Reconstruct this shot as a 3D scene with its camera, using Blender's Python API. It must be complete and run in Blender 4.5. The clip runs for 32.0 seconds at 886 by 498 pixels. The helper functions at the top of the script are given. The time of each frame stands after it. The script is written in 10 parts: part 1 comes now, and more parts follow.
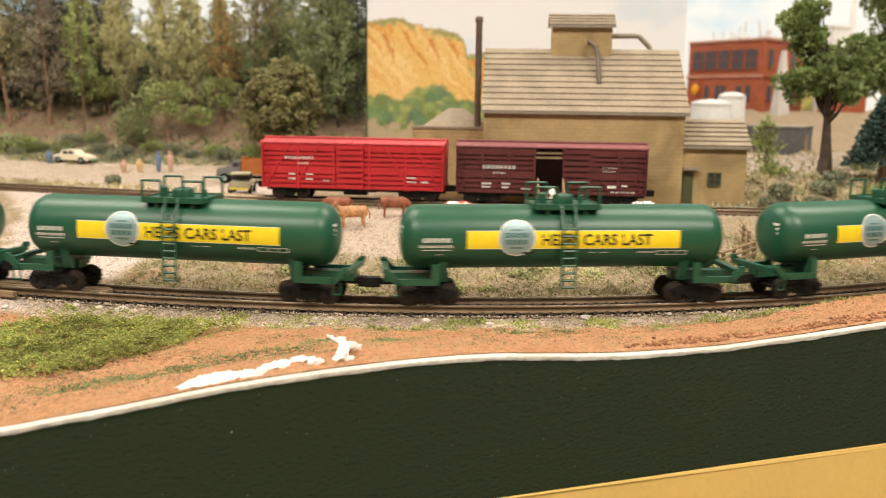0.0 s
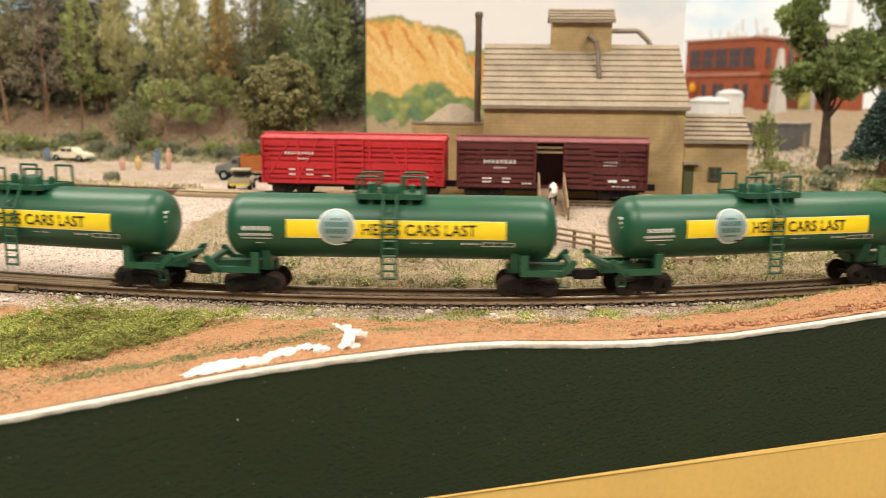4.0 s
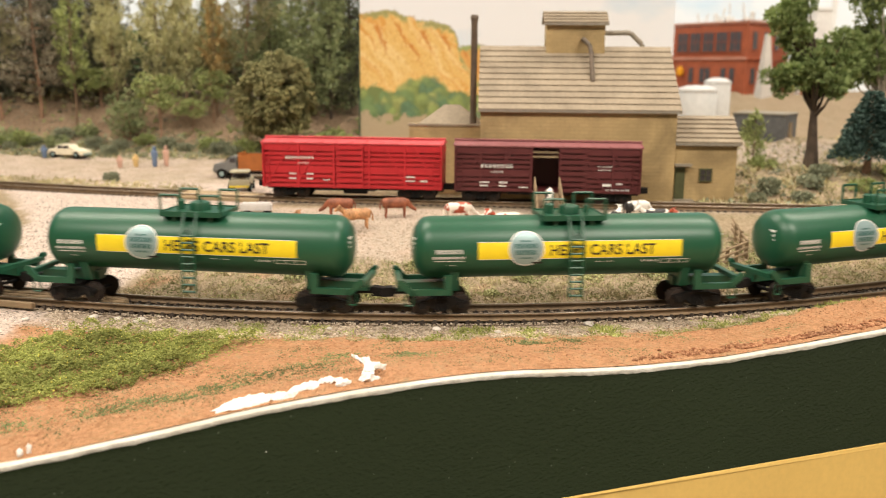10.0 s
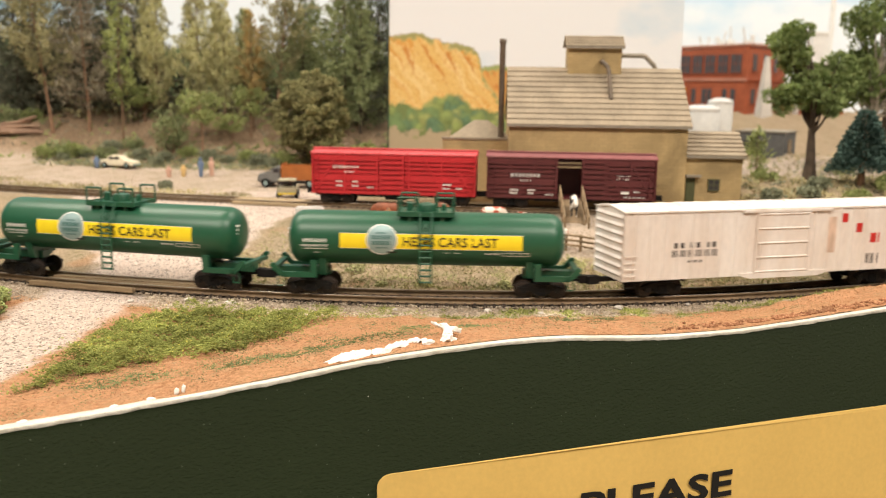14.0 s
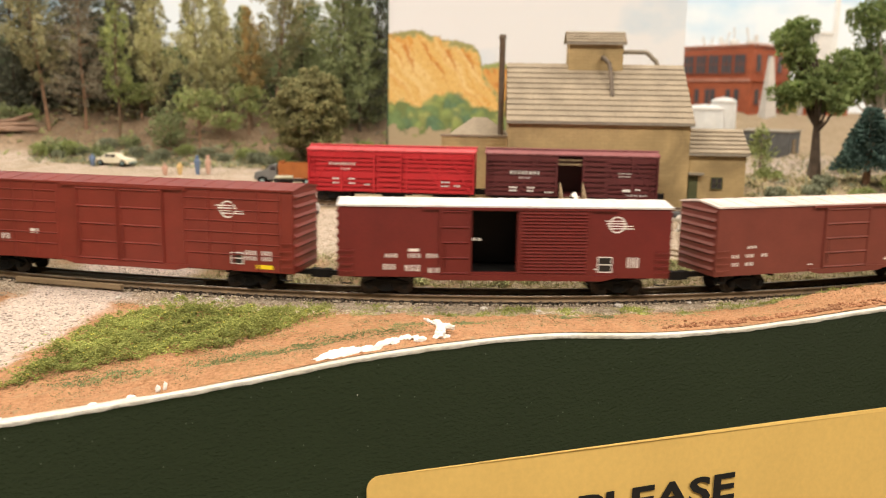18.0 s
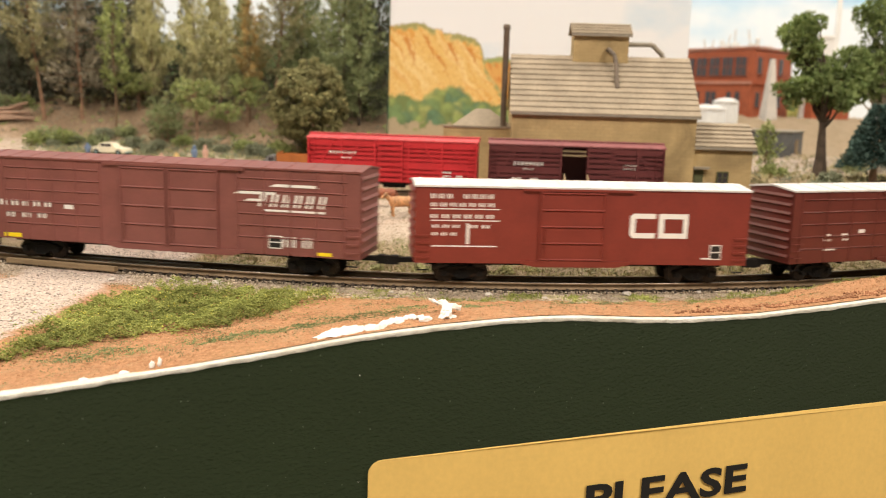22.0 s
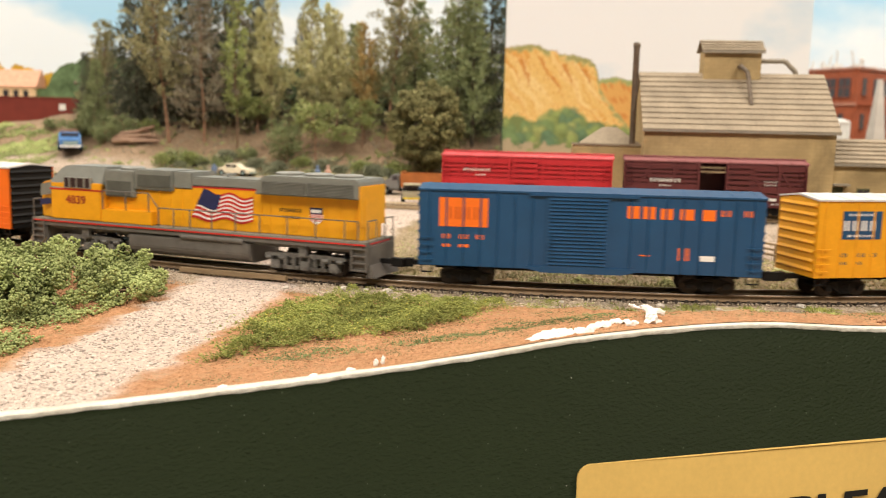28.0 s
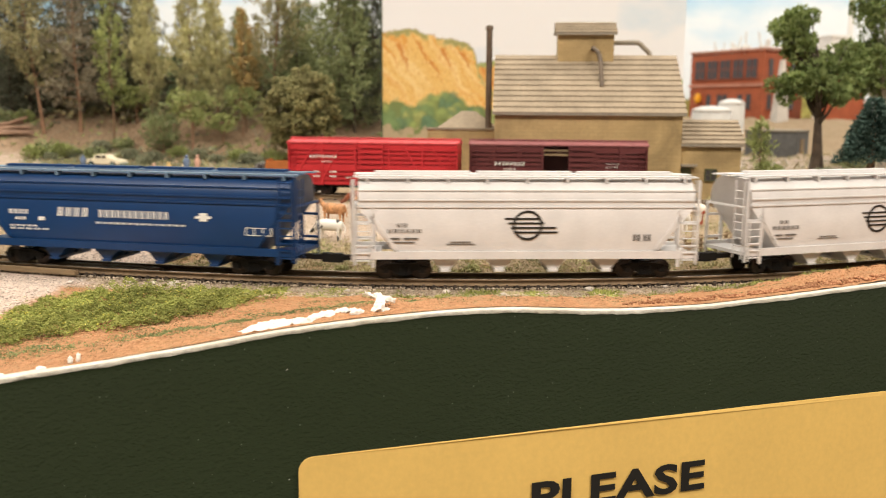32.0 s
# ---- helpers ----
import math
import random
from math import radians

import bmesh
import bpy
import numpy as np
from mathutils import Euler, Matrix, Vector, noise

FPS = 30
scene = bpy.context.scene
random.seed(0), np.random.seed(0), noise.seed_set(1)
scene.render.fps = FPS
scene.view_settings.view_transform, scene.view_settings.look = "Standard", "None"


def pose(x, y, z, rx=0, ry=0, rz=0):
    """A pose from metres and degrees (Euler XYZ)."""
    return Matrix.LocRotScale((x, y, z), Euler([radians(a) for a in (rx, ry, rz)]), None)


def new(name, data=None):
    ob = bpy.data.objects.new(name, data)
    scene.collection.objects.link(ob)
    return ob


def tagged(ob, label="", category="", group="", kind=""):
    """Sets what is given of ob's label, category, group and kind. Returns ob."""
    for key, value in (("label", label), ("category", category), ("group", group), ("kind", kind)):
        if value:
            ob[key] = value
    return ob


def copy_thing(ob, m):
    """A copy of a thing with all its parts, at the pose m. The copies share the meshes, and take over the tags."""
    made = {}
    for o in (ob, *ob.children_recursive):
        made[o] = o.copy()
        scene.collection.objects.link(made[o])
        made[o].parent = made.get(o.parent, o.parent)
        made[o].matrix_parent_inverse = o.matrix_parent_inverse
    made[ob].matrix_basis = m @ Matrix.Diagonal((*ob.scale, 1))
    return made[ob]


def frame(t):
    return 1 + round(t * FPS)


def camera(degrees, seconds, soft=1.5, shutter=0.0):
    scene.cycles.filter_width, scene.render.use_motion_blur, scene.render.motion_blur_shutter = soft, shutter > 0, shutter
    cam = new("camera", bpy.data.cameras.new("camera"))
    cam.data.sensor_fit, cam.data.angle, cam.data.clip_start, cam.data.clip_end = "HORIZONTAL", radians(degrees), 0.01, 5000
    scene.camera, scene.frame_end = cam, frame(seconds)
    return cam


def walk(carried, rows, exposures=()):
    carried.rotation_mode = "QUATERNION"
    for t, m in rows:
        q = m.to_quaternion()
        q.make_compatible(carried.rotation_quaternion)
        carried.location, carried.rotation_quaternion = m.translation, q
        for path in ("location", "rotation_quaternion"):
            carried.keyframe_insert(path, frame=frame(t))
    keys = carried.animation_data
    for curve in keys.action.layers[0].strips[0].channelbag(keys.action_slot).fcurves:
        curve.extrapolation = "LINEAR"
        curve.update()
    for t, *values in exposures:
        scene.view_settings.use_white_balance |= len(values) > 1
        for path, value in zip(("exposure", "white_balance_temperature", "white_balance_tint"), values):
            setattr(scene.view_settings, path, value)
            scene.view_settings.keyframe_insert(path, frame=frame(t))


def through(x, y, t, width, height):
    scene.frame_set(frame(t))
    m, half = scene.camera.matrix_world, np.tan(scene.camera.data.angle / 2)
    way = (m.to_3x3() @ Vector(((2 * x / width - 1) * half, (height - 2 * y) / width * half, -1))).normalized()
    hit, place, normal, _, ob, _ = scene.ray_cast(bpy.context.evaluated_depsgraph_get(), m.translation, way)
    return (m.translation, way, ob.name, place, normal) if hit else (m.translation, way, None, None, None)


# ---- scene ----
cam = camera(54.1, 32.0, soft=1.0, shutter=0.3)
PATH = [
    (0, 0.00277, 0.00122, 0.05494, 0.182, -10.003, 0.761),
    (0.5, 0.00250, 0.00136, 0.05409, 0.183, -9.928, 0.754),
    (1, 0.00162, 0.00247, 0.05255, 0.207, -9.968, 0.671),
    (1.5, 0.00069, 0.00339, 0.05235, 0.144, -10.000, 0.745),
    (2, 0.00110, 0.00242, 0.05382, 0.050, -9.978, 0.764),
    (2.5, 0.00085, 0.00187, 0.05410, -0.013, -9.881, 0.744),
    (3, 0.00087, 0.00206, 0.05358, -0.034, -9.863, 0.671),
    (3.5, 0.00110, 0.00121, 0.05274, -0.052, -9.886, 0.608),
    (5.5, 0.00001, 0.00296, 0.05171, -0.037, -9.909, 0.620),
    (6, -0.00087, 0.00327, 0.05137, -0.048, -9.945, 0.636),
    (6.5, 0.00025, 0.00492, 0.05075, -0.111, -10.038, 0.658),
    (7, -0.00084, 0.00370, 0.05127, -0.168, -10.069, 0.820),
    (7.5, -0.00234, 0.00350, 0.05011, -0.305, -9.938, 1.016),
    (8, -0.00278, 0.00409, 0.04878, -0.284, -9.943, 1.136),
    (8.5, -0.00191, 0.00438, 0.04987, -0.318, -9.950, 1.153),
    (9, -0.00142, 0.00346, 0.05215, -0.256, -10.075, 0.922),
    (9.5, -0.00277, -0.00215, 0.06029, -0.297, -10.720, 0.663),
    (10, -0.00456, -0.00459, 0.06564, -1.066, -11.677, 0.503),
    (10.5, -0.00343, -0.00312, 0.06652, -1.938, -12.548, 0.618),
    (11, -0.00515, -0.01566, 0.07038, -2.111, -12.525, 0.801),
    (11.5, -0.01046, -0.03435, 0.07386, -1.988, -11.915, 0.838),
    (12, -0.01435, -0.04519, 0.07497, -1.767, -11.236, 0.925),
    (12.5, -0.01677, -0.04323, 0.07078, -1.601, -10.654, 0.975),
    (13, -0.02251, -0.04115, 0.06544, -1.443, -10.454, 0.960),
    (13.5, -0.02237, -0.04004, 0.06401, -1.310, -10.508, 0.960),
    (14, -0.02107, -0.04131, 0.06487, -1.179, -10.427, 0.830),
    (14.5, -0.02100, -0.04100, 0.06457, -1.054, -10.377, 0.767),
    (16.5, -0.01958, -0.03808, 0.06392, -0.758, -10.244, 0.959),
    (17, -0.01911, -0.03816, 0.06314, -0.755, -10.114, 0.912),
    (17.5, -0.01928, -0.03569, 0.06102, -0.859, -10.155, 0.981),
    (18, -0.01858, -0.03526, 0.06181, -0.965, -10.252, 0.925),
    (18.5, -0.01841, -0.03468, 0.06162, -0.967, -10.256, 0.876),
    (19, -0.01852, -0.03516, 0.06107, -0.963, -10.212, 0.922),
    (19.5, -0.01824, -0.03454, 0.06043, -0.938, -10.174, 0.906),
    (20, -0.01840, -0.03342, 0.05923, -1.076, -10.288, 1.001),
    (20.5, -0.01955, -0.02963, 0.05676, -1.335, -10.540, 1.103),
    (21, -0.02027, -0.02799, 0.05456, -1.411, -10.486, 1.401),
    (21.5, -0.02075, -0.02903, 0.05427, -1.397, -10.112, 1.757),
    (22, -0.02090, -0.02936, 0.05450, -1.277, -9.905, 1.690),
    (22.5, -0.02053, -0.02931, 0.05557, -1.240, -9.903, 1.571),
    (23, -0.01938, -0.02805, 0.05640, -1.284, -9.932, 1.440),
    (23.5, -0.01971, -0.02893, 0.05580, -1.237, -9.892, 1.443),
    (24, -0.01918, -0.02968, 0.05606, -1.150, -9.824, 1.446),
    (24.5, -0.01959, -0.02845, 0.05629, -1.094, -9.833, 1.353),
    (25, -0.02111, -0.02996, 0.05643, -0.998, -9.724, 1.359),
    (25.5, -0.02143, -0.03084, 0.05675, -0.824, -9.648, 1.328),
    (26, -0.02489, -0.03163, 0.05615, -0.352, -9.632, 1.198),
    (26.5, -0.03514, -0.03251, 0.05369, 0.967, -9.664, 0.908),
    (28.5, -0.05102, -0.03248, 0.04822, 3.382, -7.893, 1.405),
    (29, -0.03485, -0.02820, 0.04790, 2.467, -8.068, 1.485),
    (29.5, -0.01959, -0.02517, 0.04876, 1.658, -8.569, 1.289),
    (30, -0.00582, -0.02409, 0.05013, 1.060, -8.869, 0.904),
    (30.5, 0.00120, -0.02554, 0.05007, 0.637, -8.799, 0.673),
    (31, 0.00070, -0.02844, 0.05067, 0.556, -8.737, 0.507),
    (31.5, -0.00102, -0.02789, 0.05014, 0.647, -8.858, 0.393),
    (32, -0.00034, -0.02616, 0.04941, 0.650, -9.036, 0.426),
]
cam.data.dof.use_dof, cam.data.dof.focus_distance, cam.data.dof.aperture_fstop = True, 0.212, 28.0
walk(cam, [(t, pose(x, y, z, 90 + pitch, 0, yaw) @ pose(0, 0, 0, 0, 0, roll)) for t, x, y, z, yaw, pitch, roll in PATH],
     exposures=[(0, 0.0), (32, 0.0)])

# ---- light: a lit indoor room, panels in the ceiling ----
world = bpy.data.worlds.new("world")
scene.world = world
world.use_nodes = True
world.node_tree.nodes["Background"].inputs[0].default_value = (1.0, 0.93, 0.83, 1)
world.node_tree.nodes["Background"].inputs[1].default_value = 0.3

CEILING_Z = 1.30
LAMP_SPOTS = [(-0.8, -0.75, 30.0), (0.8, -0.75, 34.5), (-0.75, 0.6, 19.0), (0.75, 0.6, 17.0)]
for lx, ly, watts in LAMP_SPOTS:
    lamp = bpy.data.lights.new("panel_lamp", "AREA")
    lamp.shape, lamp.size, lamp.size_y = "RECTANGLE", 1.0, 0.4
    lamp.energy, lamp.color = watts, (1.0, 0.9, 0.77)
    lamp_ob = new("panel_lamp", lamp)
    lamp_ob.matrix_world = pose(lx, ly, CEILING_Z - 0.03)


# ---- materials ----
def material(name, col, rough=0.6, metal=0.0, var=0.15, scale=300.0, fine=1500.0, bump=0.0, spread=0.0, col2=None, stretch=None, sheen=0.5):
    """A paint, plastic, stone or earth: base colour varied at two scales, fine relief, and a shift from object to object."""
    m = bpy.data.materials.new(name)
    m.use_nodes = True
    nt = m.node_tree
    b = nt.nodes["Principled BSDF"]
    b.inputs["Roughness"].default_value, b.inputs["Metallic"].default_value = rough, metal
    b.inputs["Specular IOR Level"].default_value = sheen
    co = nt.nodes.new("ShaderNodeTexCoord").outputs["Object"]
    if stretch:
        mp = nt.nodes.new("ShaderNodeMapping")
        mp.inputs["Scale"].default_value = stretch
        nt.links.new(co, mp.inputs["Vector"])
        co = mp.outputs["Vector"]
    n1, n2 = nt.nodes.new("ShaderNodeTexNoise"), nt.nodes.new("ShaderNodeTexNoise")
    n1.inputs["Scale"].default_value, n2.inputs["Scale"].default_value = scale, fine
    n1.inputs["Detail"].default_value, n2.inputs["Detail"].default_value = 5.0, 3.0
    nt.links.new(co, n1.inputs["Vector"]), nt.links.new(co, n2.inputs["Vector"])
    ramp = nt.nodes.new("ShaderNodeMapRange")
    ramp.inputs["From Min"].default_value, ramp.inputs["From Max"].default_value = 0.3, 0.7
    nt.links.new(n1.outputs["Fac"], ramp.inputs["Value"])
    mix = nt.nodes.new("ShaderNodeMix")
    mix.data_type = "RGBA"
    c2 = col2 or tuple(c * (1 - var * 1.6) for c in col)
    c1 = col if col2 else tuple(min(1, c * (1 + var)) for c in col)
    mix.inputs["A"].default_value, mix.inputs["B"].default_value = (*c1, 1), (*c2, 1)
    nt.links.new(ramp.outputs["Result"], mix.inputs["Factor"])
    hsv = nt.nodes.new("ShaderNodeHueSaturation")
    val = nt.nodes.new("ShaderNodeMapRange")
    val.inputs["From Min"].default_value, val.inputs["From Max"].default_value = 0.25, 0.75
    val.inputs["To Min"].default_value, val.inputs["To Max"].default_value = 1 - var, 1 + var
    nt.links.new(n2.outputs["Fac"], val.inputs["Value"])
    last = val.outputs["Result"]
    if spread:
        inf = nt.nodes.new("ShaderNodeObjectInfo")
        sp = nt.nodes.new("ShaderNodeMapRange")
        sp.inputs["To Min"].default_value, sp.inputs["To Max"].default_value = 1 - spread, 1 + spread
        nt.links.new(inf.outputs["Random"], sp.inputs["Value"])
        mul = nt.nodes.new("ShaderNodeMath")
        mul.operation = "MULTIPLY"
        nt.links.new(last, mul.inputs[0]), nt.links.new(sp.outputs["Result"], mul.inputs[1])
        last = mul.outputs["Value"]
    nt.links.new(last, hsv.inputs["Value"])
    nt.links.new(mix.outputs["Result"], hsv.inputs["Color"])
    nt.links.new(hsv.outputs["Color"], b.inputs["Base Color"])
    if bump:
        bp = nt.nodes.new("ShaderNodeBump")
        bp.inputs["Distance"].default_value, bp.inputs["Strength"].default_value = bump, 0.8
        nt.links.new(n2.outputs["Fac"], bp.inputs["Height"])
        nt.links.new(bp.outputs["Normal"], b.inputs["Normal"])
    return m


def leafy(name, col, col2, rough=0.85):
    """Foliage: each clump its own shade between two greens."""
    m = bpy.data.materials.new(name)
    m.use_nodes = True
    nt = m.node_tree
    b = nt.nodes["Principled BSDF"]
    b.inputs["Roughness"].default_value = rough
    b.inputs["Specular IOR Level"].default_value = 0.15
    geo = nt.nodes.new("ShaderNodeNewGeometry")
    mix = nt.nodes.new("ShaderNodeMix")
    mix.data_type = "RGBA"
    mix.inputs["A"].default_value, mix.inputs["B"].default_value = (*col, 1), (*col2, 1)
    nt.links.new(geo.outputs["Random Per Island"], mix.inputs["Factor"])
    no = nt.nodes.new("ShaderNodeTexNoise")
    no.inputs["Scale"].default_value = 55.0
    co = nt.nodes.new("ShaderNodeTexCoord")
    nt.links.new(co.outputs["Object"], no.inputs["Vector"])
    rg = nt.nodes.new("ShaderNodeMapRange")
    rg.inputs["From Min"].default_value, rg.inputs["From Max"].default_value = 0.3, 0.7
    rg.inputs["To Min"].default_value, rg.inputs["To Max"].default_value = 0.62, 1.3
    nt.links.new(no.outputs["Fac"], rg.inputs["Value"])
    hs = nt.nodes.new("ShaderNodeHueSaturation")
    nt.links.new(rg.outputs["Result"], hs.inputs["Value"])
    nt.links.new(mix.outputs["Result"], hs.inputs["Color"])
    nt.links.new(hs.outputs["Color"], b.inputs["Base Color"])
    return m


def ground_material():
    """Earth, gravel, ballast and scrub, blended by the zone weights that the ground carries."""
    m = bpy.data.materials.new("layout_ground")
    m.use_nodes = True
    nt = m.node_tree
    b = nt.nodes["Principled BSDF"]
    b.inputs["Roughness"].default_value = 0.95
    b.inputs["Specular IOR Level"].default_value = 0.1
    co = nt.nodes.new("ShaderNodeTexCoord").outputs["Object"]

    def noise(scale, detail=4.0, lo=0.35, hi=0.65):
        n, r = nt.nodes.new("ShaderNodeTexNoise"), nt.nodes.new("ShaderNodeMapRange")
        n.inputs["Scale"].default_value, n.inputs["Detail"].default_value = scale, detail
        r.inputs["From Min"].default_value, r.inputs["From Max"].default_value = lo, hi
        nt.links.new(co, n.inputs["Vector"]), nt.links.new(n.outputs["Fac"], r.inputs["Value"])
        return r.outputs["Result"]

    def mixed(fac, a, c):
        x = nt.nodes.new("ShaderNodeMix")
        x.data_type = "RGBA"
        for sock, v in (("A", a), ("B", c)):
            if isinstance(v, tuple):
                x.inputs[sock].default_value = (*v, 1)
            else:
                nt.links.new(v, x.inputs[sock])
        nt.links.new(fac, x.inputs["Factor"])
        return x.outputs["Result"]

    def grains(scale, shades):
        v = nt.nodes.new("ShaderNodeTexVoronoi")
        v.inputs["Scale"].default_value = scale
        nt.links.new(co, v.inputs["Vector"])
        cr = nt.nodes.new("ShaderNodeValToRGB")
        sep = nt.nodes.new("ShaderNodeSeparateColor")
        nt.links.new(v.outputs["Color"], sep.inputs["Color"])
        nt.links.new(sep.outputs["Red"], cr.inputs["Fac"])
        els = cr.color_ramp.elements
        els[0].position, els[0].color = 0.0, (*shades[0], 1)
        els[1].position, els[1].color = 1.0, (*shades[-1], 1)
        for k, s in enumerate(shades[1:-1], 1):
            e = els.new(k / (len(shades) - 1))
            e.color = (*s, 1)
        return cr.outputs["Color"], v.outputs["Distance"]

    clay = mixed(noise(90), (0.47, 0.255, 0.135), (0.38, 0.19, 0.095))
    clay = mixed(noise(28, 5, 0.5, 0.72), clay, (0.34, 0.205, 0.095))
    clay = mixed(noise(260, 4, 0.5, 0.7), clay, (0.42, 0.285, 0.16))
    clay = mixed(noise(900, 3), clay, (0.56, 0.30, 0.16))
    road, rd = grains(1500, [(0.20, 0.16, 0.13), (0.60, 0.49, 0.42), (0.70, 0.58, 0.50), (0.66, 0.53, 0.45), (0.76, 0.66, 0.59)])
    ballast, bd = grains(1100, [(0.17, 0.13, 0.095), (0.40, 0.31, 0.225), (0.53, 0.43, 0.33), (0.32, 0.24, 0.165), (0.60, 0.51, 0.41)])
    scrub = mixed(noise(70), (0.35, 0.265, 0.175), (0.24, 0.205, 0.11))
    scrub = mixed(noise(700, 3), scrub, (0.46, 0.36, 0.25))
    hill = mixed(noise(45), (0.36, 0.25, 0.165), (0.46, 0.33, 0.225))
    hill = mixed(noise(500, 3), hill, (0.28, 0.20, 0.13))
    zone = nt.nodes.new("ShaderNodeAttribute")
    zone.attribute_name = "zone"
    sp = nt.nodes.new("ShaderNodeSeparateColor")
    nt.links.new(zone.outputs["Color"], sp.inputs["Color"])
    c = mixed(sp.outputs["Red"], scrub, clay)
    c = mixed(zone.outputs["Alpha"], c, hill)
    c = mixed(sp.outputs["Green"], c, ballast)
    c = mixed(sp.outputs["Blue"], c, road)
    nt.links.new(c, b.inputs["Base Color"])
    bp = nt.nodes.new("ShaderNodeBump")
    bp.inputs["Distance"].default_value, bp.inputs["Strength"].default_value = 0.0006, 0.9
    ad = nt.nodes.new("ShaderNodeMath")
    nt.links.new(bd, ad.inputs[0]), nt.links.new(noise(1300, 4), ad.inputs[1])
    nt.links.new(ad.outputs["Value"], bp.inputs["Height"])
    nt.links.new(bp.outputs["Normal"], b.inputs["Normal"])
    return m


GROUND = ground_material()
FASCIA_GREEN = material("fascia_green_paint", (0.0095, 0.0140, 0.0050), 0.55, var=0.07, scale=25, fine=1500, bump=0.0005, sheen=0.05, stretch=(0.6, 0.6, 1.0))


def specks(m, scale, keep, size, col):
    """Dust flecks and lint over a paint."""
    nt = m.node_tree
    b = nt.nodes["Principled BSDF"]
    old = b.inputs["Base Color"].links[0].from_socket
    co, v, sp = nt.nodes.new("ShaderNodeTexCoord"), nt.nodes.new("ShaderNodeTexVoronoi"), nt.nodes.new("ShaderNodeSeparateColor")
    v.inputs["Scale"].default_value = scale
    nt.links.new(co.outputs["Object"], v.inputs["Vector"]), nt.links.new(v.outputs["Color"], sp.inputs["Color"])
    near, pick, both = (nt.nodes.new("ShaderNodeMath") for _ in range(3))
    near.operation, pick.operation, both.operation = "LESS_THAN", "GREATER_THAN", "MULTIPLY"
    near.inputs[1].default_value, pick.inputs[1].default_value = size, keep
    nt.links.new(v.outputs["Distance"], near.inputs[0]), nt.links.new(sp.outputs["Red"], pick.inputs[0])
    nt.links.new(near.outputs["Value"], both.inputs[0]), nt.links.new(pick.outputs["Value"], both.inputs[1])
    x = nt.nodes.new("ShaderNodeMix")
    x.data_type = "RGBA"
    x.inputs["B"].default_value = (*col, 1)
    nt.links.new(both.outputs["Value"], x.inputs["Factor"]), nt.links.new(old, x.inputs["A"]), nt.links.new(x.outputs["Result"], b.inputs["Base Color"])


specks(FASCIA_GREEN, 900, 0.93, 0.15, (0.045, 0.055, 0.035))
specks(FASCIA_GREEN, 420, 0.985, 0.07, (0.24, 0.23, 0.20))
FASCIA_EDGE = material("chipped_white_edge", (0.68, 0.66, 0.60), 0.8, var=0.12, scale=90, fine=700, bump=0.0007, col2=(0.54, 0.50, 0.42))
PLASTER = material("white_plaster", (0.86, 0.84, 0.80), 0.85, var=0.05, scale=200, bump=0.0003)
CARD = material("manila_card", (0.76, 0.50, 0.145), 0.7, var=0.04, scale=30, fine=700, bump=0.00005)
BLACK_INK = material("black_ink", (0.012, 0.011, 0.010), 0.5, var=0.1)
RAIL = material("weathered_rail", (0.17, 0.115, 0.066), 0.55, 0.5, var=0.2, scale=200)
RAIL_HEAD = material("bright_rail_head", (0.42, 0.36, 0.30), 0.35, 0.9, var=0.1, scale=120)
TIE = material("dark_tie", (0.05, 0.036, 0.026), 0.8, var=0.25, spread=0.3, scale=400)
PLANK = material("crossing_plank", (0.25, 0.175, 0.10), 0.8, var=0.2, spread=0.15, scale=200, stretch=(0.1, 1, 1), bump=0.0002)
PLANK_PALE = material("sun_bleached_plank", (0.46, 0.35, 0.21), 0.85, var=0.2, spread=0.15, scale=200, stretch=(0.1, 1, 1), bump=0.0002)
STONE = material("pale_stone", (0.62, 0.56, 0.50), 0.85, var=0.15, spread=0.2, bump=0.0003)
GREEN = material("tank_green_plastic", (0.012, 0.084, 0.042), 0.38, var=0.05, scale=80)
GREEN_DARK = material("frame_green_plastic", (0.013, 0.080, 0.042), 0.4, var=0.05, scale=80)
YELLOW = material("stripe_yellow", (0.86, 0.66, 0.02), 0.4, var=0.03)
WHITE = material("lettering_white", (0.80, 0.79, 0.76), 0.45, var=0.03)
SILVER = material("herald_silver", (0.30, 0.42, 0.43), 0.42, 0.35, var=0.05)
FAN_GREY = material("fan_grey", (0.27, 0.27, 0.25), 0.5, 0.2, var=0.1)
TEAL = material("herald_teal", (0.03, 0.13, 0.115), 0.4, var=0.05)
BLACK = material("black_plastic", (0.007, 0.0065, 0.0065), 0.6, var=0.15, sheen=0.25)
WHEEL = material("wheel_brown", (0.036, 0.027, 0.023), 0.4, 0.4, var=0.15)
BOX_BROWN = material("oxide_brown_paint", (0.150, 0.038, 0.036), 0.45, var=0.07, scale=120)
BOX_RED = material("oxide_red_paint", (0.195, 0.030, 0.020), 0.45, var=0.07, scale=120)
BOX_DARK = material("dark_red_paint", (0.135, 0.016, 0.014), 0.42, var=0.07, scale=120)
BOX_FADED = material("faded_oxide_paint", (0.175, 0.045, 0.033), 0.5, var=0.07, scale=120)
BOX_ROSE = material("faded_rose_oxide_paint", (0.205, 0.070, 0.060), 0.5, var=0.07, scale=120)
BOX_DEEP = material("deep_oxide_paint", (0.120, 0.026, 0.019), 0.45, var=0.07, scale=120)
ORANGE_DEEP = material("deep_orange_lettering", (0.56, 0.10, 0.012), 0.45, var=0.04)
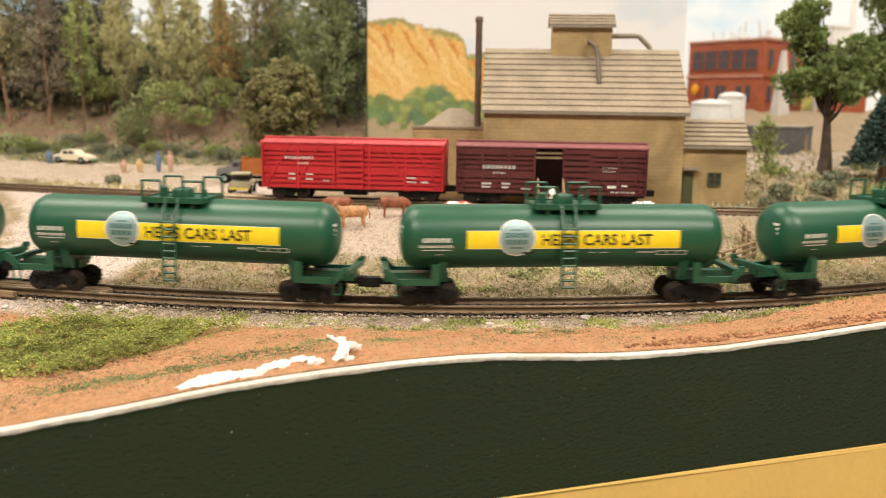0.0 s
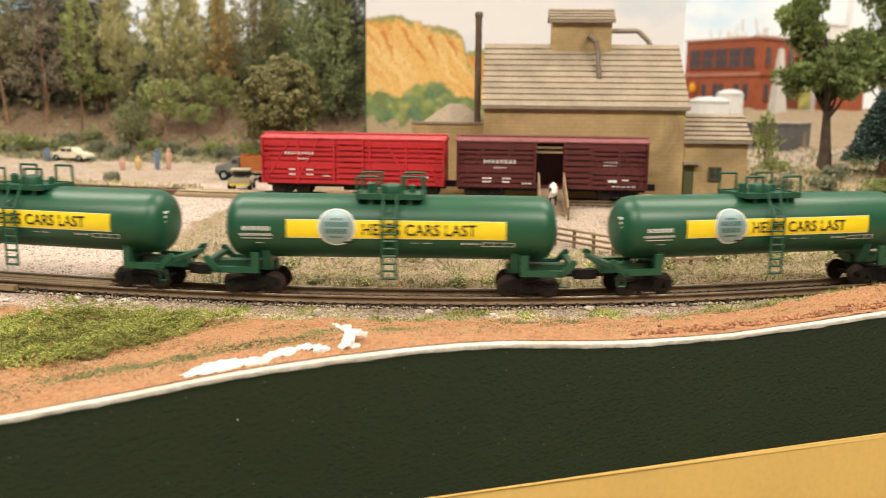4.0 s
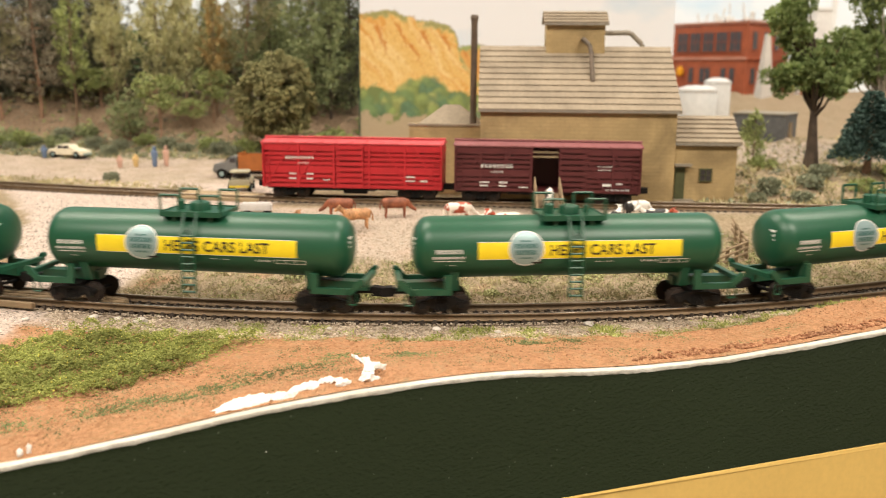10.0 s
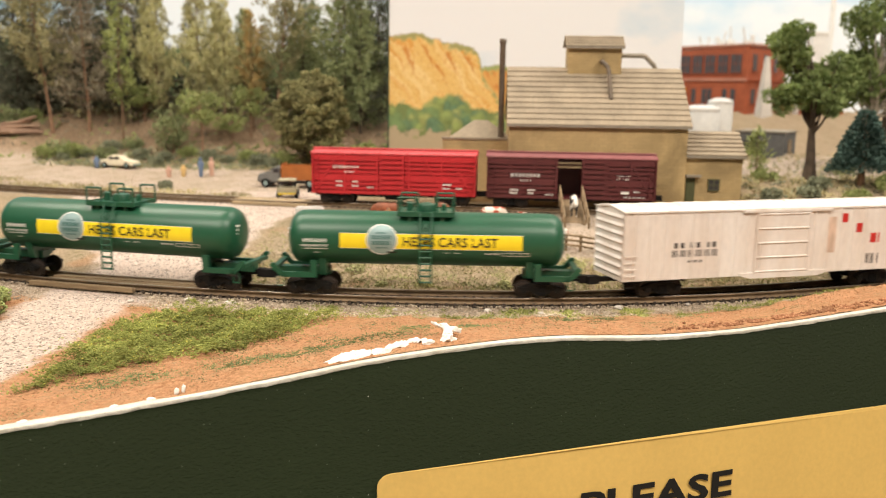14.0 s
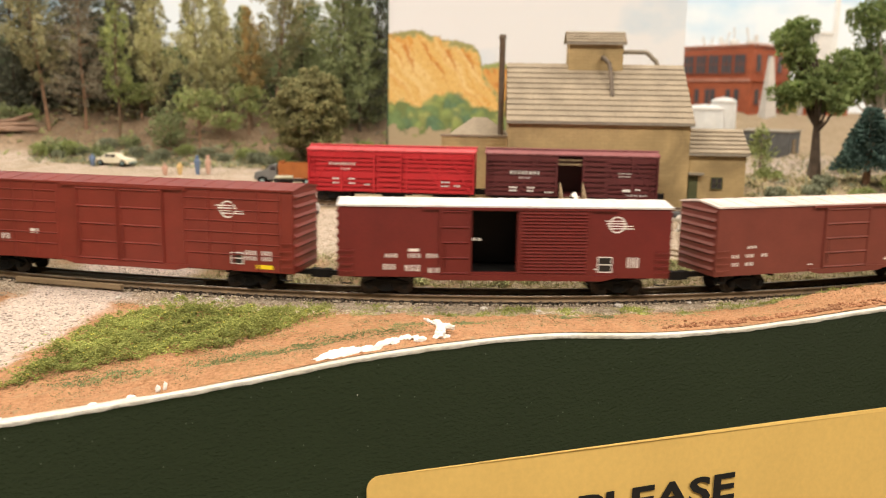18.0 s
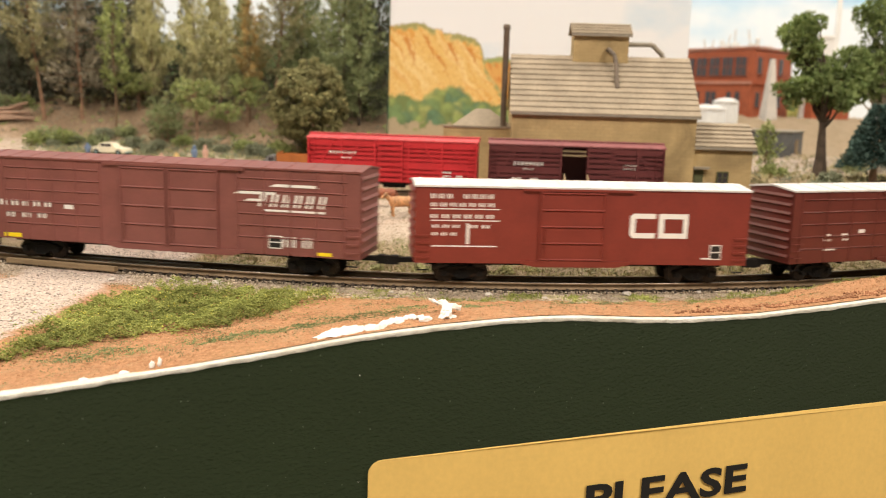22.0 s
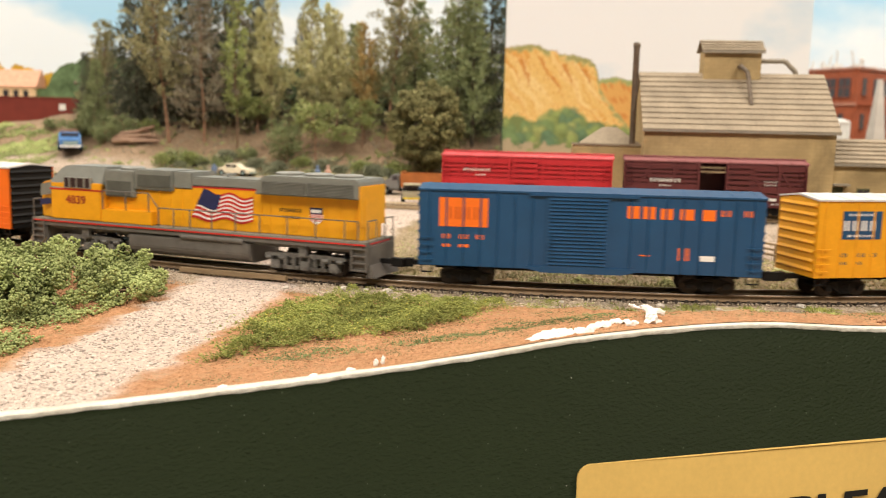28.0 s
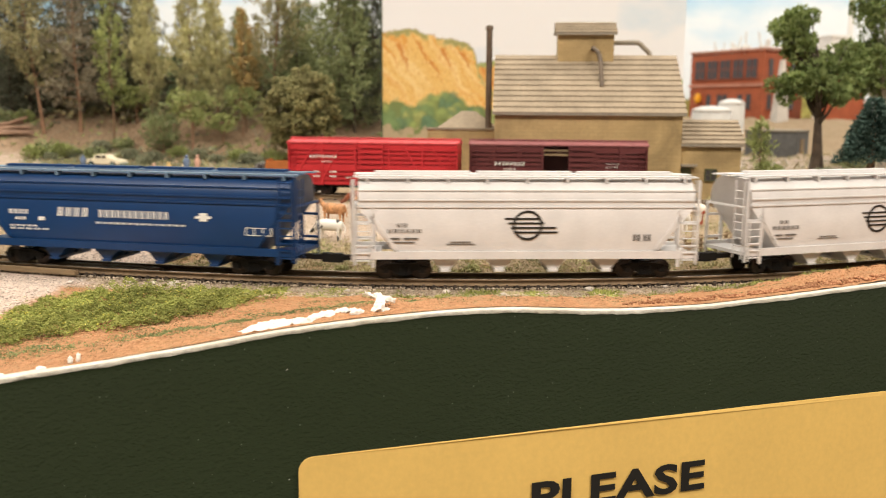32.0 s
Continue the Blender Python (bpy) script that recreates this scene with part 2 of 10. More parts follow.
ORANGE = material("reefer_orange_paint", (0.86, 0.17, 0.012), 0.42, var=0.04, scale=120)
OFFWHITE = material("weathered_white_paint", (0.77, 0.73, 0.70), 0.5, var=0.08, scale=160, stretch=(1, 1, 0.25), col2=(0.67, 0.59, 0.53))
RUST = material("rust_streak", (0.64, 0.47, 0.37), 0.7, var=0.2, scale=300, stretch=(1, 1, 0.2))
BLUE = material("box_blue_paint", (0.009, 0.062, 0.155), 0.45, var=0.06, scale=120)
HOPPER_BLUE = material("hopper_blue_paint", (0.004, 0.036, 0.130), 0.4, var=0.06, scale=120)
# pale tone paints the reflections on the blue hopper's roof walkway
ROOF_BLUE = material("blue_grating_glare", (0.16, 0.24, 0.34), 0.4, var=0.2, scale=60)
BOXYELLOW = material("box_yellow_paint", (0.72, 0.33, 0.012), 0.42, var=0.05, scale=120)
TAN = material("hopper_grey_paint", (0.62, 0.545, 0.455), 0.45, var=0.05, scale=120)
HOPWHITE = material("hopper_white_paint", (0.66, 0.65, 0.655), 0.42, var=0.05, scale=120)
ROOF_WHITE = material("galvanised_roof", (0.62, 0.59, 0.57), 0.5, var=0.08, scale=150)
ROOF_PINK = material("pale_pink_roof", (0.68, 0.57, 0.52), 0.5, var=0.1, scale=100)
LOCO_YELLOW = material("armour_yellow_paint", (0.80, 0.36, 0.010), 0.4, var=0.04)
LOCO_GREY = material("harbour_grey_paint", (0.20, 0.205, 0.185), 0.45, var=0.06)
LOCO_DARK = material("underframe_grey", (0.125, 0.115, 0.105), 0.5, var=0.1)
BOGIE_GREY = material("dusty_bogie_grey", (0.14, 0.135, 0.125), 0.55, var=0.25, scale=500)
GRILLE = material("radiator_grille", (0.09, 0.092, 0.08), 0.6, var=0.1)
SIGNAL_RED = material("signal_red", (0.52, 0.025, 0.02), 0.45, var=0.05)
NUMBER_RED = material("number_red", (0.30, 0.035, 0.015), 0.45, var=0.05)
NAVY = material("flag_navy", (0.02, 0.025, 0.09), 0.45, var=0.1)
GLASS_DARK = material("dark_cab_window", (0.03, 0.02, 0.022), 0.15, var=0.1)


# ---- mesh helpers: shapes in millimetres ----
MM = 0.001


def bx(bm, x0, x1, y0, y1, z0, z1):
    v = [bm.verts.new((x, y, z)) for z in (z0, z1) for x, y in ((x0, y0), (x1, y0), (x1, y1), (x0, y1))]
    for f in ((3, 2, 1, 0), (4, 5, 6, 7), (0, 1, 5, 4), (1, 2, 6, 5), (2, 3, 7, 6), (3, 0, 4, 7)):
        bm.faces.new([v[i] for i in f])
    return v


def rod(bm, a, b, r, n=6, r2=None):
    """A round bar from a to b."""
    a, b = Vector(a), Vector(b)
    q = (b - a).to_track_quat("Z", "Y").to_matrix()
    rings = []
    for p, rr in ((a, r), (b, r if r2 is None else r2)):
        rings.append([bm.verts.new(p + q @ Vector((rr * math.cos(6.28318 * i / n), rr * math.sin(6.28318 * i / n), 0))) for i in range(n)])
    for i in range(n):
        j = (i + 1) % n
        bm.faces.new((rings[0][i], rings[0][j], rings[1][j], rings[1][i]))
    bm.faces.new(rings[0][::-1]), bm.faces.new(rings[1])


def extrude_poly(bm, pts, y0, y1, axis="y"):
    """A prism: a polygon in x, z (axis y), y, z (axis x) or x, y (axis z)."""
    def place(p, d):
        return (p[0], d, p[1]) if axis == "y" else (d, p[0], p[1]) if axis == "x" else (p[0], p[1], d)
    a = [bm.verts.new(place(p, y0)) for p in pts]
    b = [bm.verts.new(place(p, y1)) for p in pts]
    n = len(pts)
    bm.faces.new(a), bm.faces.new(b[::-1])
    for i in range(n):
        j = (i + 1) % n
        bm.faces.new((a[j], a[i], b[i], b[j]))


def lathe(bm, prof, n=24, axis="z", at=(0, 0, 0)):
    """A body of revolution about an axis through at: prof gives (radius, place along the axis)."""
    rings = []
    for r, h in prof:
        ring = []
        for i in range(n):
            c, s = r * math.cos(6.283185 * i / n), r * math.sin(6.283185 * i / n)
            p = (c, s, h) if axis == "z" else (h, c, s) if axis == "x" else (c, h, s)
            ring.append(bm.verts.new(Vector(p) + Vector(at)))
        rings.append(ring)
    for k in range(len(rings) - 1):
        for i in range(n):
            j = (i + 1) % n
            bm.faces.new((rings[k][i], rings[k][j], rings[k + 1][j], rings[k + 1][i]))
    bm.faces.new(rings[0][::-1]), bm.faces.new(rings[-1])


def mesh_of(name, bm, mat, smooth=False, bevel=0.0):
    if bevel:
        bmesh.ops.bevel(bm, geom=bm.edges[:], offset=bevel, segments=2, affect="EDGES", clamp_overlap=True)
    bmesh.ops.recalc_face_normals(bm, faces=bm.faces[:])
    bmesh.ops.scale(bm, vec=(MM, MM, MM), verts=bm.verts[:])
    me = bpy.data.meshes.new(name)
    bm.to_mesh(me)
    bm.free()
    me.materials.append(mat)
    if smooth:
        me.shade_smooth()
        me.set_sharp_from_angle(angle=radians(38))
    return me


def part(name, bm, mat, parent=None, label="", smooth=False, bevel=0.0, at=None):
    ob = new(name, mesh_of(name, bm, mat, smooth, bevel))
    ob.parent = parent
    if at is not None:
        ob.matrix_basis = at
    if label:
        tagged(ob, label)
    return ob


def boxpart(name, dims, mat, parent=None, label="", bevel=0.0, smooth=False):
    """A part of one or more boxes (x0, x1, y0, y1, z0, z1)."""
    bm = bmesh.new()
    for d in (dims if isinstance(dims[0], (tuple, list)) else [dims]):
        bx(bm, *d)
    return part(name, bm, mat, parent, label, smooth, bevel)


def base(name, label, category, at=None, group="", kind=""):
    """The Empty that carries a thing's parts."""
    ob = tagged(new(name), label, category, group, kind)
    if at is not None:
        ob.matrix_basis = at
    return ob


def mm(x, y, z, rx=0, ry=0, rz=0):
    return pose(x * MM, y * MM, z * MM, rx, ry, rz)


def words(name, text, size, mat, parent, bend, wide=1.0, spacing=1.0, depth=0.06, shear=0.0, bold=0.0, label=""):
    """Raised lettering; bend takes a flat point (along, up, out), in millimetres, to its place."""
    cu = bpy.data.curves.new(name, "FONT")
    cu.body, cu.size, cu.extrude, cu.space_character, cu.shear, cu.offset = text, size, depth, spacing, shear, bold
    cu.resolution_u = 3
    me = bpy.data.meshes.new_from_object(bpy.data.objects.new(name, cu))
    for v in me.vertices:
        v.co = Vector(bend(v.co.x * wide, v.co.y, v.co.z)) * MM
    me.materials.clear()
    me.materials.append(mat)
    ob = new(name, me)
    ob.parent = parent
    if label:
        tagged(ob, label)
    return ob


# clumps: many small ragged lumps in one mesh, for foliage, tufts, gravel and crumbs
OCT_V = np.array([(1, 0, 0), (-1, 0, 0), (0, 1, 0), (0, -1, 0), (0, 0, 1), (0, 0, -1)], float)
OCT_F = np.array([(0, 2, 4), (2, 1, 4), (1, 3, 4), (3, 0, 4), (2, 0, 5), (1, 2, 5), (3, 1, 5), (0, 3, 5)])


def clump_mesh(name, pts, sizes, mat, seed=1, flat=1.0, ragged=0.35):
    """pts in millimetres; each gets a ragged octahedron of its size."""
    rng = np.random.RandomState(seed)
    pts, sizes = np.asarray(pts, float), np.asarray(sizes, float)
    n = len(pts)
    a = rng.normal(size=(n, 3, 3))
    q = np.linalg.qr(a)[0]
    shape = OCT_V[None] * (1 + ragged * rng.uniform(-1, 1, (n, 6, 1)))
    v = np.einsum("nij,nkj->nki", q, shape) * sizes[:, None, None]
    v[:, :, 2] *= flat
    v += pts[:, None]
    faces = (OCT_F[None] + 6 * np.arange(n)[:, None, None]).reshape(-1, 3)
    return raw_mesh(name, v.reshape(-1, 3) * MM, faces, mat)


def leaf_mesh(name, pts, ways, length, width, mat, seed=1):
    """Thin pointed blades (two triangles folded along the middle) from each point along its way."""
    rng = np.random.RandomState(seed)
    pts, ways = np.asarray(pts, float), np.asarray(ways, float)
    n = len(pts)
    side = np.cross(ways, rng.normal(size=(n, 3)))
    side /= np.linalg.norm(side, axis=1)[:, None] + 1e-9
    up = np.cross(side, ways)
    L = (length * rng.uniform(0.6, 1.3, n))[:, None]
    W = (width * rng.uniform(0.7, 1.3, n))[:, None]
    v = np.stack([pts, pts + ways * L * 0.5 + side * W, pts + ways * L, pts + ways * L * 0.5 - side * W + up * W * 0.6], 1)
    k = 4 * np.arange(n)[:, None]
    faces = np.concatenate([k + np.array([[0, 1, 2]]), k + np.array([[0, 2, 3]])])
    return raw_mesh(name, v.reshape(-1, 3) * MM, faces, mat)


def raw_mesh(name, verts, faces, mat):
    me = bpy.data.meshes.new(name)
    verts, faces = np.asarray(verts, np.float32), np.asarray(faces, np.int32)
    k = faces.shape[1]
    me.vertices.add(len(verts))
    me.vertices.foreach_set("co", verts.ravel())
    me.loops.add(faces.size)
    me.loops.foreach_set("vertex_index", faces.ravel())
    me.polygons.add(len(faces))
    me.polygons.foreach_set("loop_start", np.arange(0, faces.size, k, dtype=np.int32))
    me.update(calc_edges=True)
    me.materials.append(mat)
    return me


# ---- the main line: centre line in plan, millimetres ----
RAIL_Z = 1.6          # top of the rails
FIT = (-6.276929538628445, 0.9478423200179219, 1.400404947295531, 0.011773601082388249, 0.219702316211447)


def near_rail(x):
    """The near rail's edge across the bend, easing to straight line running beyond it."""
    xm = np.asarray(x, float) / 1000
    grid = np.linspace(-4.6, 4.6, 9201)
    inside = np.clip(grid, -0.11, 0.175)
    slope = np.polyval(np.polyder(FIT), inside)
    u = np.clip((-0.11 - grid) / 0.07, 0, 1)
    slope = slope - 0.19 * u * u * (3 - 2 * u)
    inside = np.clip(grid, -0.26, 0.175)
    fade = np.clip(1 - (np.abs(grid - inside) / 0.42), 0, 1)
    slope = slope * fade * fade * (3 - 2 * fade)
    y = np.concatenate([[0], np.cumsum((slope[1:] + slope[:-1]) / 2 * np.diff(grid))])
    y += FIT[4] - np.interp(0, grid, y)
    return np.interp(xm, grid, y) * 1000, np.interp(xm, grid, slope)


_gx = np.linspace(-4550, 4550, 18201)
_gy, _gs = near_rail(_gx)
_n = np.sqrt(1 + _gs * _gs)
LINE_X, LINE_Y = _gx - 4.8 * _gs / _n, _gy + 4.8 / _n
LINE_S = np.concatenate([[0], np.cumsum(np.hypot(np.diff(LINE_X), np.diff(LINE_Y)))])
LINE_S -= np.interp(0, LINE_X, LINE_S)


def on_line(s):
    return np.interp(s, LINE_S, LINE_X), np.interp(s, LINE_S, LINE_Y)


# the siding behind, where the stock cars stand
SIDING_X = np.array([-4500, -900, -420, -300, -246, -146, -65, 17, 81, 150, 230])
SIDING_Y = np.array([640, 600, 492, 446, 424, 390, 369, 360, 353, 347, 342]) + 0.0
SIDING_Z = np.array([8, 8, 9, 9.5, 10, 10.5, 11, 11, 11, 11, 11.0])
_sx = np.linspace(-4500, 230, 4000)
_k = np.exp(-0.5 * (np.arange(-40, 41) / 16.0) ** 2)
_sy = np.convolve(np.pad(np.interp(_sx, SIDING_X, SIDING_Y), 40, "edge"), _k / _k.sum(), "valid")
SIDE_S = np.concatenate([[0], np.cumsum(np.hypot(np.diff(_sx), np.diff(_sy)))])
SIDE_S -= np.interp(0, _sx, SIDE_S)


def on_siding(s):
    return np.interp(s, SIDE_S, _sx), np.interp(s, SIDE_S, _sy)


# ---- the fascia: an upright board at 18.5 degrees to the x axis, its top edge cut in a wave ----
FAS_SLOPE, FAS_X0, FAS_Y0 = 0.335, -29.0, 143.4
EDGE_X = (-4600, -400, -200, -135, -108, -88, -70, -50, -36, -17, 4, 15, 27, 39, 59, 83, 107, 140, 200, 400, 4600)
EDGE_Z = (-4, -4, -3.6, -3.0, -1.3, 0.2, 1.8, 3.9, 5.8, 7.2, 7.7, 7.2, 6.0, 5.2, 4.8, 6.0, 7.4, 9.0, 9.5, 8, 8)


def fascia_y(x):
    """Straight across the bend, easing to run along the layout's length further off."""
    x = np.asarray(x, float)
    xi = np.clip(x, -210, 260)
    d = x - xi
    ease = np.sign(d) * 120 * (1 - np.exp(-np.abs(d) / 120))
    return FAS_Y0 + FAS_SLOPE * (xi - FAS_X0) + FAS_SLOPE * ease


def edge_z(x):
    fine = np.interp(x, EDGE_X, EDGE_Z)
    return (np.interp(np.asarray(x) - 6, EDGE_X, EDGE_Z) + 2 * fine + np.interp(np.asarray(x) + 6, EDGE_X, EDGE_Z)) / 4


def smooth(a, b, v):
    t = np.clip((v - a) / (b - a), 0, 1)
    return t * t * (3 - 2 * t)


def bumps(x, y, size, seed=0):
    """Soft irregular relief between -1 and 1, from a few turned waves."""
    rng = np.random.RandomState(seed)
    z = np.zeros(np.broadcast(x, y).shape)
    for k in range(14):
        a, w, p = rng.uniform(0, 6.283), 6.283 / size * rng.uniform(0.6, 2.4), rng.uniform(0, 6.283, 2)
        z = z + np.sin(w * (x * math.cos(a) + y * math.sin(a)) + p[0] + 1.3 * np.sin(w * 0.5 * (y * math.cos(a) - x * math.sin(a)) + p[1]))
    return z / 6.0


def ground_z(x, y):
    """Height of the scenery, millimetres."""
    x, y = np.asarray(x, float), np.asarray(y, float)
    yt = np.interp(x, LINE_X, LINE_Y)
    yf = fascia_y(x)
    sy, sz = np.interp(x, _sx, _sy), np.interp(x, SIDING_X, SIDING_Z)
    dy = y - yt
    # from the track down or up to the fascia
    t = smooth(0, 1, np.clip((y - yf) / np.maximum(yt - 9 - yf, 5), 0, 1))
    bank = 4.5 * smooth(60, 120, x) * np.exp(-(((y - yf) - (yt - yf) * 0.55) / 13.0) ** 2)
    mound = 1.2 * np.exp(-((y - yf - 9) / 7.0) ** 2) * smooth(-90, -50, x)
    front = edge_z(x) * (1 - t) + (-1.2) * t + bank + mound
    # behind the track: up to the yard, then the hill and the far ground
    yard = 9.6
    rise = smooth(14, 95, dy)
    back = -1.2 + (yard + 1.2) * rise
    back = back + 5.0 * smooth(440, 505, y)
    hill = 34 * smooth(496, 600, y + 0.06 * (x + 100)) * smooth(10, -60, x)
    hill = hill + 10 * smooth(-190, -330, x) * smooth(450, 560, y) * (1 - 0.6 * smooth(560, 640, y)) - 30 * smooth(-330, -420, x) * smooth(560, 640, y)
    right = smooth(110, 160, x) * (8.5 * smooth(370, 415, y) - 4.5 * smooth(440, 505, y) + 24 * smooth(740, 880, y))
    back = back + np.maximum(hill, 0) + right
    z = np.where(dy < -9, front, np.where(dy > 9, back, -1.2))
    near = smooth(10, 16, np.abs(dy)) * smooth(2, 12, y - yf)
    z = z + near * (0.45 * bumps(x, y, 16, 2) + 0.25 * bumps(x, y, 5, 3))
    z = z + smooth(500, 560, y) * 2.2 * bumps(x, y, 45, 4)
    # beds of the siding and of the crossing road
    bed = np.exp(-(np.maximum(np.abs(y - sy) - 9, 0) / 8.0) ** 2) * (x < 240)
    z = z * (1 - bed) + (sz - 1.4) * bed
    clayrough = smooth(2, -6, y - yt + 16) * smooth(70, 110, x)
    z = z + clayrough * 0.5 * bumps(x, y, 3.5, 9)
    return z


def road_weight(x, y):
    x, y = np.broadcast_arrays(np.asarray(x, float), np.asarray(y, float))
    wob = 3.0 * bumps(x, y, 22, 11)
    left = np.interp(y, (95, 130, 174, 204, 239, 273, 330, 425), (-162, -150, -146, -143, -143, -142, -160, -215))
    rightx = np.interp(y, (95, 127, 163, 190, 211, 240, 266, 330, 366, 425), (-124, -118, -114.5, -112, -109.5, -108, -97, -80, -66, -66))
    w = smooth(-3, 3, x + wob - left) * smooth(3, -3, x + wob - rightx) * smooth(432, 420, y)
    yard = smooth(408, 424, y + wob * 2) * smooth(522, 506, y + wob * 2 + 0.05 * (x + 150)) * smooth(-70, -92, x + wob) * (0.52 + 0.2 * bumps(x, y, 34, 12))
    pen = smooth(268, 285, y + wob) * smooth(352, 345, y) * smooth(-84, -60, x) * smooth(95, 70, x) * 0.55
    east = 0.6 * smooth(438, 462, y + wob * 3) * smooth(128, 150, x + wob * 2) * smooth(640, 560, y)
    return np.clip(np.maximum(np.maximum(np.maximum(w, yard), pen), east), 0, 1)


def build_ground():
    def axis(cuts):
        return np.concatenate([np.arange(a, b, s) for a, b, s in cuts])
    xs = axis([(-4550, -900, 60), (-900, -420, 12), (-420, -200, 4), (-200, 170, 1.6), (170, 330, 3), (330, 900, 12), (900, 4560, 60)])
    rows = 330
    u = np.linspace(0, 1, rows)
    ys = 220 * u / 0.62 * (u < 0.62) + (u >= 0.62) * (220 + 680 * (np.maximum(u - 0.62, 0) / 0.38) ** 1.5)
    X = np.repeat(xs[:, None], rows, 1)
    Y = fascia_y(xs)[:, None] + 1.0 + ys[None]
    Z = ground_z(X, Y)
    verts = np.stack([X, Y, Z], -1).reshape(-1, 3) * MM
    i = np.arange(len(xs) - 1)[:, None] * rows + np.arange(rows - 1)[None]
    faces = np.stack([i, i + rows, i + rows + 1, i + 1], -1).reshape(-1, 4)
    me = raw_mesh("ground", verts, faces, GROUND)
    yt = np.interp(X, LINE_X, LINE_Y)
    dy = Y - yt
    sy = np.interp(X, _sx, _sy)
    wob = 2.5 * bumps(X, Y, 18, 5)
    ballast = smooth(19, 13, np.abs(dy + 4.0) + wob * 0.9 + 3 * smooth(-40, 60, X) * (dy < 0))
    ballast = np.maximum(ballast, smooth(13, 9, np.abs(Y - sy) + wob) * (X < 240) * 0.8)
    road = road_weight(X, Y)
    clay = smooth(-15, -22, dy + wob * 1.2) + 0.0
    clay = np.maximum(clay, 0.5 * smooth(12, 18, dy) * smooth(95, 55, dy) * smooth(0.4, 1.1, bumps(X, Y, 40, 21)))
    hill = smooth(500, 530, Y + wob) * (1 - 0.6 * smooth(100, 130, X))
    col = np.stack([clay, ballast * (1 - 0.9 * road * (np.abs(dy) > 9)), road * (np.abs(dy) > 8), hill], -1).reshape(-1, 4).astype(np.float32)
    at = me.color_attributes.new("zone", "FLOAT_COLOR", "POINT")
    at.data.foreach_set("color", col.ravel())
    me.shade_smooth()
    return tagged(new("ground", me), "modelled clay, gravel and scrub ground of the layout", "ground", kind="structure")


build_ground()


def build_fascia():
    xs = np.concatenate([np.arange(-4550, -400, 50), np.arange(-400, -160, 6), np.arange(-160, 180, 1.2), np.arange(180, 400, 6), np.arange(400, 4551, 50)])
    y, z = fascia_y(xs), edge_z(xs)
    rng = np.random.RandomState(5)
    chip = np.convolve(rng.normal(size=len(xs)), np.ones(3) / 3, "same") * 0.06
    # board: front face, top under the painted edge, back
    def strip(name, prof, mat, label):
        k = len(prof)
        v = np.array([[(x, yy + dy, (zz + c * w if dz > -100 else -760) + (dz if dz > -100 else 0)) for dy, dz, w in prof] for x, yy, zz, c in zip(xs, y, z, chip)])
        n = len(xs)
        i = np.arange(n - 1)[:, None] * k + np.arange(k - 1)[None]
        faces = np.stack([i, i + k, i + k + 1, i + 1], -1).reshape(-1, 4)
        return tagged(new(name, raw_mesh(name, v.reshape(-1, 3) * MM, faces, mat)), label, "fascia", kind="structure")
    strip("fascia_board", [(2.4, -300, 0), (-0.4, -300, 0), (-0.4, -0.6, 1.0), (0, -0.9, 0.5)], FASCIA_GREEN, "dark green painted fascia board with a wavy top edge")
    strip("fascia_edge", [(-0.42, -0.85, 2.4), (-0.5, -0.7, 1.6), (-0.5, -0.12, 0.9), (-0.44, 0.02, 0.8), (1.0, 0.14, 0.5), (2.4, 0.1, 0.7), (2.7, -3.5, 0.4)], FASCIA_EDGE, "rough white painted edge along the top of the fascia")


build_fascia()


def fas_point(x, z, out=0.0):
    """A point out millimetres before the fascia's face, by x and height."""
    n = math.hypot(1, FAS_SLOPE)
    return (x + out * FAS_SLOPE / n, FAS_Y0 - 1.2 + FAS_SLOPE * (x - FAS_X0) - out / n, z)


def build_sign():
    sign = base("notice_card", "manila card notice with bold black lettering, stuck to the green fascia", "sign")
    bm = bmesh.new()
    pts = [(-31.5, -150)]
    for k in range(6):
        a = radians(180 - 18 * k)
        pts.append((-28.6 + 2.9 * math.cos(a), -23.4 + 2.9 * math.sin(a)))
    pts += [(20, -20.45), (70, -20.3), (112, -20.4), (118.5, -21.4), (123.5, -25.5), (124.5, -150)]
    front = [bm.verts.new(fas_point(x, z, 1.0 + 0.25 * math.sin(x * 0.05))) for x, z in pts]
    rear = [bm.verts.new(fas_point(x, z, 0.35)) for x, z in pts]
    bm.faces.new(front), bm.faces.new(rear[::-1])
    for i in range(len(pts)):
        j = (i + 1) % len(pts)
        bm.faces.new((front[j], front[i], rear[i], rear[j]))
    part("card", bm, CARD, sign)
    words("lettering", "PLEASE", 9.9, BLACK_INK, sign, lambda a, b, c: fas_point(16.8 + a, -39.2 + b + 0.004 * a, 1.32 + c), wide=1.36, spacing=1.03, depth=0.03, bold=0.28,
          label="bold black letters")
    return sign


build_sign()


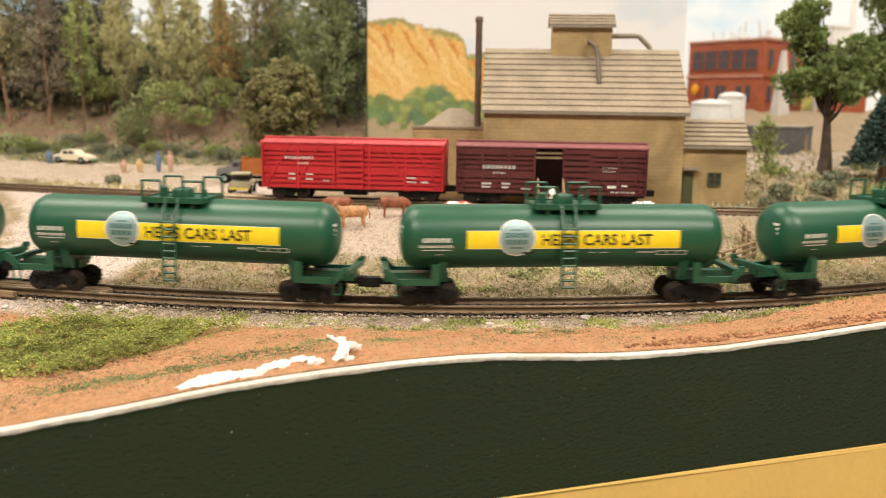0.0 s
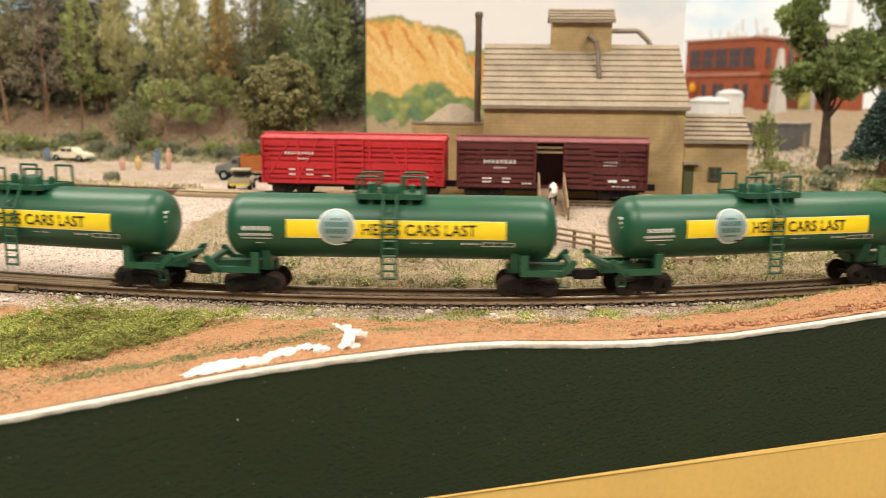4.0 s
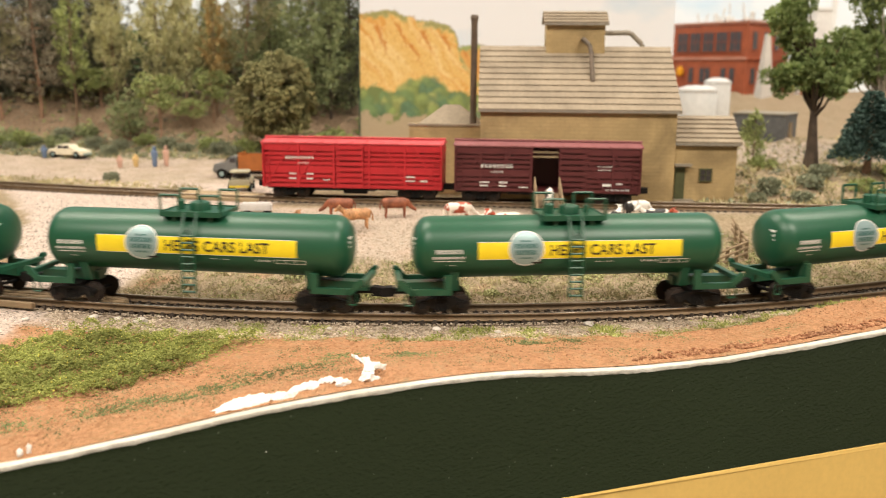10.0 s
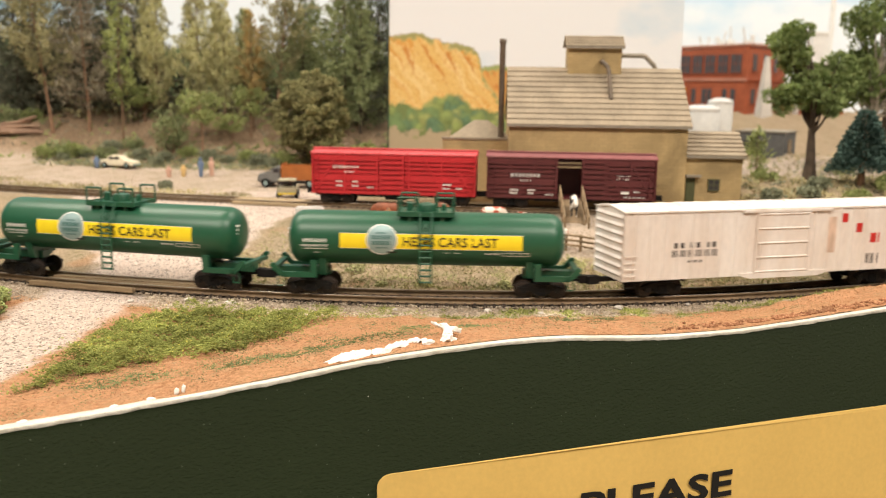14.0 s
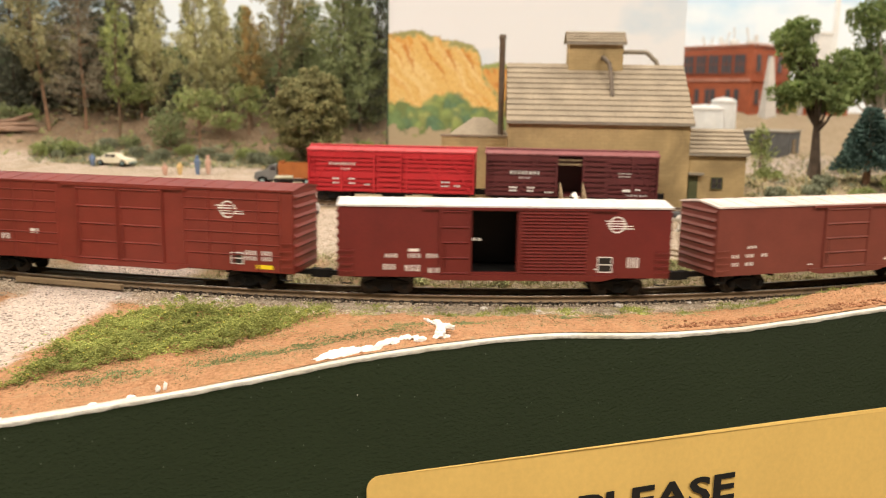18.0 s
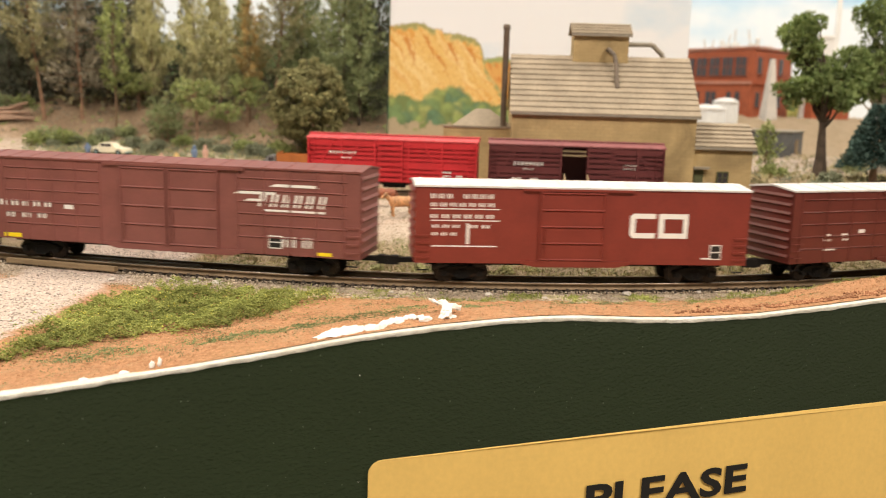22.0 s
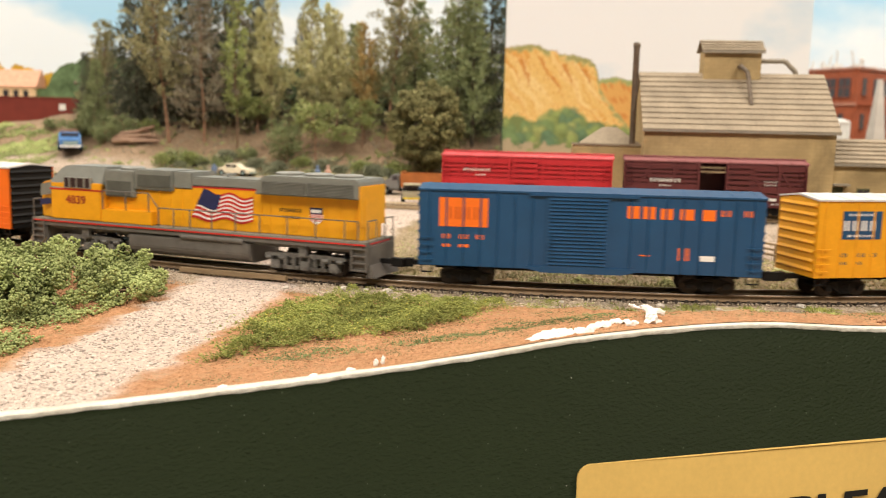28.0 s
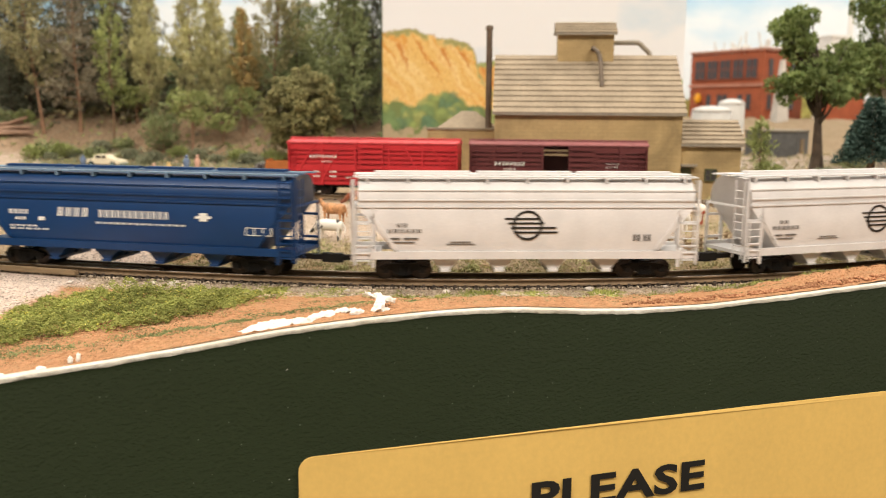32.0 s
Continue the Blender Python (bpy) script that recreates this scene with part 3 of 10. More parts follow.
# ---- track ----
def strip_along(name, fn, s0, s1, step, prof, mat, parent, z=0.0):
    """A bar of the section prof (across, up) laid along a line."""
    s = np.arange(s0, s1 + step / 2, step)
    x, y = fn(s)
    tx, ty = np.gradient(x), np.gradient(y)
    n = np.hypot(tx, ty)
    nx, ny = -ty / n, tx / n
    zz = z(s) if callable(z) else np.full(len(s), z)
    k = len(prof)
    v = np.array([[(x[i] + nx[i] * a, y[i] + ny[i] * a, zz[i] + b) for a, b in prof] for i in range(len(s))])
    i = np.arange(len(s) - 1)[:, None] * k
    j = np.arange(k)[None]
    faces = np.stack([i + j, i + k + j, i + k + (j + 1) % k, i + (j + 1) % k], -1).reshape(-1, 4)
    ob = new(name, raw_mesh(name, v.reshape(-1, 3) * MM, faces, mat))
    ob.parent = parent
    return ob


def build_track(name, label, fn, s0, s1, top, tie_from, tie_to):
    tr = base(name, label, "railway track", kind="structure")
    topz = top if callable(top) else (lambda s: np.full(len(s), top))
    for side in (-1, 1):
        a = side * 4.85
        step = 4.0
        foot = [(a - 0.8, -2.0), (a + 0.8, -2.0), (a + 0.75, -1.75), (a + 0.25, -1.6), (a + 0.22, -0.7), (a + 0.42, -0.6), (a + 0.42, -0.12),
                (a - 0.42, -0.12), (a - 0.42, -0.6), (a - 0.22, -0.7), (a - 0.25, -1.6), (a - 0.75, -1.75)]
        strip_along("rail", fn, s0, s1, step, foot, RAIL, tr, topz)
        strip_along("rail_head", fn, s0, s1, step, [(a - 0.36, -0.13), (a + 0.36, -0.13), (a + 0.34, 0.0), (a - 0.34, 0.0)], RAIL_HEAD, tr, topz)
    bm = bmesh.new()
    bx(bm, -0.65, 0.65, -6.6, 6.6, -1.1, 0)
    for y in (-4.85, 4.85):
        for d in (-1.05, 1.05):
            bx(bm, -0.35, 0.35, y + d - 0.25, y + d + 0.25, 0, 0.45)
    tie = mesh_of("tie", bm, TIE)
    rng = np.random.RandomState(3)
    for s in np.arange(tie_from, tie_to, 2.95):
        x, y = on_pose(fn, s)
        ob = new("tie", tie)
        ob.parent = tr
        z = topz(np.array([s]))[0]
        ob.matrix_basis = mm(x[0], y, z - 2.02 + rng.uniform(-0.08, 0.05), 0, 0, x[1] + rng.uniform(-1.5, 1.5))
    # ties past the bend, joined
    pts, fcs = [], []
    for s in np.concatenate([np.arange(max(s0, -900), tie_from - 2, 5.9), np.arange(tie_to + 2, min(s1, 900), 5.9)]):
        (x, ang), y = on_pose(fn, s)
        m = mm(x, y, topz(np.array([s]))[0] - 2.02, 0, 0, ang)
        k = len(pts)
        pts += [tuple(m @ Vector((a * MM, b * MM, c * MM))) for c in (-1, 0) for a, b in ((-0.7, -8.2), (0.7, -8.2), (0.7, 8.2), (-0.7, 8.2))]
        fcs += [(k + 4, k + 5, k + 6, k + 7), (k, k + 1, k + 5, k + 4), (k + 1, k + 2, k + 6, k + 5), (k + 2, k + 3, k + 7, k + 6), (k + 3, k, k + 4, k + 7)]
    ob = tagged(new("far_ties", raw_mesh("far_ties", pts, fcs, TIE)), kind="stuff")
    ob.parent = tr
    return tr


def on_pose(fn, s):
    (xa, xb), (ya, yb) = fn(np.array([s - 1.0, s + 1.0]))
    return ((xa + xb) / 2, math.degrees(math.atan2(yb - ya, xb - xa))), (ya + yb) / 2


build_track("main_track", "curved model railway track on ballast, brown rails and dark ties", on_line, -4500, 4500, RAIL_Z, -215, 190)
build_track("siding_track", "weathered model siding track with brown rails", on_siding, -1500, 222, lambda s: np.interp(on_siding(s)[0], SIDING_X, SIDING_Z) + 0.8, -330, 215)


# ---- backdrops: painted boards behind the scenery ----
def sky_paint(name, blue, white, lo, hi, scale, level=0.19, climb=2.5):
    """White clouds over blue, the blue opening towards the top."""
    m = bpy.data.materials.new(name)
    m.use_nodes = True
    nt = m.node_tree
    b = nt.nodes["Principled BSDF"]
    b.inputs["Roughness"].default_value = 0.9
    b.inputs["Specular IOR Level"].default_value = 0.1
    co = nt.nodes.new("ShaderNodeTexCoord")
    mp = nt.nodes.new("ShaderNodeMapping")
    mp.inputs["Scale"].default_value = (1, 1, 1.7)
    n = nt.nodes.new("ShaderNodeTexNoise")
    n.inputs["Scale"].default_value, n.inputs["Detail"].default_value = scale, 5.0
    r = nt.nodes.new("ShaderNodeMapRange")
    r.inputs["From Min"].default_value, r.inputs["From Max"].default_value = lo, hi
    x = nt.nodes.new("ShaderNodeMix")
    x.data_type = "RGBA"
    x.inputs["A"].default_value, x.inputs["B"].default_value = (*blue, 1), (*white, 1)
    nt.links.new(co.outputs["Object"], mp.inputs["Vector"]), nt.links.new(mp.outputs["Vector"], n.inputs["Vector"])
    sp, fall, both = nt.nodes.new("ShaderNodeSeparateXYZ"), nt.nodes.new("ShaderNodeMath"), nt.nodes.new("ShaderNodeMath")
    fall.operation, fall.inputs[1].default_value, fall.inputs[2].default_value = "MULTIPLY_ADD", -climb, climb * level
    nt.links.new(co.outputs["Object"], sp.inputs["Vector"]), nt.links.new(sp.outputs["Z"], fall.inputs[0])
    nt.links.new(n.outputs["Fac"], both.inputs[0]), nt.links.new(fall.outputs["Value"], both.inputs[1])
    nt.links.new(both.outputs["Value"], r.inputs["Value"]), nt.links.new(r.outputs["Result"], x.inputs["Factor"])
    nt.links.new(x.outputs["Result"], b.inputs["Base Color"])
    return m


SKY = sky_paint("painted_sky", (0.40, 0.66, 0.88), (0.80, 0.87, 0.94), 0.42, 0.56, 4.2)
SKY_PALE = sky_paint("painted_pale_sky", (0.84, 0.89, 0.95), (0.93, 0.94, 0.98), 0.38, 0.52, 9.0)
PAINT_DEEP = material("painted_deep_bushes", (0.13, 0.20, 0.10), 0.9, var=0.25, scale=110, fine=300, sheen=0.1)
PAINT_OLIVE = material("painted_hill_tops", (0.35, 0.33, 0.11), 0.9, var=0.25, scale=120, fine=300, sheen=0.1)
PAINT_FIELD = material("painted_yellow_field", (0.62, 0.40, 0.06), 0.9, var=0.15, scale=60, sheen=0.1)
BOARD_GREEN = material("board_edge_green", (0.045, 0.085, 0.045), 0.7, var=0.3, scale=60, fine=400)


def mural_paint():
    """The pale sky, overlaid by the colours laid on the board."""
    m = sky_paint("mural_paint", (0.66, 0.78, 0.90), (0.87, 0.88, 0.92), 0.40, 0.52, 11.0, 0.30, 0.6)
    nt = m.node_tree
    b = nt.nodes["Principled BSDF"]
    sky = b.inputs["Base Color"].links[0].from_socket
    paint, x, hs, n, r = (nt.nodes.new("ShaderNode" + k) for k in ("Attribute", "Mix", "HueSaturation", "TexNoise", "MapRange"))
    paint.attribute_name, x.data_type = "paint", "RGBA"
    n.inputs["Scale"].default_value, n.inputs["Detail"].default_value = 260.0, 4.0
    r.inputs["To Min"].default_value, r.inputs["To Max"].default_value = 0.8, 1.2
    nt.links.new(n.outputs["Fac"], r.inputs["Value"]), nt.links.new(r.outputs["Result"], hs.inputs["Value"]), nt.links.new(paint.outputs["Color"], hs.inputs["Color"])
    nt.links.new(sky, x.inputs["A"]), nt.links.new(hs.outputs["Color"], x.inputs["B"]), nt.links.new(paint.outputs["Alpha"], x.inputs["Factor"])
    nt.links.new(x.outputs["Result"], b.inputs["Base Color"])
    return m


MURAL = mural_paint()


def soft_ellipse(px, pz, cx, cz, rx, rz, edge=0.35):
    return smooth(1 + edge, 1 - edge, np.hypot((px - cx) / rx, (pz - cz) / rz))


def view_painting(px, pz):
    """The mural on the board behind the mill: ochre cliff, far ridge, thicket and earth, with loose brush edges. Colour and cover."""
    rng = np.random.RandomState(8)
    col = np.zeros((*px.shape, 3))
    cover = np.zeros(px.shape)
    jag = 0.9 * bumps(px, pz, 9, 61) + 0.5 * bumps(px, pz, 3.2, 62)

    def lay(w, c):
        w = np.clip(w, 0, 1)
        nonlocal col, cover
        col = col * (1 - w[..., None]) + np.asarray(c) * w[..., None]
        cover = np.maximum(cover, w)
    far_top = np.interp(px, (13, 27, 37, 60, 144), (79, 81, 78.5, 76, 70))
    w = smooth(0.8, -0.8, pz - far_top - jag)
    lay(w, (0.72, 0.40, 0.13))
    lay(w * smooth(0.1, 0.8, bumps(px + 0.5 * pz, pz * 0.4, 7, 63)) * 0.8, (0.64, 0.26, 0.07))
    lay(w * smooth(-4.5, -1.5, pz - far_top + 1.5 * bumps(px, pz, 7, 64)), (0.36, 0.42, 0.17))
    top = np.interp(px, (-46, -36, -25, -18.6, -7.4, 6, 10, 13, 15, 18, 37, 60), (98.5, 99.5, 101, 97, 95, 92, 90, 85, 74, 69, 47, 30))
    w = smooth(0.9, -0.9, pz - top - jag)
    lay(w, (0.80, 0.53, 0.19))
    run = px + 0.75 * pz + 3 * bumps(px, pz, 22, 65)
    lay(w * smooth(-0.1, 0.9, bumps(run * 1.0, pz * 0.22, 16, 66)) * 0.8, (0.86, 0.64, 0.30))
    lay(w * smooth(0.15, 0.9, bumps(run * 1.0 + 40, pz * 0.25, 13, 67)) * smooth(-60, -10, pz - top) * 0.85, (0.72, 0.35, 0.085))
    lay(w * smooth(0.1, 0.8, bumps(px, pz, 5.5, 71)) * 0.35, (0.90, 0.68, 0.34))
    lay(w * smooth(0.2, 0.8, bumps(px + 9, pz * 0.6, 4.5, 72)) * 0.45, (0.68, 0.36, 0.10))
    for gx, gz, gl, gw in ((-36, 93, 24, 2.4), (-24, 94, 20, 1.6), (-9, 90, 18, 2.2), (3, 87, 15, 1.8), (-16, 82, 16, 1.5)):
        u = np.clip((gz - pz) / gl, 0, 1)
        g = smooth(1.2, 0.1, np.abs(px - gx - 9 * u - 1.2 * jag) / (gw * (1.2 - u))) * smooth(0.0, 0.15, (gz - pz) / gl) * smooth(1.0, 0.5, u)
        lay(w * g * 0.85, (0.60, 0.23, 0.055))
    lay(w * smooth(-5.5, -1.0, pz - top + 2.2 * bumps(px, pz, 8, 68)) * smooth(-0.35, 0.25, bumps(px, 0 * pz, 17, 69) + 0.35), (0.37, 0.36, 0.15))
    bush_top = np.interp(px, (-46, -37, -28.6, -20, -5, 7.5, 20, 35, 144), (55, 59, 53, 57, 61.5, 56, 53, 49, 47))
    w = smooth(1.2, -1.2, pz - bush_top + 2 - 2 * jag)
    lay(w, (0.20, 0.25, 0.10))
    for k in range(110):
        cx = -47 + rng.uniform(0, 96)
        up = float(np.interp(cx, (-46, -37, -28.6, -20, -5, 7.5, 20, 35, 144), (55, 59, 53, 57, 61.5, 56, 53, 49, 47)))
        v = k / 110
        rx, rz = rng.uniform(2.4, 5.2), rng.uniform(3.2, 6.4)
        cz = up - rz * 0.8 - v * 19 + rng.uniform(-1.5, 1.5)
        tone = (((0.25, 0.31, 0.11), (0.17, 0.25, 0.11), (0.12, 0.20, 0.12), (0.31, 0.34, 0.13)))[rng.randint(4)]
        lay(0.8 * soft_ellipse(px + 0.6 * jag, pz + 0.6 * jag, cx, cz, rx, rz), tone)
        lay(0.55 * soft_ellipse(px + jag, pz + jag, cx - 0.25 * rx, cz + 0.45 * rz, rx * 0.6, rz * 0.42, 0.6), tuple(1.45 * c for c in tone))
        lay(0.55 * soft_ellipse(px + jag, pz + jag, cx + 0.3 * rx, cz - 0.6 * rz, rx * 0.7, rz * 0.4, 0.6), tuple(0.6 * c for c in tone))
    w = smooth(1.0, -1.0, pz - 37.5 + 3 * bumps(px, pz, 26, 70) - 2 * jag)
    lay(w, (0.46, 0.37, 0.25))
    return col, cover


def build_backdrops():
    # the far sky, one curved sheet
    far = lambda x: 1150 - 0.00022 * x * x
    xs = np.linspace(-1500, 1500, 61)
    v = np.array([[(a, far(a), z) for z in (-60, 520)] for a in xs]).reshape(-1, 3) * MM
    i = np.arange(60) * 2
    me = raw_mesh("sky_backdrop", v, np.stack([i, i + 2, i + 3, i + 1], -1), SKY)
    me.shade_smooth()
    tagged(new("sky_backdrop", me), "painted blue sky backdrop with white clouds", "backdrop", kind="structure")
    # the board behind the mill, with its mural
    tagged(boxpart("view_board", (-45.9, 144, 534, 540, 5, 330), SKY_PALE), "pale sky board behind the mill", "backdrop", kind="structure")
    tagged(boxpart("board_edge", (-46.7, -45.9, 532.8, 540.5, 5, 330), BOARD_GREEN), "dark green edge of the painted board", "backdrop", kind="structure")
    gx = np.concatenate([np.arange(-45.9, 46, 0.5), np.arange(46, 144.1, 3.5)])
    gz = np.concatenate([np.arange(5, 30, 5), np.arange(30, 106, 0.5), np.arange(106, 331, 16)])
    X, Z = np.repeat(gx[:, None], len(gz), 1), np.repeat(gz[None], len(gx), 0)
    verts = np.stack([X, np.full(X.shape, 533.6), Z], -1).reshape(-1, 3) * MM
    k = len(gz)
    i = np.arange(len(gx) - 1)[:, None] * k + np.arange(k - 1)[None]
    me = raw_mesh("painted_view", verts, np.stack([i, i + k, i + k + 1, i + 1], -1).reshape(-1, 4), MURAL)
    col, cover = view_painting(X, Z)
    at = me.color_attributes.new("paint", "FLOAT_COLOR", "POINT")
    at.data.foreach_set("color", np.concatenate([col, cover[..., None]], -1).astype(np.float32).ravel())
    tagged(new("painted_view", me), "mural of an ochre cliff and green thicket under a cloudy sky", "painting", kind="structure")
    rng = np.random.RandomState(8)

    def painted(name, top, bottom, mat, label, rough, n, y0):
        px = np.linspace(top[0][0], top[-1][0], n)
        jag = np.convolve(rng.normal(size=n + 8), np.ones(5) / 5, "same")[4:-4] * rough
        tz = np.interp(px, [p[0] for p in top], [p[1] for p in top]) + jag
        bm = bmesh.new()
        a = [bm.verts.new((p, y0, z)) for p, z in zip(px, tz)]
        c = [bm.verts.new((p, y0, bottom)) for p in px]
        for k in range(n - 1):
            bm.faces.new((c[k], c[k + 1], a[k + 1], a[k]))
        tagged(part(name, bm, mat), label, "painting", kind="structure")
    painted("painted_field", [(-900, 94), (-700, 96), (-560, 95), (-500, 93), (-440, 86)], -20, PAINT_FIELD, "yellow field painted on the backdrop", 7.0, 220, 805)
    painted("painted_woods", [(-900, 58), (-640, 60), (-560, 64), (-500, 68), (-480, 72), (-466, 96), (-440, 100), (-424, 104), (-360, 100), (-300, 100), (-200, 96), (-100, 96), (-50, 90)], -20, PAINT_DEEP,
            "dark green woods painted on the backdrop", 7.0, 220, 785)
    painted("painted_hills", [(150, 62), (300, 66), (460, 72), (800, 84)], -20, PAINT_OLIVE, "low olive hills painted on the backdrop", 2.0, 60, 1094)


build_backdrops()


# ---- foliage ----
F_DARK = leafy("dark_conifer_foam", (0.075, 0.085, 0.062), (0.18, 0.185, 0.13))
F_SAGE = leafy("sage_foam", (0.44, 0.44, 0.21), (0.66, 0.62, 0.36))
F_OLIVE = leafy("olive_foam", (0.25, 0.24, 0.13), (0.44, 0.405, 0.225))
F_BROWN = leafy("brown_olive_foam", (0.22, 0.195, 0.145), (0.37, 0.33, 0.24))
F_AUTUMN = leafy("autumn_foam", (0.46, 0.31, 0.12), (0.38, 0.30, 0.14))
F_MID = leafy("mid_green_foam", (0.19, 0.23, 0.11), (0.36, 0.40, 0.20))
F_LEAF = leafy("fresh_leaf_foam", (0.14, 0.20, 0.065), (0.30, 0.36, 0.15))
F_SPRUCE = leafy("blue_spruce_foam", (0.055, 0.105, 0.09), (0.13, 0.20, 0.17))
F_GRASS = leafy("bright_turf", (0.165, 0.195, 0.048), (0.43, 0.45, 0.135))
F_ROUND = leafy("dense_olive_foam", (0.13, 0.135, 0.055), (0.34, 0.31, 0.15))
F_FLOWER = leafy("yellow_flecks", (0.60, 0.52, 0.08), (0.70, 0.62, 0.16))
F_TURF = leafy("dark_turf_fleck", (0.13, 0.175, 0.075), (0.26, 0.29, 0.125))
F_SCRUB = leafy("olive_scrub", (0.30, 0.31, 0.14), (0.46, 0.44, 0.22))
F_STRAW = leafy("straw_scrub", (0.52, 0.43, 0.26), (0.33, 0.31, 0.15))
F_PALE = leafy("pale_shrub_foam", (0.25, 0.30, 0.11), (0.40, 0.44, 0.18))
F_GREYGREEN = leafy("grey_green_shrub", (0.20, 0.225, 0.15), (0.34, 0.355, 0.24))
BARK = material("twig_bark", (0.20, 0.125, 0.075), 0.9, var=0.2, scale=200, bump=0.0002)
BARK_RED = material("reddish_trunk", (0.30, 0.175, 0.11), 0.9, var=0.2, scale=200, bump=0.0002)
BARK_PALE = material("pale_grey_bark", (0.36, 0.31, 0.25), 0.9, var=0.2, scale=200, bump=0.0002)
BARK_DARK = material("dark_trunk", (0.085, 0.06, 0.042), 0.9, var=0.25, scale=200, bump=0.0003)
STONES = leafy("ballast_stones", (0.24, 0.185, 0.13), (0.66, 0.555, 0.44), 0.9)
PEBBLES = leafy("road_pebbles", (0.34, 0.27, 0.23), (0.78, 0.68, 0.60), 0.9)
RUBBLE = leafy("dark_clay_rubble", (0.20, 0.075, 0.035), (0.50, 0.27, 0.15), 0.95)
CRUMBS = leafy("clay_crumbs", (0.31, 0.14, 0.062), (0.57, 0.33, 0.185), 0.95)


def limb(bm, pts, r0, r1, n=6):
    for k in range(len(pts) - 1):
        a, b = k / (len(pts) - 1), (k + 1) / (len(pts) - 1)
        rod(bm, pts[k], pts[k + 1], r0 + (r1 - r0) * a, n, r0 + (r1 - r0) * b)


def stem_of(bm, rng, height, trunk_r, sway=2.5, lean=0.0):
    """A gently bent trunk; returns the way up it, by the share of its height."""
    knots = [Vector((0, 0, -3)), Vector((rng.uniform(-0.5, 0.5) + lean * 0.1, 0, height * 0.15)), Vector((rng.uniform(-sway, sway) + lean * 0.55, rng.uniform(-2, 2), height * 0.5)), Vector((rng.uniform(-2, 2) + lean, rng.uniform(-2, 2), height * 0.98))]
    limb(bm, knots, trunk_r, 0.2)

    def on_stem(u):
        z = u * height
        for a, b in zip(knots, knots[1:]):
            if z <= b.z:
                return a.lerp(b, (z - a.z) / (b.z - a.z))
        return knots[-1]
    return on_stem


def feather_tree(name, label, height, bark, leaf, seed, width, bare, up, branches, per, blade=(2.3, 0.42), power=0.8, whorl=0.0, curl=0.15, trunk_r=1.2, lean=0.0, full=0.1, lift=0.35, category="tree"):
    """A model tree of dried sprigs: branches up the stem, each set with short fine blades. up: their slope; whorl: spacing of tiers, if any; full: how blunt the foot of the crown is."""
    rng = np.random.RandomState(seed)
    t = base(name, label, category)
    bm = bmesh.new()
    on_stem = stem_of(bm, rng, height, trunk_r, lean=lean)
    pts, ways = [], []
    for k in range(branches):
        v = ((k + rng.uniform(0, 1)) / branches) ** 1.05
        if whorl:
            v = min(0.995, (round(v * height / whorl) + rng.normal(0, 0.08)) * whorl / height)
        v = max(0.0, v)
        o = on_stem(bare + (0.985 - bare) * v)
        prof = (1 - v) ** power * smooth(-full, 0.16, v) + 0.05
        L = width / 2 * prof * rng.uniform(0.4, 1.3) + 1.0
        a = k * 2.4 + rng.uniform(-0.6, 0.6)
        d = Vector((math.cos(a), math.sin(a), up + rng.uniform(-0.2, 0.2))).normalized()
        tip = o + d * L + Vector((0, 0, curl * L))
        if k % 2 == 0:
            rod(bm, o, o + d * L * 0.85, 0.28, 4, 0.08)
        twigs = max(2, int(per[0] * L / (width / 2) + rng.uniform(0, 1)))
        for q in range(twigs):
            f = 0.2 + 0.8 * (q + rng.uniform(0.2, 1)) / twigs
            c = np.array(o + d * L * f) + (0, 0, curl * L * f * f)
            way = np.array(d) * 0.8 + rng.normal(size=3) * 0.5 + (0, 0, lift)
            way /= np.linalg.norm(way)
            reach = (0.13 + 0.2 * (1.1 - f)) * L + rng.uniform(1.2, 3.0)
            m = int(per[1] * rng.uniform(0.6, 1.4))
            side = rng.normal(size=(m, 3))
            pts.append(c + way * (rng.uniform(0, 1, m) ** 0.8 * reach)[:, None] + side * (0.2 + 0.1 * reach))
            w = side * 0.6 + way * 0.8
            ways.append(w / np.linalg.norm(w, axis=1)[:, None])
    part("trunk", bm, bark, t)
    cr = new("crown", leaf_mesh("crown", np.concatenate(pts), np.concatenate(ways), blade[0], blade[1], leaf, seed + 1))
    cr.parent = t
    return t


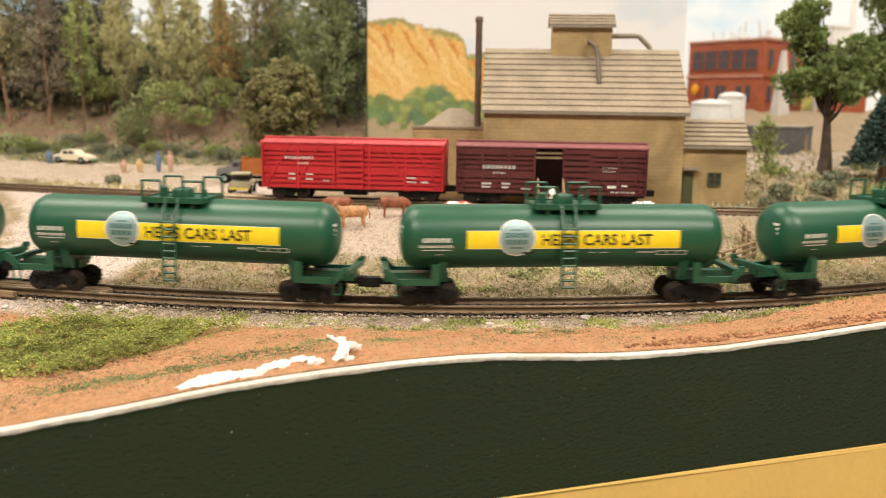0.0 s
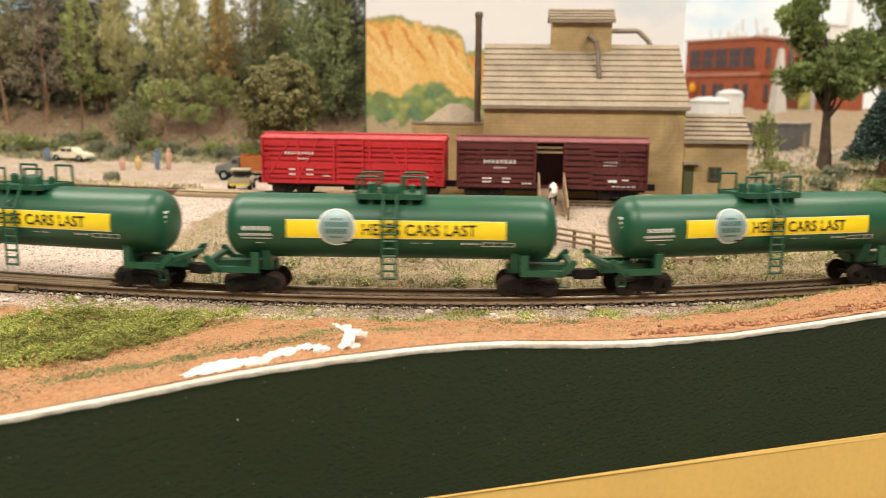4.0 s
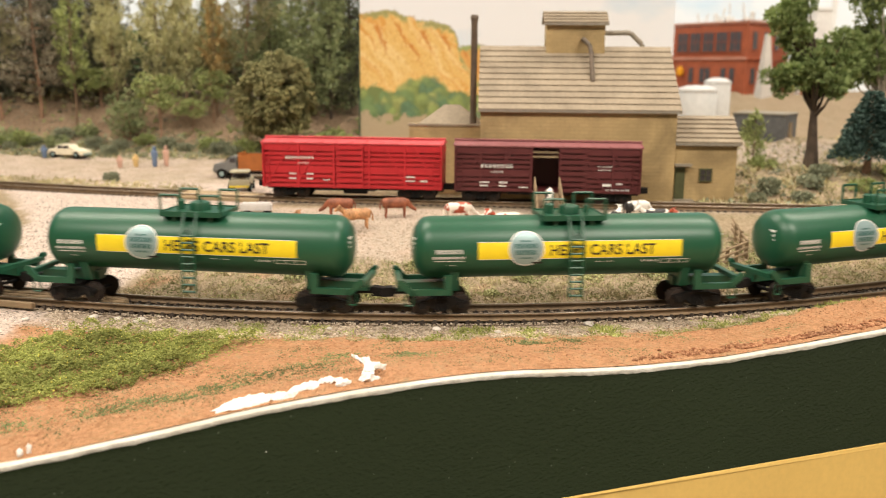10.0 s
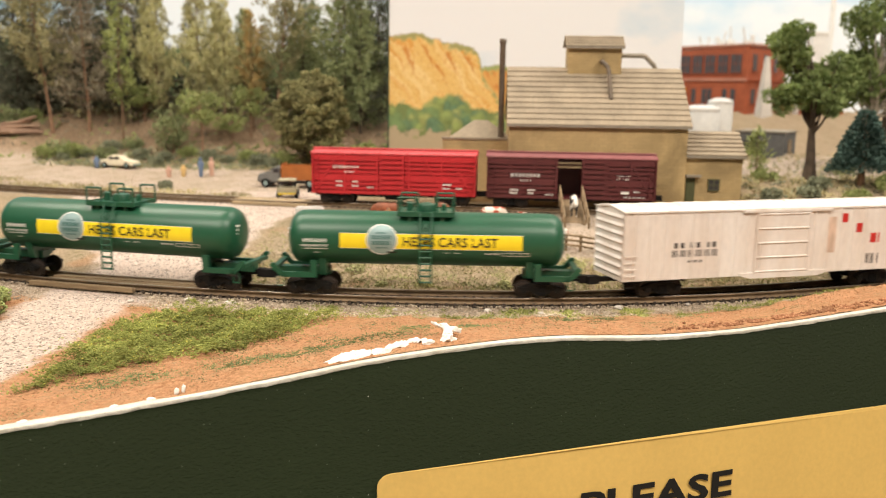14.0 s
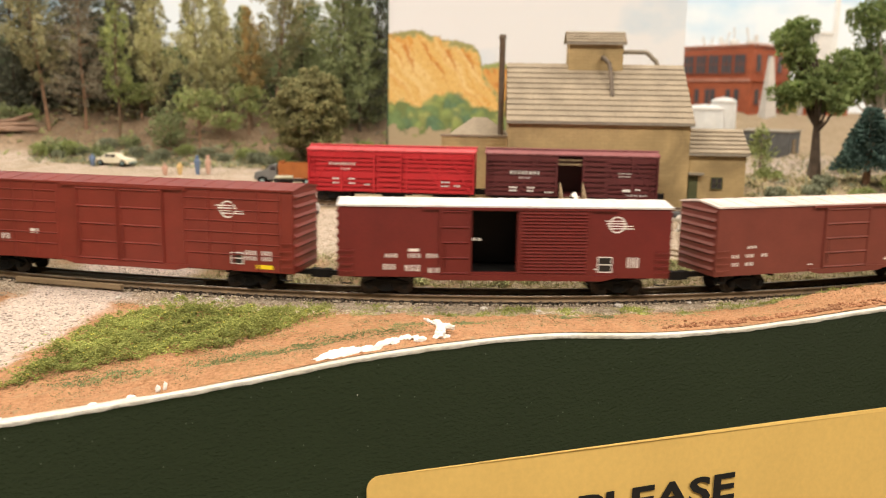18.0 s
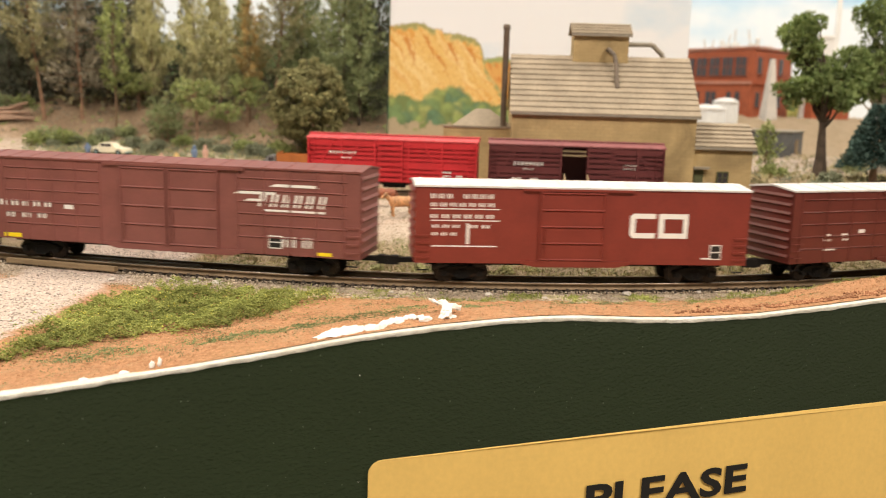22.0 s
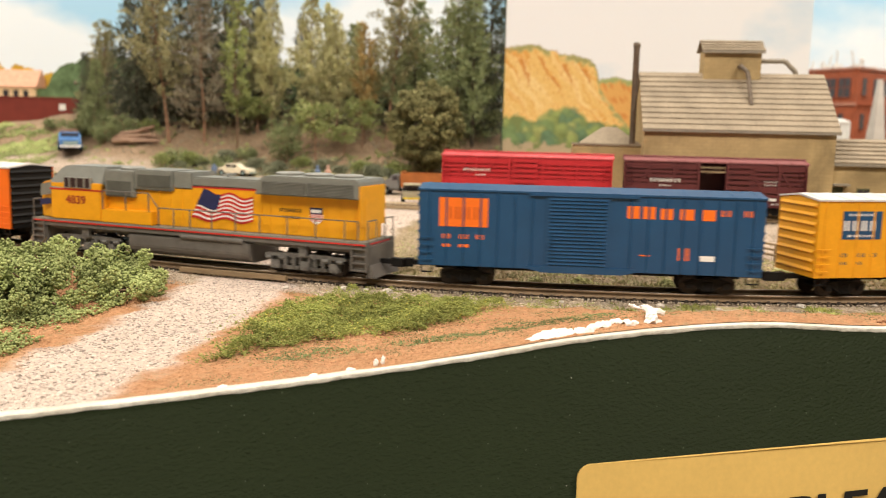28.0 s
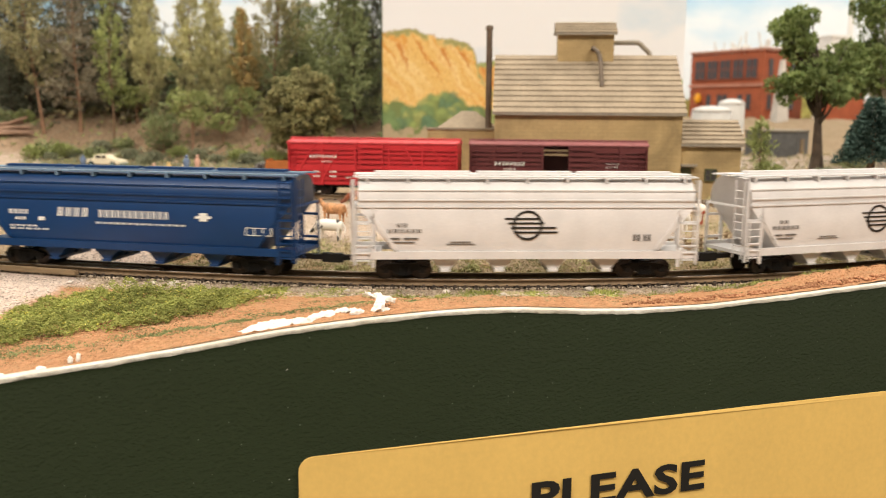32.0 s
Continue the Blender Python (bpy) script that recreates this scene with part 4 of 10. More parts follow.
def tufted_tree(name, label, height, bark, leaf, seed, width, tufts, per, size, trunk_r=1.3, bare=0.2, ball=False, spread=0.1, blade=None, lobes=(), category="tree"):
    """A rounded model tree or bush: limbs that fork, and foliage gathered in separate tufts with gaps between them. lobes: (x, y, z, half width, half height) of the crown's masses, where it has several."""
    rng = np.random.RandomState(seed)
    t = base(name, label, category)
    bm = bmesh.new()
    on_stem = stem_of(bm, rng, height, trunk_r, 1.2)
    tips = []
    lo = bare * height
    mid, half = (lo + height) / 2, (height - lo) / 2
    k = 0
    while len(tips) < tufts and k < 4000:
        k += 1
        q = rng.normal(size=3)
        q /= np.linalg.norm(q)
        reach = rng.uniform(0.72, 1.0) if ball else rng.uniform(0.35, 1.05) ** 0.7
        p = Vector((q[0] * width / 2 * reach, q[1] * width / 2 * reach, mid + q[2] * half * reach))
        if lobes:
            lx, ly, lz, lw, lh = lobes[rng.randint(len(lobes))]
            p = Vector((lx + q[0] * lw * reach, ly + q[1] * lw * reach, lz + q[2] * lh * reach))
        if min([(p - o).length for o in tips], default=99) < spread * width * (0.55 if ball else 0.75):
            continue
        tips.append(p)
        if len(tips) % 3 == 0:
            o = on_stem(min(0.9, max(0.3, 0.62 * p.z / height)) if lobes else max(bare * 0.7, min(0.9, (p.z - 0.55 * half * rng.uniform(0.4, 1)) / height)))
            bend = o.lerp(p, 0.5) + Vector((0, 0, -0.05 * width))
            limb(bm, [o, bend, p], max(0.18, trunk_r * 0.3), 0.12, 5)
    pts, ways = [], []
    for p in tips:
        d = rng.normal(size=(per, 3))
        d /= np.linalg.norm(d, axis=1)[:, None]
        r = spread * width * rng.uniform(0.6, 1.15) * rng.uniform(0.3, 1.0, per) ** 0.5
        pts.append(np.array(p)[None] + d * r[:, None] * (1, 1, 0.78))
        w = d + np.array([0, 0, 0.3])
        ways.append(w / np.linalg.norm(w, axis=1)[:, None])
    part("trunk", bm, bark, t)
    p = np.concatenate(pts)
    if blade:
        me = leaf_mesh("crown", p, np.concatenate(ways), blade[0], blade[1], leaf, seed + 1)
    else:
        me = clump_mesh("crown", p, size * rng.uniform(0.6, 1.45, len(p)), leaf, seed + 1, 0.8, 0.5)
    cr = new("crown", me)
    cr.parent = t
    return t


def plant(model, x, y, scale=1.0, turn=0.0, tall=1.0, z=None, label=""):
    c = copy_thing(model, Matrix.Identity(4))
    c.matrix_basis = mm(x, y, float(ground_z(x, y)) if z is None else z, 0, 0, turn)
    c.scale = (scale, scale, scale * tall)
    if label:
        c["label"] = label
    return c


def first(model, x, y, scale=1.0, turn=0.0, tall=1.0):
    model.matrix_basis = mm(x, y, float(ground_z(x, y)), 0, 0, turn)
    model.scale = (scale, scale, scale * tall)
    return model


def build_woods():
    rng = np.random.RandomState(14)
    dark = feather_tree("conifer", "dark shaggy model conifer on the hillside", 104, BARK_DARK, F_DARK, 2, 36, 0.03, -0.15, 120, (5, 17), (2.3, 0.42), 0.85, 5.0, 0.18, 1.3, lift=0.05)
    sage = feather_tree("sage_tree", "tall pale green model tree with feathery upswept twigs", 98, BARK, F_SAGE, 3, 38, 0.14, 0.9, 62, (6, 26), (2.0, 0.5), 0.75, 0, 0.1, 1.0, full=0.05, lift=0.7)
    olive = feather_tree("olive_tree", "tall olive model tree with a leaning reddish trunk", 96, BARK_RED, F_OLIVE, 5, 46, 0.28, 0.7, 56, (6, 27), (2.0, 0.5), 0.6, 0, 0.1, 1.4, lean=-12, full=0.05, lift=0.5)
    brown = feather_tree("brown_tree", "grey brown model pine with tiers of boughs and a reddish trunk", 100, BARK_RED, F_BROWN, 7, 50, 0.17, 0.1, 92, (6, 18), (2.4, 0.4), 0.75, 7.0, 0.06, 1.5, full=0.1, lift=0.15)
    gold = feather_tree("autumn_tree", "slim model tree with golden brown autumn leaves", 84, BARK, F_AUTUMN, 9, 24, 0.2, 0.9, 34, (4, 20), (2.0, 0.6), 0.7, 0, 0.1, 0.9, lift=0.6)
    slim = feather_tree("slim_tree", "slim fresh green model tree on the hillside", 100, BARK, F_PALE, 13, 22, 0.18, 0.8, 46, (4, 20), (2.0, 0.5), 0.5, 0, 0.15, 0.9, lift=0.6)
    mid = feather_tree("green_tree", "green model tree with dense layered boughs", 98, BARK_DARK, F_MID, 11, 44, 0.04, 0.2, 105, (6, 20), (2.2, 0.48), 0.75, 5.6, 0.18, 1.3, lift=0.35)
    spots = [(olive, -272, 549, 1.02), (brown, -252, 555, 1.0), (slim, -226, 549, 1.05), (sage, -203, 562, 0.92), (sage, -178, 566, 1.02), (sage, -158, 562, 0.86), (gold, -141, 560, 0.86), (olive, -126, 564, 0.96), (mid, -104, 570, 0.92), (mid, -80, 562, 1.02), (mid, -64, 556, 0.95), (dark, -55, 568, 1.0),
             (dark, -288, 604, 1.0), (dark, -266, 612, 1.05), (dark, -244, 606, 1.0), (sage, -216, 582, 0.8), (sage, -168, 588, 0.76), (sage, -146, 584, 0.72), (dark, -303, 562, 0.98), (dark, -294, 578, 1.0), (dark, -312, 588, 0.85), (dark, -286, 570, 0.98), (dark, -262, 584, 1.05), (dark, -240, 580, 1.0), (brown, -232, 596, 0.85), (dark, -218, 592, 0.9), (dark, -190, 596, 0.72), (mid, -152, 604, 0.66), (gold, -136, 574, 0.74),
             (dark, -122, 604, 0.78), (mid, -112, 596, 0.72), (olive, -88, 598, 0.8), (mid, -70, 600, 0.9), (dark, -48, 596, 1.05), (dark, -236, 636, 1.0), (dark, -286, 628, 0.95), (mid, -160, 640, 0.7), (mid, -110, 640, 0.75), (mid, -70, 636, 0.8), (mid, -380, 684, 0.5), (dark, -398, 700, 0.52), (dark, -368, 664, 0.5), (mid, -412, 716, 0.5), (olive, -388, 668, 0.42), (dark, -350, 640, 0.6), (olive, -332, 596, 0.66), (dark, -346, 606, 0.52), (mid, -360, 622, 0.46), (dark, -338, 572, 0.5), (mid, -326, 560, 0.45)]
    used = set()
    for model, x, y, s in spots:
        make = first if model.name not in used else plant
        used.add(model.name)
        c = make(model, x + rng.uniform(-3, 3), y + rng.uniform(-4, 4), s * rng.uniform(0.94, 1.06), rng.uniform(0, 360), rng.uniform(0.95, 1.08))
        c["group"] = "trees on the wooded hill"
    # the round, dense tree at the wood's edge
    rnd = tufted_tree("round_tree", "round dense olive green model tree", 60, BARK_DARK, F_ROUND, 21, 46, 190, 75, 0.78, 1.6, 0.1, True, 0.095)
    first(rnd, -94, 512, 0.98, 30)
    tagged(rnd, group="")
    # small understorey trees and shrubs on the slope
    sh = tufted_tree("sapling", "small pale green understorey tree", 34, BARK_RED, F_PALE, 31, 30, 34, 55, 0.6, 0.8, 0.45, False, 0.13, (1.9, 0.45))
    used = False
    for x, y, s, tl in ((-168, 533, 1.05, 1.05), (-150, 540, 0.7, 0.85), (-140, 552, 0.8, 1.2), (-215, 566, 0.9, 0.8)):
        c = (plant if used else first)(sh, x, y, s, rng.uniform(0, 360), tl)
        used = True
    dk = tufted_tree("sapling", "small dark green understorey tree with low boughs", 30, BARK_RED, F_MID, 33, 26, 44, 55, 0.6, 0.8, 0.1, False, 0.13, (1.9, 0.45))
    first(dk, -186, 531, 1.0, 70)
    plant(dk, -322, 548, 0.9, 10, 0.8), plant(dk, -312, 540, 0.7, 150, 0.8)
    # brush under the trees
    n = 15000
    bx_, by_ = rng.uniform(-345, -44, n), rng.uniform(558, 660, n)
    keep = smooth(-0.5, 0.4, bumps(bx_, by_, 30, 45)) * smooth(552, 590, by_) > rng.uniform(0, 1, n)
    bx_, by_ = bx_[keep], by_[keep]
    hgt = rng.uniform(0, 1, len(bx_)) ** 1.4 * (6 + 26 * np.clip(bumps(bx_, by_, 24, 46) + 0.5, 0, 1))
    for nm, lo_, mt, lb in (("brush", 0.0, F_BROWN, "brown brush under the trees"), ("undergrowth", 0.5, F_OLIVE, "olive undergrowth beneath the wood")):
        q = (rng.uniform(0, 1, len(bx_)) >= 0.5) == (lo_ > 0)
        tagged(new(nm, clump_mesh(nm, np.c_[bx_, by_, ground_z(bx_, by_) + hgt][q], rng.uniform(0.8, 2.0, q.sum()), mt, 47, 0.8, 0.6)), lb, "undergrowth", kind="stuff")
    bush = tufted_tree("bush", "low dark green bush on the bare slope", 9, BARK, F_MID, 41, 15, 26, 40, 0.5, 0.4, 0.05, True, 0.16, (1.5, 0.4), category="bush")
    bush2 = tufted_tree("bush", "low fresh green bush on the bare slope", 8, BARK, F_PALE, 43, 14, 26, 40, 0.5, 0.4, 0.05, True, 0.16, (1.5, 0.4), category="bush")
    bush3 = tufted_tree("bush", "low grey green scrub bush", 6, BARK, F_GREYGREEN, 45, 11, 26, 40, 0.5, 0.4, 0.05, True, 0.16, (1.5, 0.4), category="bush")
    seen = set()
    for b, x, y, s in ((bush2, -262, 514, 1.0), (bush, -256, 520, 1.1), (bush2, -248, 518, 1.0), (bush2, -242, 524, 0.8), (bush, -226, 520, 0.8), (bush3, -226, 530, 1.0), (bush, -215, 536, 0.9), (bush3, -205, 522, 0.9), (bush3, -190, 520, 0.8), (bush2, -176, 526, 0.8), (bush3, -160, 520, 0.9), (bush3, -148, 515, 0.8), (bush2, -136, 520, 0.9),
                       (bush3, -128, 510, 1.0), (bush3, -118, 505, 0.9), (bush2, -112, 512, 1.2), (bush, -70, 505, 1.4), (bush2, -58, 510, 1.5), (bush3, -162, 428, 0.65), (bush3, -190, 505, 0.8), (bush, -304, 552, 1.3), (bush2, -328, 556, 1.3), (bush, -356, 560, 0.9), (bush3, -240, 522, 0.8), (bush2, -290, 560, 0.9), (bush3, -250, 512, 0.7), (bush, -334, 552, 1.2),
                       (bush3, 150, 385, 0.9), (bush3, 172, 392, 1.0), (bush2, 195, 385, 0.9), (bush3, 160, 372, 0.8), (bush3, 182, 405, 1.0), (bush2, 220, 400, 1.1), (bush3, 140, 368, 0.7), (bush, 240, 420, 1.4), (bush3, 205, 372, 1.0), (bush2, 228, 376, 0.9), (bush2, 163, 428, 0.9), (bush, 226, 470, 1.0)):
        c = (plant if b.name in seen else first)(b, x, y, s, rng.uniform(0, 360), rng.uniform(0.8, 1.15))
        seen.add(b.name)
        c["group"] = "scrub bushes"
    # trees beside the mill
    big = tufted_tree("broadleaf_tree", "leafy green model tree with a stout dark forked trunk", 62, BARK_DARK, F_LEAF, 51, 50, 92, 170, 0.6, 4.4, 0.45, False, 0.085, (2.2, 0.6),
                      lobes=((-19, 0, 75, 7, 7), (-12, 2, 79, 6, 5), (-18, -2, 45, 8, 6), (-5, 3, 52, 10, 10), (-4, -4, 48, 9, 8), (7, 0, 55, 9, 10), (5, -4, 42, 8, 6), (-12, 0, 63, 7, 7), (14, 3, 60, 8, 8)))
    first(big, 189.5, 432, 1.0, 0)
    tall = tufted_tree("broadleaf_tree", "tall loose green model tree with pale bare branches", 110, BARK_PALE, F_LEAF, 53, 62, 120, 150, 0.6, 2.6, 0.3, False, 0.075, (2.2, 0.6),
                       lobes=((-10, 0, 90, 12, 12), (10, 3, 100, 14, 12), (-14, 2, 68, 11, 10), (13, -3, 72, 13, 12), (22, 0, 56, 11, 11), (-3, 0, 52, 11, 9), (0, 6, 80, 14, 16), (-18, 4, 48, 8, 7)))
    first(tall, 247, 480, 1.0, 0)
    plant(tall, 292, 462, 1.0, 200, 1.0)
    plant(big, 274, 520, 1.1, 140, 1.0)
    sap = feather_tree("young_tree", "young pale green model tree beside the mill", 31, BARK, F_PALE, 57, 19, 0.1, 0.9, 24, (4, 14), (2.0, 0.5), 0.7, 0, 0.1, 0.6, lift=0.4)
    first(sap, 160, 430, 0.86, 0)
    spruce = base("blue_spruce", "blue green model spruce with tiered boughs", "tree", mm(208.5, 412, float(ground_z(208.5, 412))))
    bm = bmesh.new()
    rod(bm, (0, 0, -3), (0, 0, 38), 2.2, 9, 0.4)
    part("trunk", bm, BARK_RED, spruce)
    for k in range(13):
        z = 13.0 + 2.15 * k
        R = 15.8 * (1 - k / 13.4) ** 0.75
        n = int(120 + R * 62)
        ang = np.round(rng.uniform(0, 1, n) * (5 + R)) / (5 + R) * 6.283 + k + rng.normal(0, 0.07, n)
        L = R * rng.uniform(0.1, 1.0, n) ** 0.6 * (1 + 0.12 * np.sin(ang * 5 + k))
        p = np.c_[L * np.cos(ang), L * np.sin(ang), z - 0.30 * L + rng.normal(0, 0.5, n)]
        w = np.c_[np.cos(ang) + rng.normal(0, 0.5, n), np.sin(ang) + rng.normal(0, 0.5, n), rng.uniform(-0.3, 0.6, n)]
        w /= np.linalg.norm(w, axis=1)[:, None]
        ob = new("bough_tier", leaf_mesh("bough_tier", p, w, 2.1, 0.5, F_SPRUCE, 60 + k))
        ob.parent = spruce


build_woods()


# ---- turf, scrub, stones and crumbs ----
def inside(px, py, poly):
    c = np.zeros(len(px), bool)
    n = len(poly)
    for i in range(n):
        (xa, ya), (xb, yb) = poly[i], poly[(i + 1) % n]
        hit = ((ya > py) != (yb > py)) & (px < (xb - xa) * (py - ya) / (yb - ya + 1e-9) + xa)
        c ^= hit
    return c


def stuff(name, me, label, category):
    return tagged(new(name, me), label, category, kind="stuff")


def build_groundcover():
    rng = np.random.RandomState(77)

    def area(x0, x1, y0, y1, n):
        return rng.uniform(x0, x1, n), rng.uniform(y0, y1, n)
    # the bright turf patch by the crossing
    x, y = area(-122, -30, 128, 220, 150000)
    wob = 2.6 * bumps(x, y, 12, 31) + rng.normal(0, 1.6, len(x))
    k = inside(x + wob, y + wob, [(-107, 148), (-108, 172), (-104, 195), (-96, 205), (-89, 211), (-81, 208), (-70, 203), (-61, 202), (-47, 200), (-53, 193), (-57, 180), (-60, 174), (-64, 169), (-68, 163), (-75, 162), (-83, 160), (-90, 154), (-100, 148), (-108, 139)])
    x, y = x[k], y[k]
    thin = rng.uniform(0, 1, len(x)) < 0.14
    x = np.concatenate([x, x[thin] + rng.normal(1.5, 4.5, thin.sum())])
    y = np.concatenate([y, y[thin] + rng.normal(0, 3.2, thin.sum())])
    lift = np.abs(bumps(x, y, 13, 32)) * 2.6 + np.abs(bumps(x, y, 5, 64)) * 0.9
    few = rng.uniform(0, 1, len(x)) < 0.35
    stuff("turf_patch", clump_mesh("turf_patch", np.c_[x, y, ground_z(x, y) + lift + rng.uniform(-0.2, 0.4, len(x))][few], rng.uniform(0.12, 0.28, few.sum()), F_GRASS, 78, 0.8, 0.6), "bright green scatter turf beside the gravel road", "turf")
    w = rng.normal(size=(len(x), 3)) * (1, 0.7, 0.22) + (0, 0, 0.18)
    w /= np.linalg.norm(w, axis=1)[:, None]
    stuff("turf_blades", leaf_mesh("turf_blades", np.c_[x, y, ground_z(x, y) + lift + rng.uniform(-0.2, 0.5, len(x))], w, 0.85, 0.085, F_GRASS, 91), "fine matted green fibres of the scatter turf", "turf")
    far = rng.uniform(0, 1, len(x)) < 0.012
    stuff("turf_flowers", clump_mesh("turf_flowers", np.c_[x, y, ground_z(x, y) + lift + 0.4][far], rng.uniform(0.14, 0.26, far.sum()), F_FLOWER, 97, 0.8, 0.4), "tiny yellow specks in the turf", "turf")
    # darker flecks thrown over the clay
    x, y = area(-125, 90, 118, 222, 180000)
    patch = sum(np.exp(-((x - a) / (2.2 + 1.4 * r)) ** 2 - ((y - b) / (2.4 + 0.8 * r)) ** 2) for a, b, r in ((-66, 151, 2), (-58, 153, 3), (-51, 153, 2), (-45, 158, 2), (-38, 164, 2), (-29, 170, 2), (-9, 178, 1.5), (-24, 180, 1.5), (-84, 146, 2), (-92, 142, 2), (20, 196, 1.5), (31, 199, 1)))
    k = (np.maximum(0.24 * smooth(-0.1, 0.6, bumps(x, y, 26, 33)), patch * (0.45 + 0.4 * bumps(x, y, 3.5, 34))) > rng.uniform(0, 1, len(x))) & (y > fascia_y(x) + 5) & (y < np.interp(x, LINE_X, LINE_Y) - 11) & (road_weight(x, y) < 0.1)
    x, y = x[k], y[k]
    stuff("turf_flecks", clump_mesh("turf_flecks", np.c_[x, y, ground_z(x, y) + 0.1], rng.uniform(0.07, 0.18, len(x)), F_TURF, 79, 0.6, 0.6), "thin green turf flecks on the red clay", "turf")
    spots = ((-66, 151, 2), (-58, 153, 3), (-51, 153, 2), (-45, 158, 2), (-38, 164, 2), (-29, 170, 2), (-9, 178, 1.5), (-24, 180, 1.5), (-84, 146, 2), (-92, 142, 2), (20, 196, 1.5), (31, 199, 1))
    x, y = (np.concatenate([rng.normal(a[k], 2.0 * a[2], int(520 * a[2])) if k == 0 else rng.normal(a[k], 1.2 + 0.6 * a[2], int(520 * a[2])) for a in spots]) for k in (0, 1))
    k = (y > fascia_y(x) + 4) & (bumps(x, y, 3.0, 59) + rng.normal(0, 0.25, len(x)) > 0.05)
    x, y = x[k], y[k]
    w = rng.normal(size=(len(x), 3)) * (1, 1, 0.3) + (0, 0, 0.3)
    w /= np.linalg.norm(w, axis=1)[:, None]
    stuff("clay_moss", leaf_mesh("clay_moss", np.c_[x, y, ground_z(x, y)], w, 0.7, 0.1, F_TURF, 98), "blue green moss tufts on the red clay", "turf")
    # weeds at the foot of the ballast
    x, y = area(-60, 130, 195, 245, 90000)
    d = np.interp(x, LINE_X, LINE_Y) - y
    k = (d > 9.5) & (d < 24) & (smooth(-0.3, 0.7, bumps(x, y, 20, 35)) > rng.uniform(0, 1, len(x)))
    x, y = x[k], y[k]
    w = rng.normal(size=(len(x), 3)) * (1, 1, 0.5) + (0, 0, 0.4)
    w /= np.linalg.norm(w, axis=1)[:, None]
    g = smooth(-0.4, 0.3, bumps(x, y, 12, 57)) > rng.uniform(0, 1, len(x))
    stuff("weed_blades", leaf_mesh("weed_blades", np.c_[x, y, ground_z(x, y)][g], w[g], 1.3, 0.13, F_GRASS, 92), "thin green weeds creeping into the ballast", "turf")
    stuff("ballast_weeds", clump_mesh("ballast_weeds", np.c_[x, y, ground_z(x, y) + 0.1], rng.uniform(0.1, 0.26, len(x)), F_STRAW, 80, 0.7, 0.6), "straw coloured weeds along the ballast", "turf")
    # scrub between the two tracks
    x, y = area(-95, 260, 236, 345, 120000)
    d = y - np.interp(x, LINE_X, LINE_Y)
    dens = smooth(11, 16, d) * smooth(75, 35, d + 12 * bumps(x, y, 40, 36)) * (0.25 + 0.75 * smooth(-0.2, 0.5, bumps(x, y, 15, 37)))
    k = (dens > rng.uniform(0, 1, len(x))) & (road_weight(x, y) < 0.35)
    x, y = x[k], y[k]
    h = np.maximum(0, bumps(x, y, 11, 38)) * 1.3
    g = bumps(x, y, 30, 39) + rng.normal(0, 0.25, len(x)) > 0.15
    for nm, sel, mt, lb in (("green_scrub", g, F_SCRUB, "green scrub tufts between the tracks"), ("straw_scrub", ~g, F_STRAW, "straw coloured scrub between the tracks")):
        w = rng.normal(size=(sel.sum(), 3)) * (1, 1, 0.4) + (0, 0, 0.6)
        w /= np.linalg.norm(w, axis=1)[:, None]
        stuff(nm, leaf_mesh(nm, np.c_[x, y, ground_z(x, y) + h][sel], w, 1.5, 0.17, mt, 81), lb, "scrub")
    # bushier clumps in it
    bm_pts = []
    for cx, cy, r in ((26, 262, 4), (33, 268, 5), (48, 264, 4), (-21.5, 246, 3.2), (70, 268, 5), (-46, 262, 4), (5.6, 246, 3.2), (15, 249, 2.5), (-36, 247, 2.5), (90, 275, 6), (110, 282, 7), (130, 290, 7), (-8, 270, 4), (60, 276, 4)):
        d = rng.normal(size=(170, 3))
        d /= np.linalg.norm(d, axis=1)[:, None]
        p = d * (r * rng.uniform(0.3, 1, 170) ** 0.5)[:, None]
        p[:, 2] = np.abs(p[:, 2]) * 0.6
        p[:, 0] += cx
        p[:, 1] += cy
        p[:, 2] += ground_z(p[:, 0], p[:, 1])
        bm_pts.append(p)
    p = np.concatenate(bm_pts)
    stuff("tussocks", clump_mesh("tussocks", p, rng.uniform(0.25, 0.6, len(p)), F_SCRUB, 82, 0.8, 0.6), "olive tussocks between the tracks", "scrub")
    # yard and slope litter
    x, y = area(-380, 260, 395, 600, 36000)
    k = (smooth(-0.1, 0.7, bumps(x, y, 28, 41)) > rng.uniform(0, 1.3, len(x))) & (road_weight(x, y) < 0.2) & ((x < -30) & (y > 500) | (x > 120))
    x, y = x[k], y[k]
    stuff("slope_litter", clump_mesh("slope_litter", np.c_[x, y, ground_z(x, y) + 0.2], rng.uniform(0.35, 1.1, len(x)), F_BROWN, 83, 0.6, 0.6), "brown leaf litter on the slope", "scrub")
    x, y = area(-330, -40, 500, 600, 9000)
    k = smooth(0.2, 0.8, bumps(x, y, 22, 42)) > rng.uniform(0, 1.2, len(x))
    x, y = x[k], y[k]
    stuff("slope_turf", clump_mesh("slope_turf", np.c_[x, y, ground_z(x, y) + 0.4], rng.uniform(0.5, 1.3, len(x)), F_PALE, 84, 0.7, 0.6), "pale green turf tufts on the slope", "scrub")
    x, y = area(-440, -336, 490, 575, 16000)
    k = (smooth(-0.6, 0.2, bumps(x, y, 30, 52)) > rng.uniform(0, 1, len(x))) & (y + 0.5 * (x + 336) < 545)
    x, y = x[k], y[k]
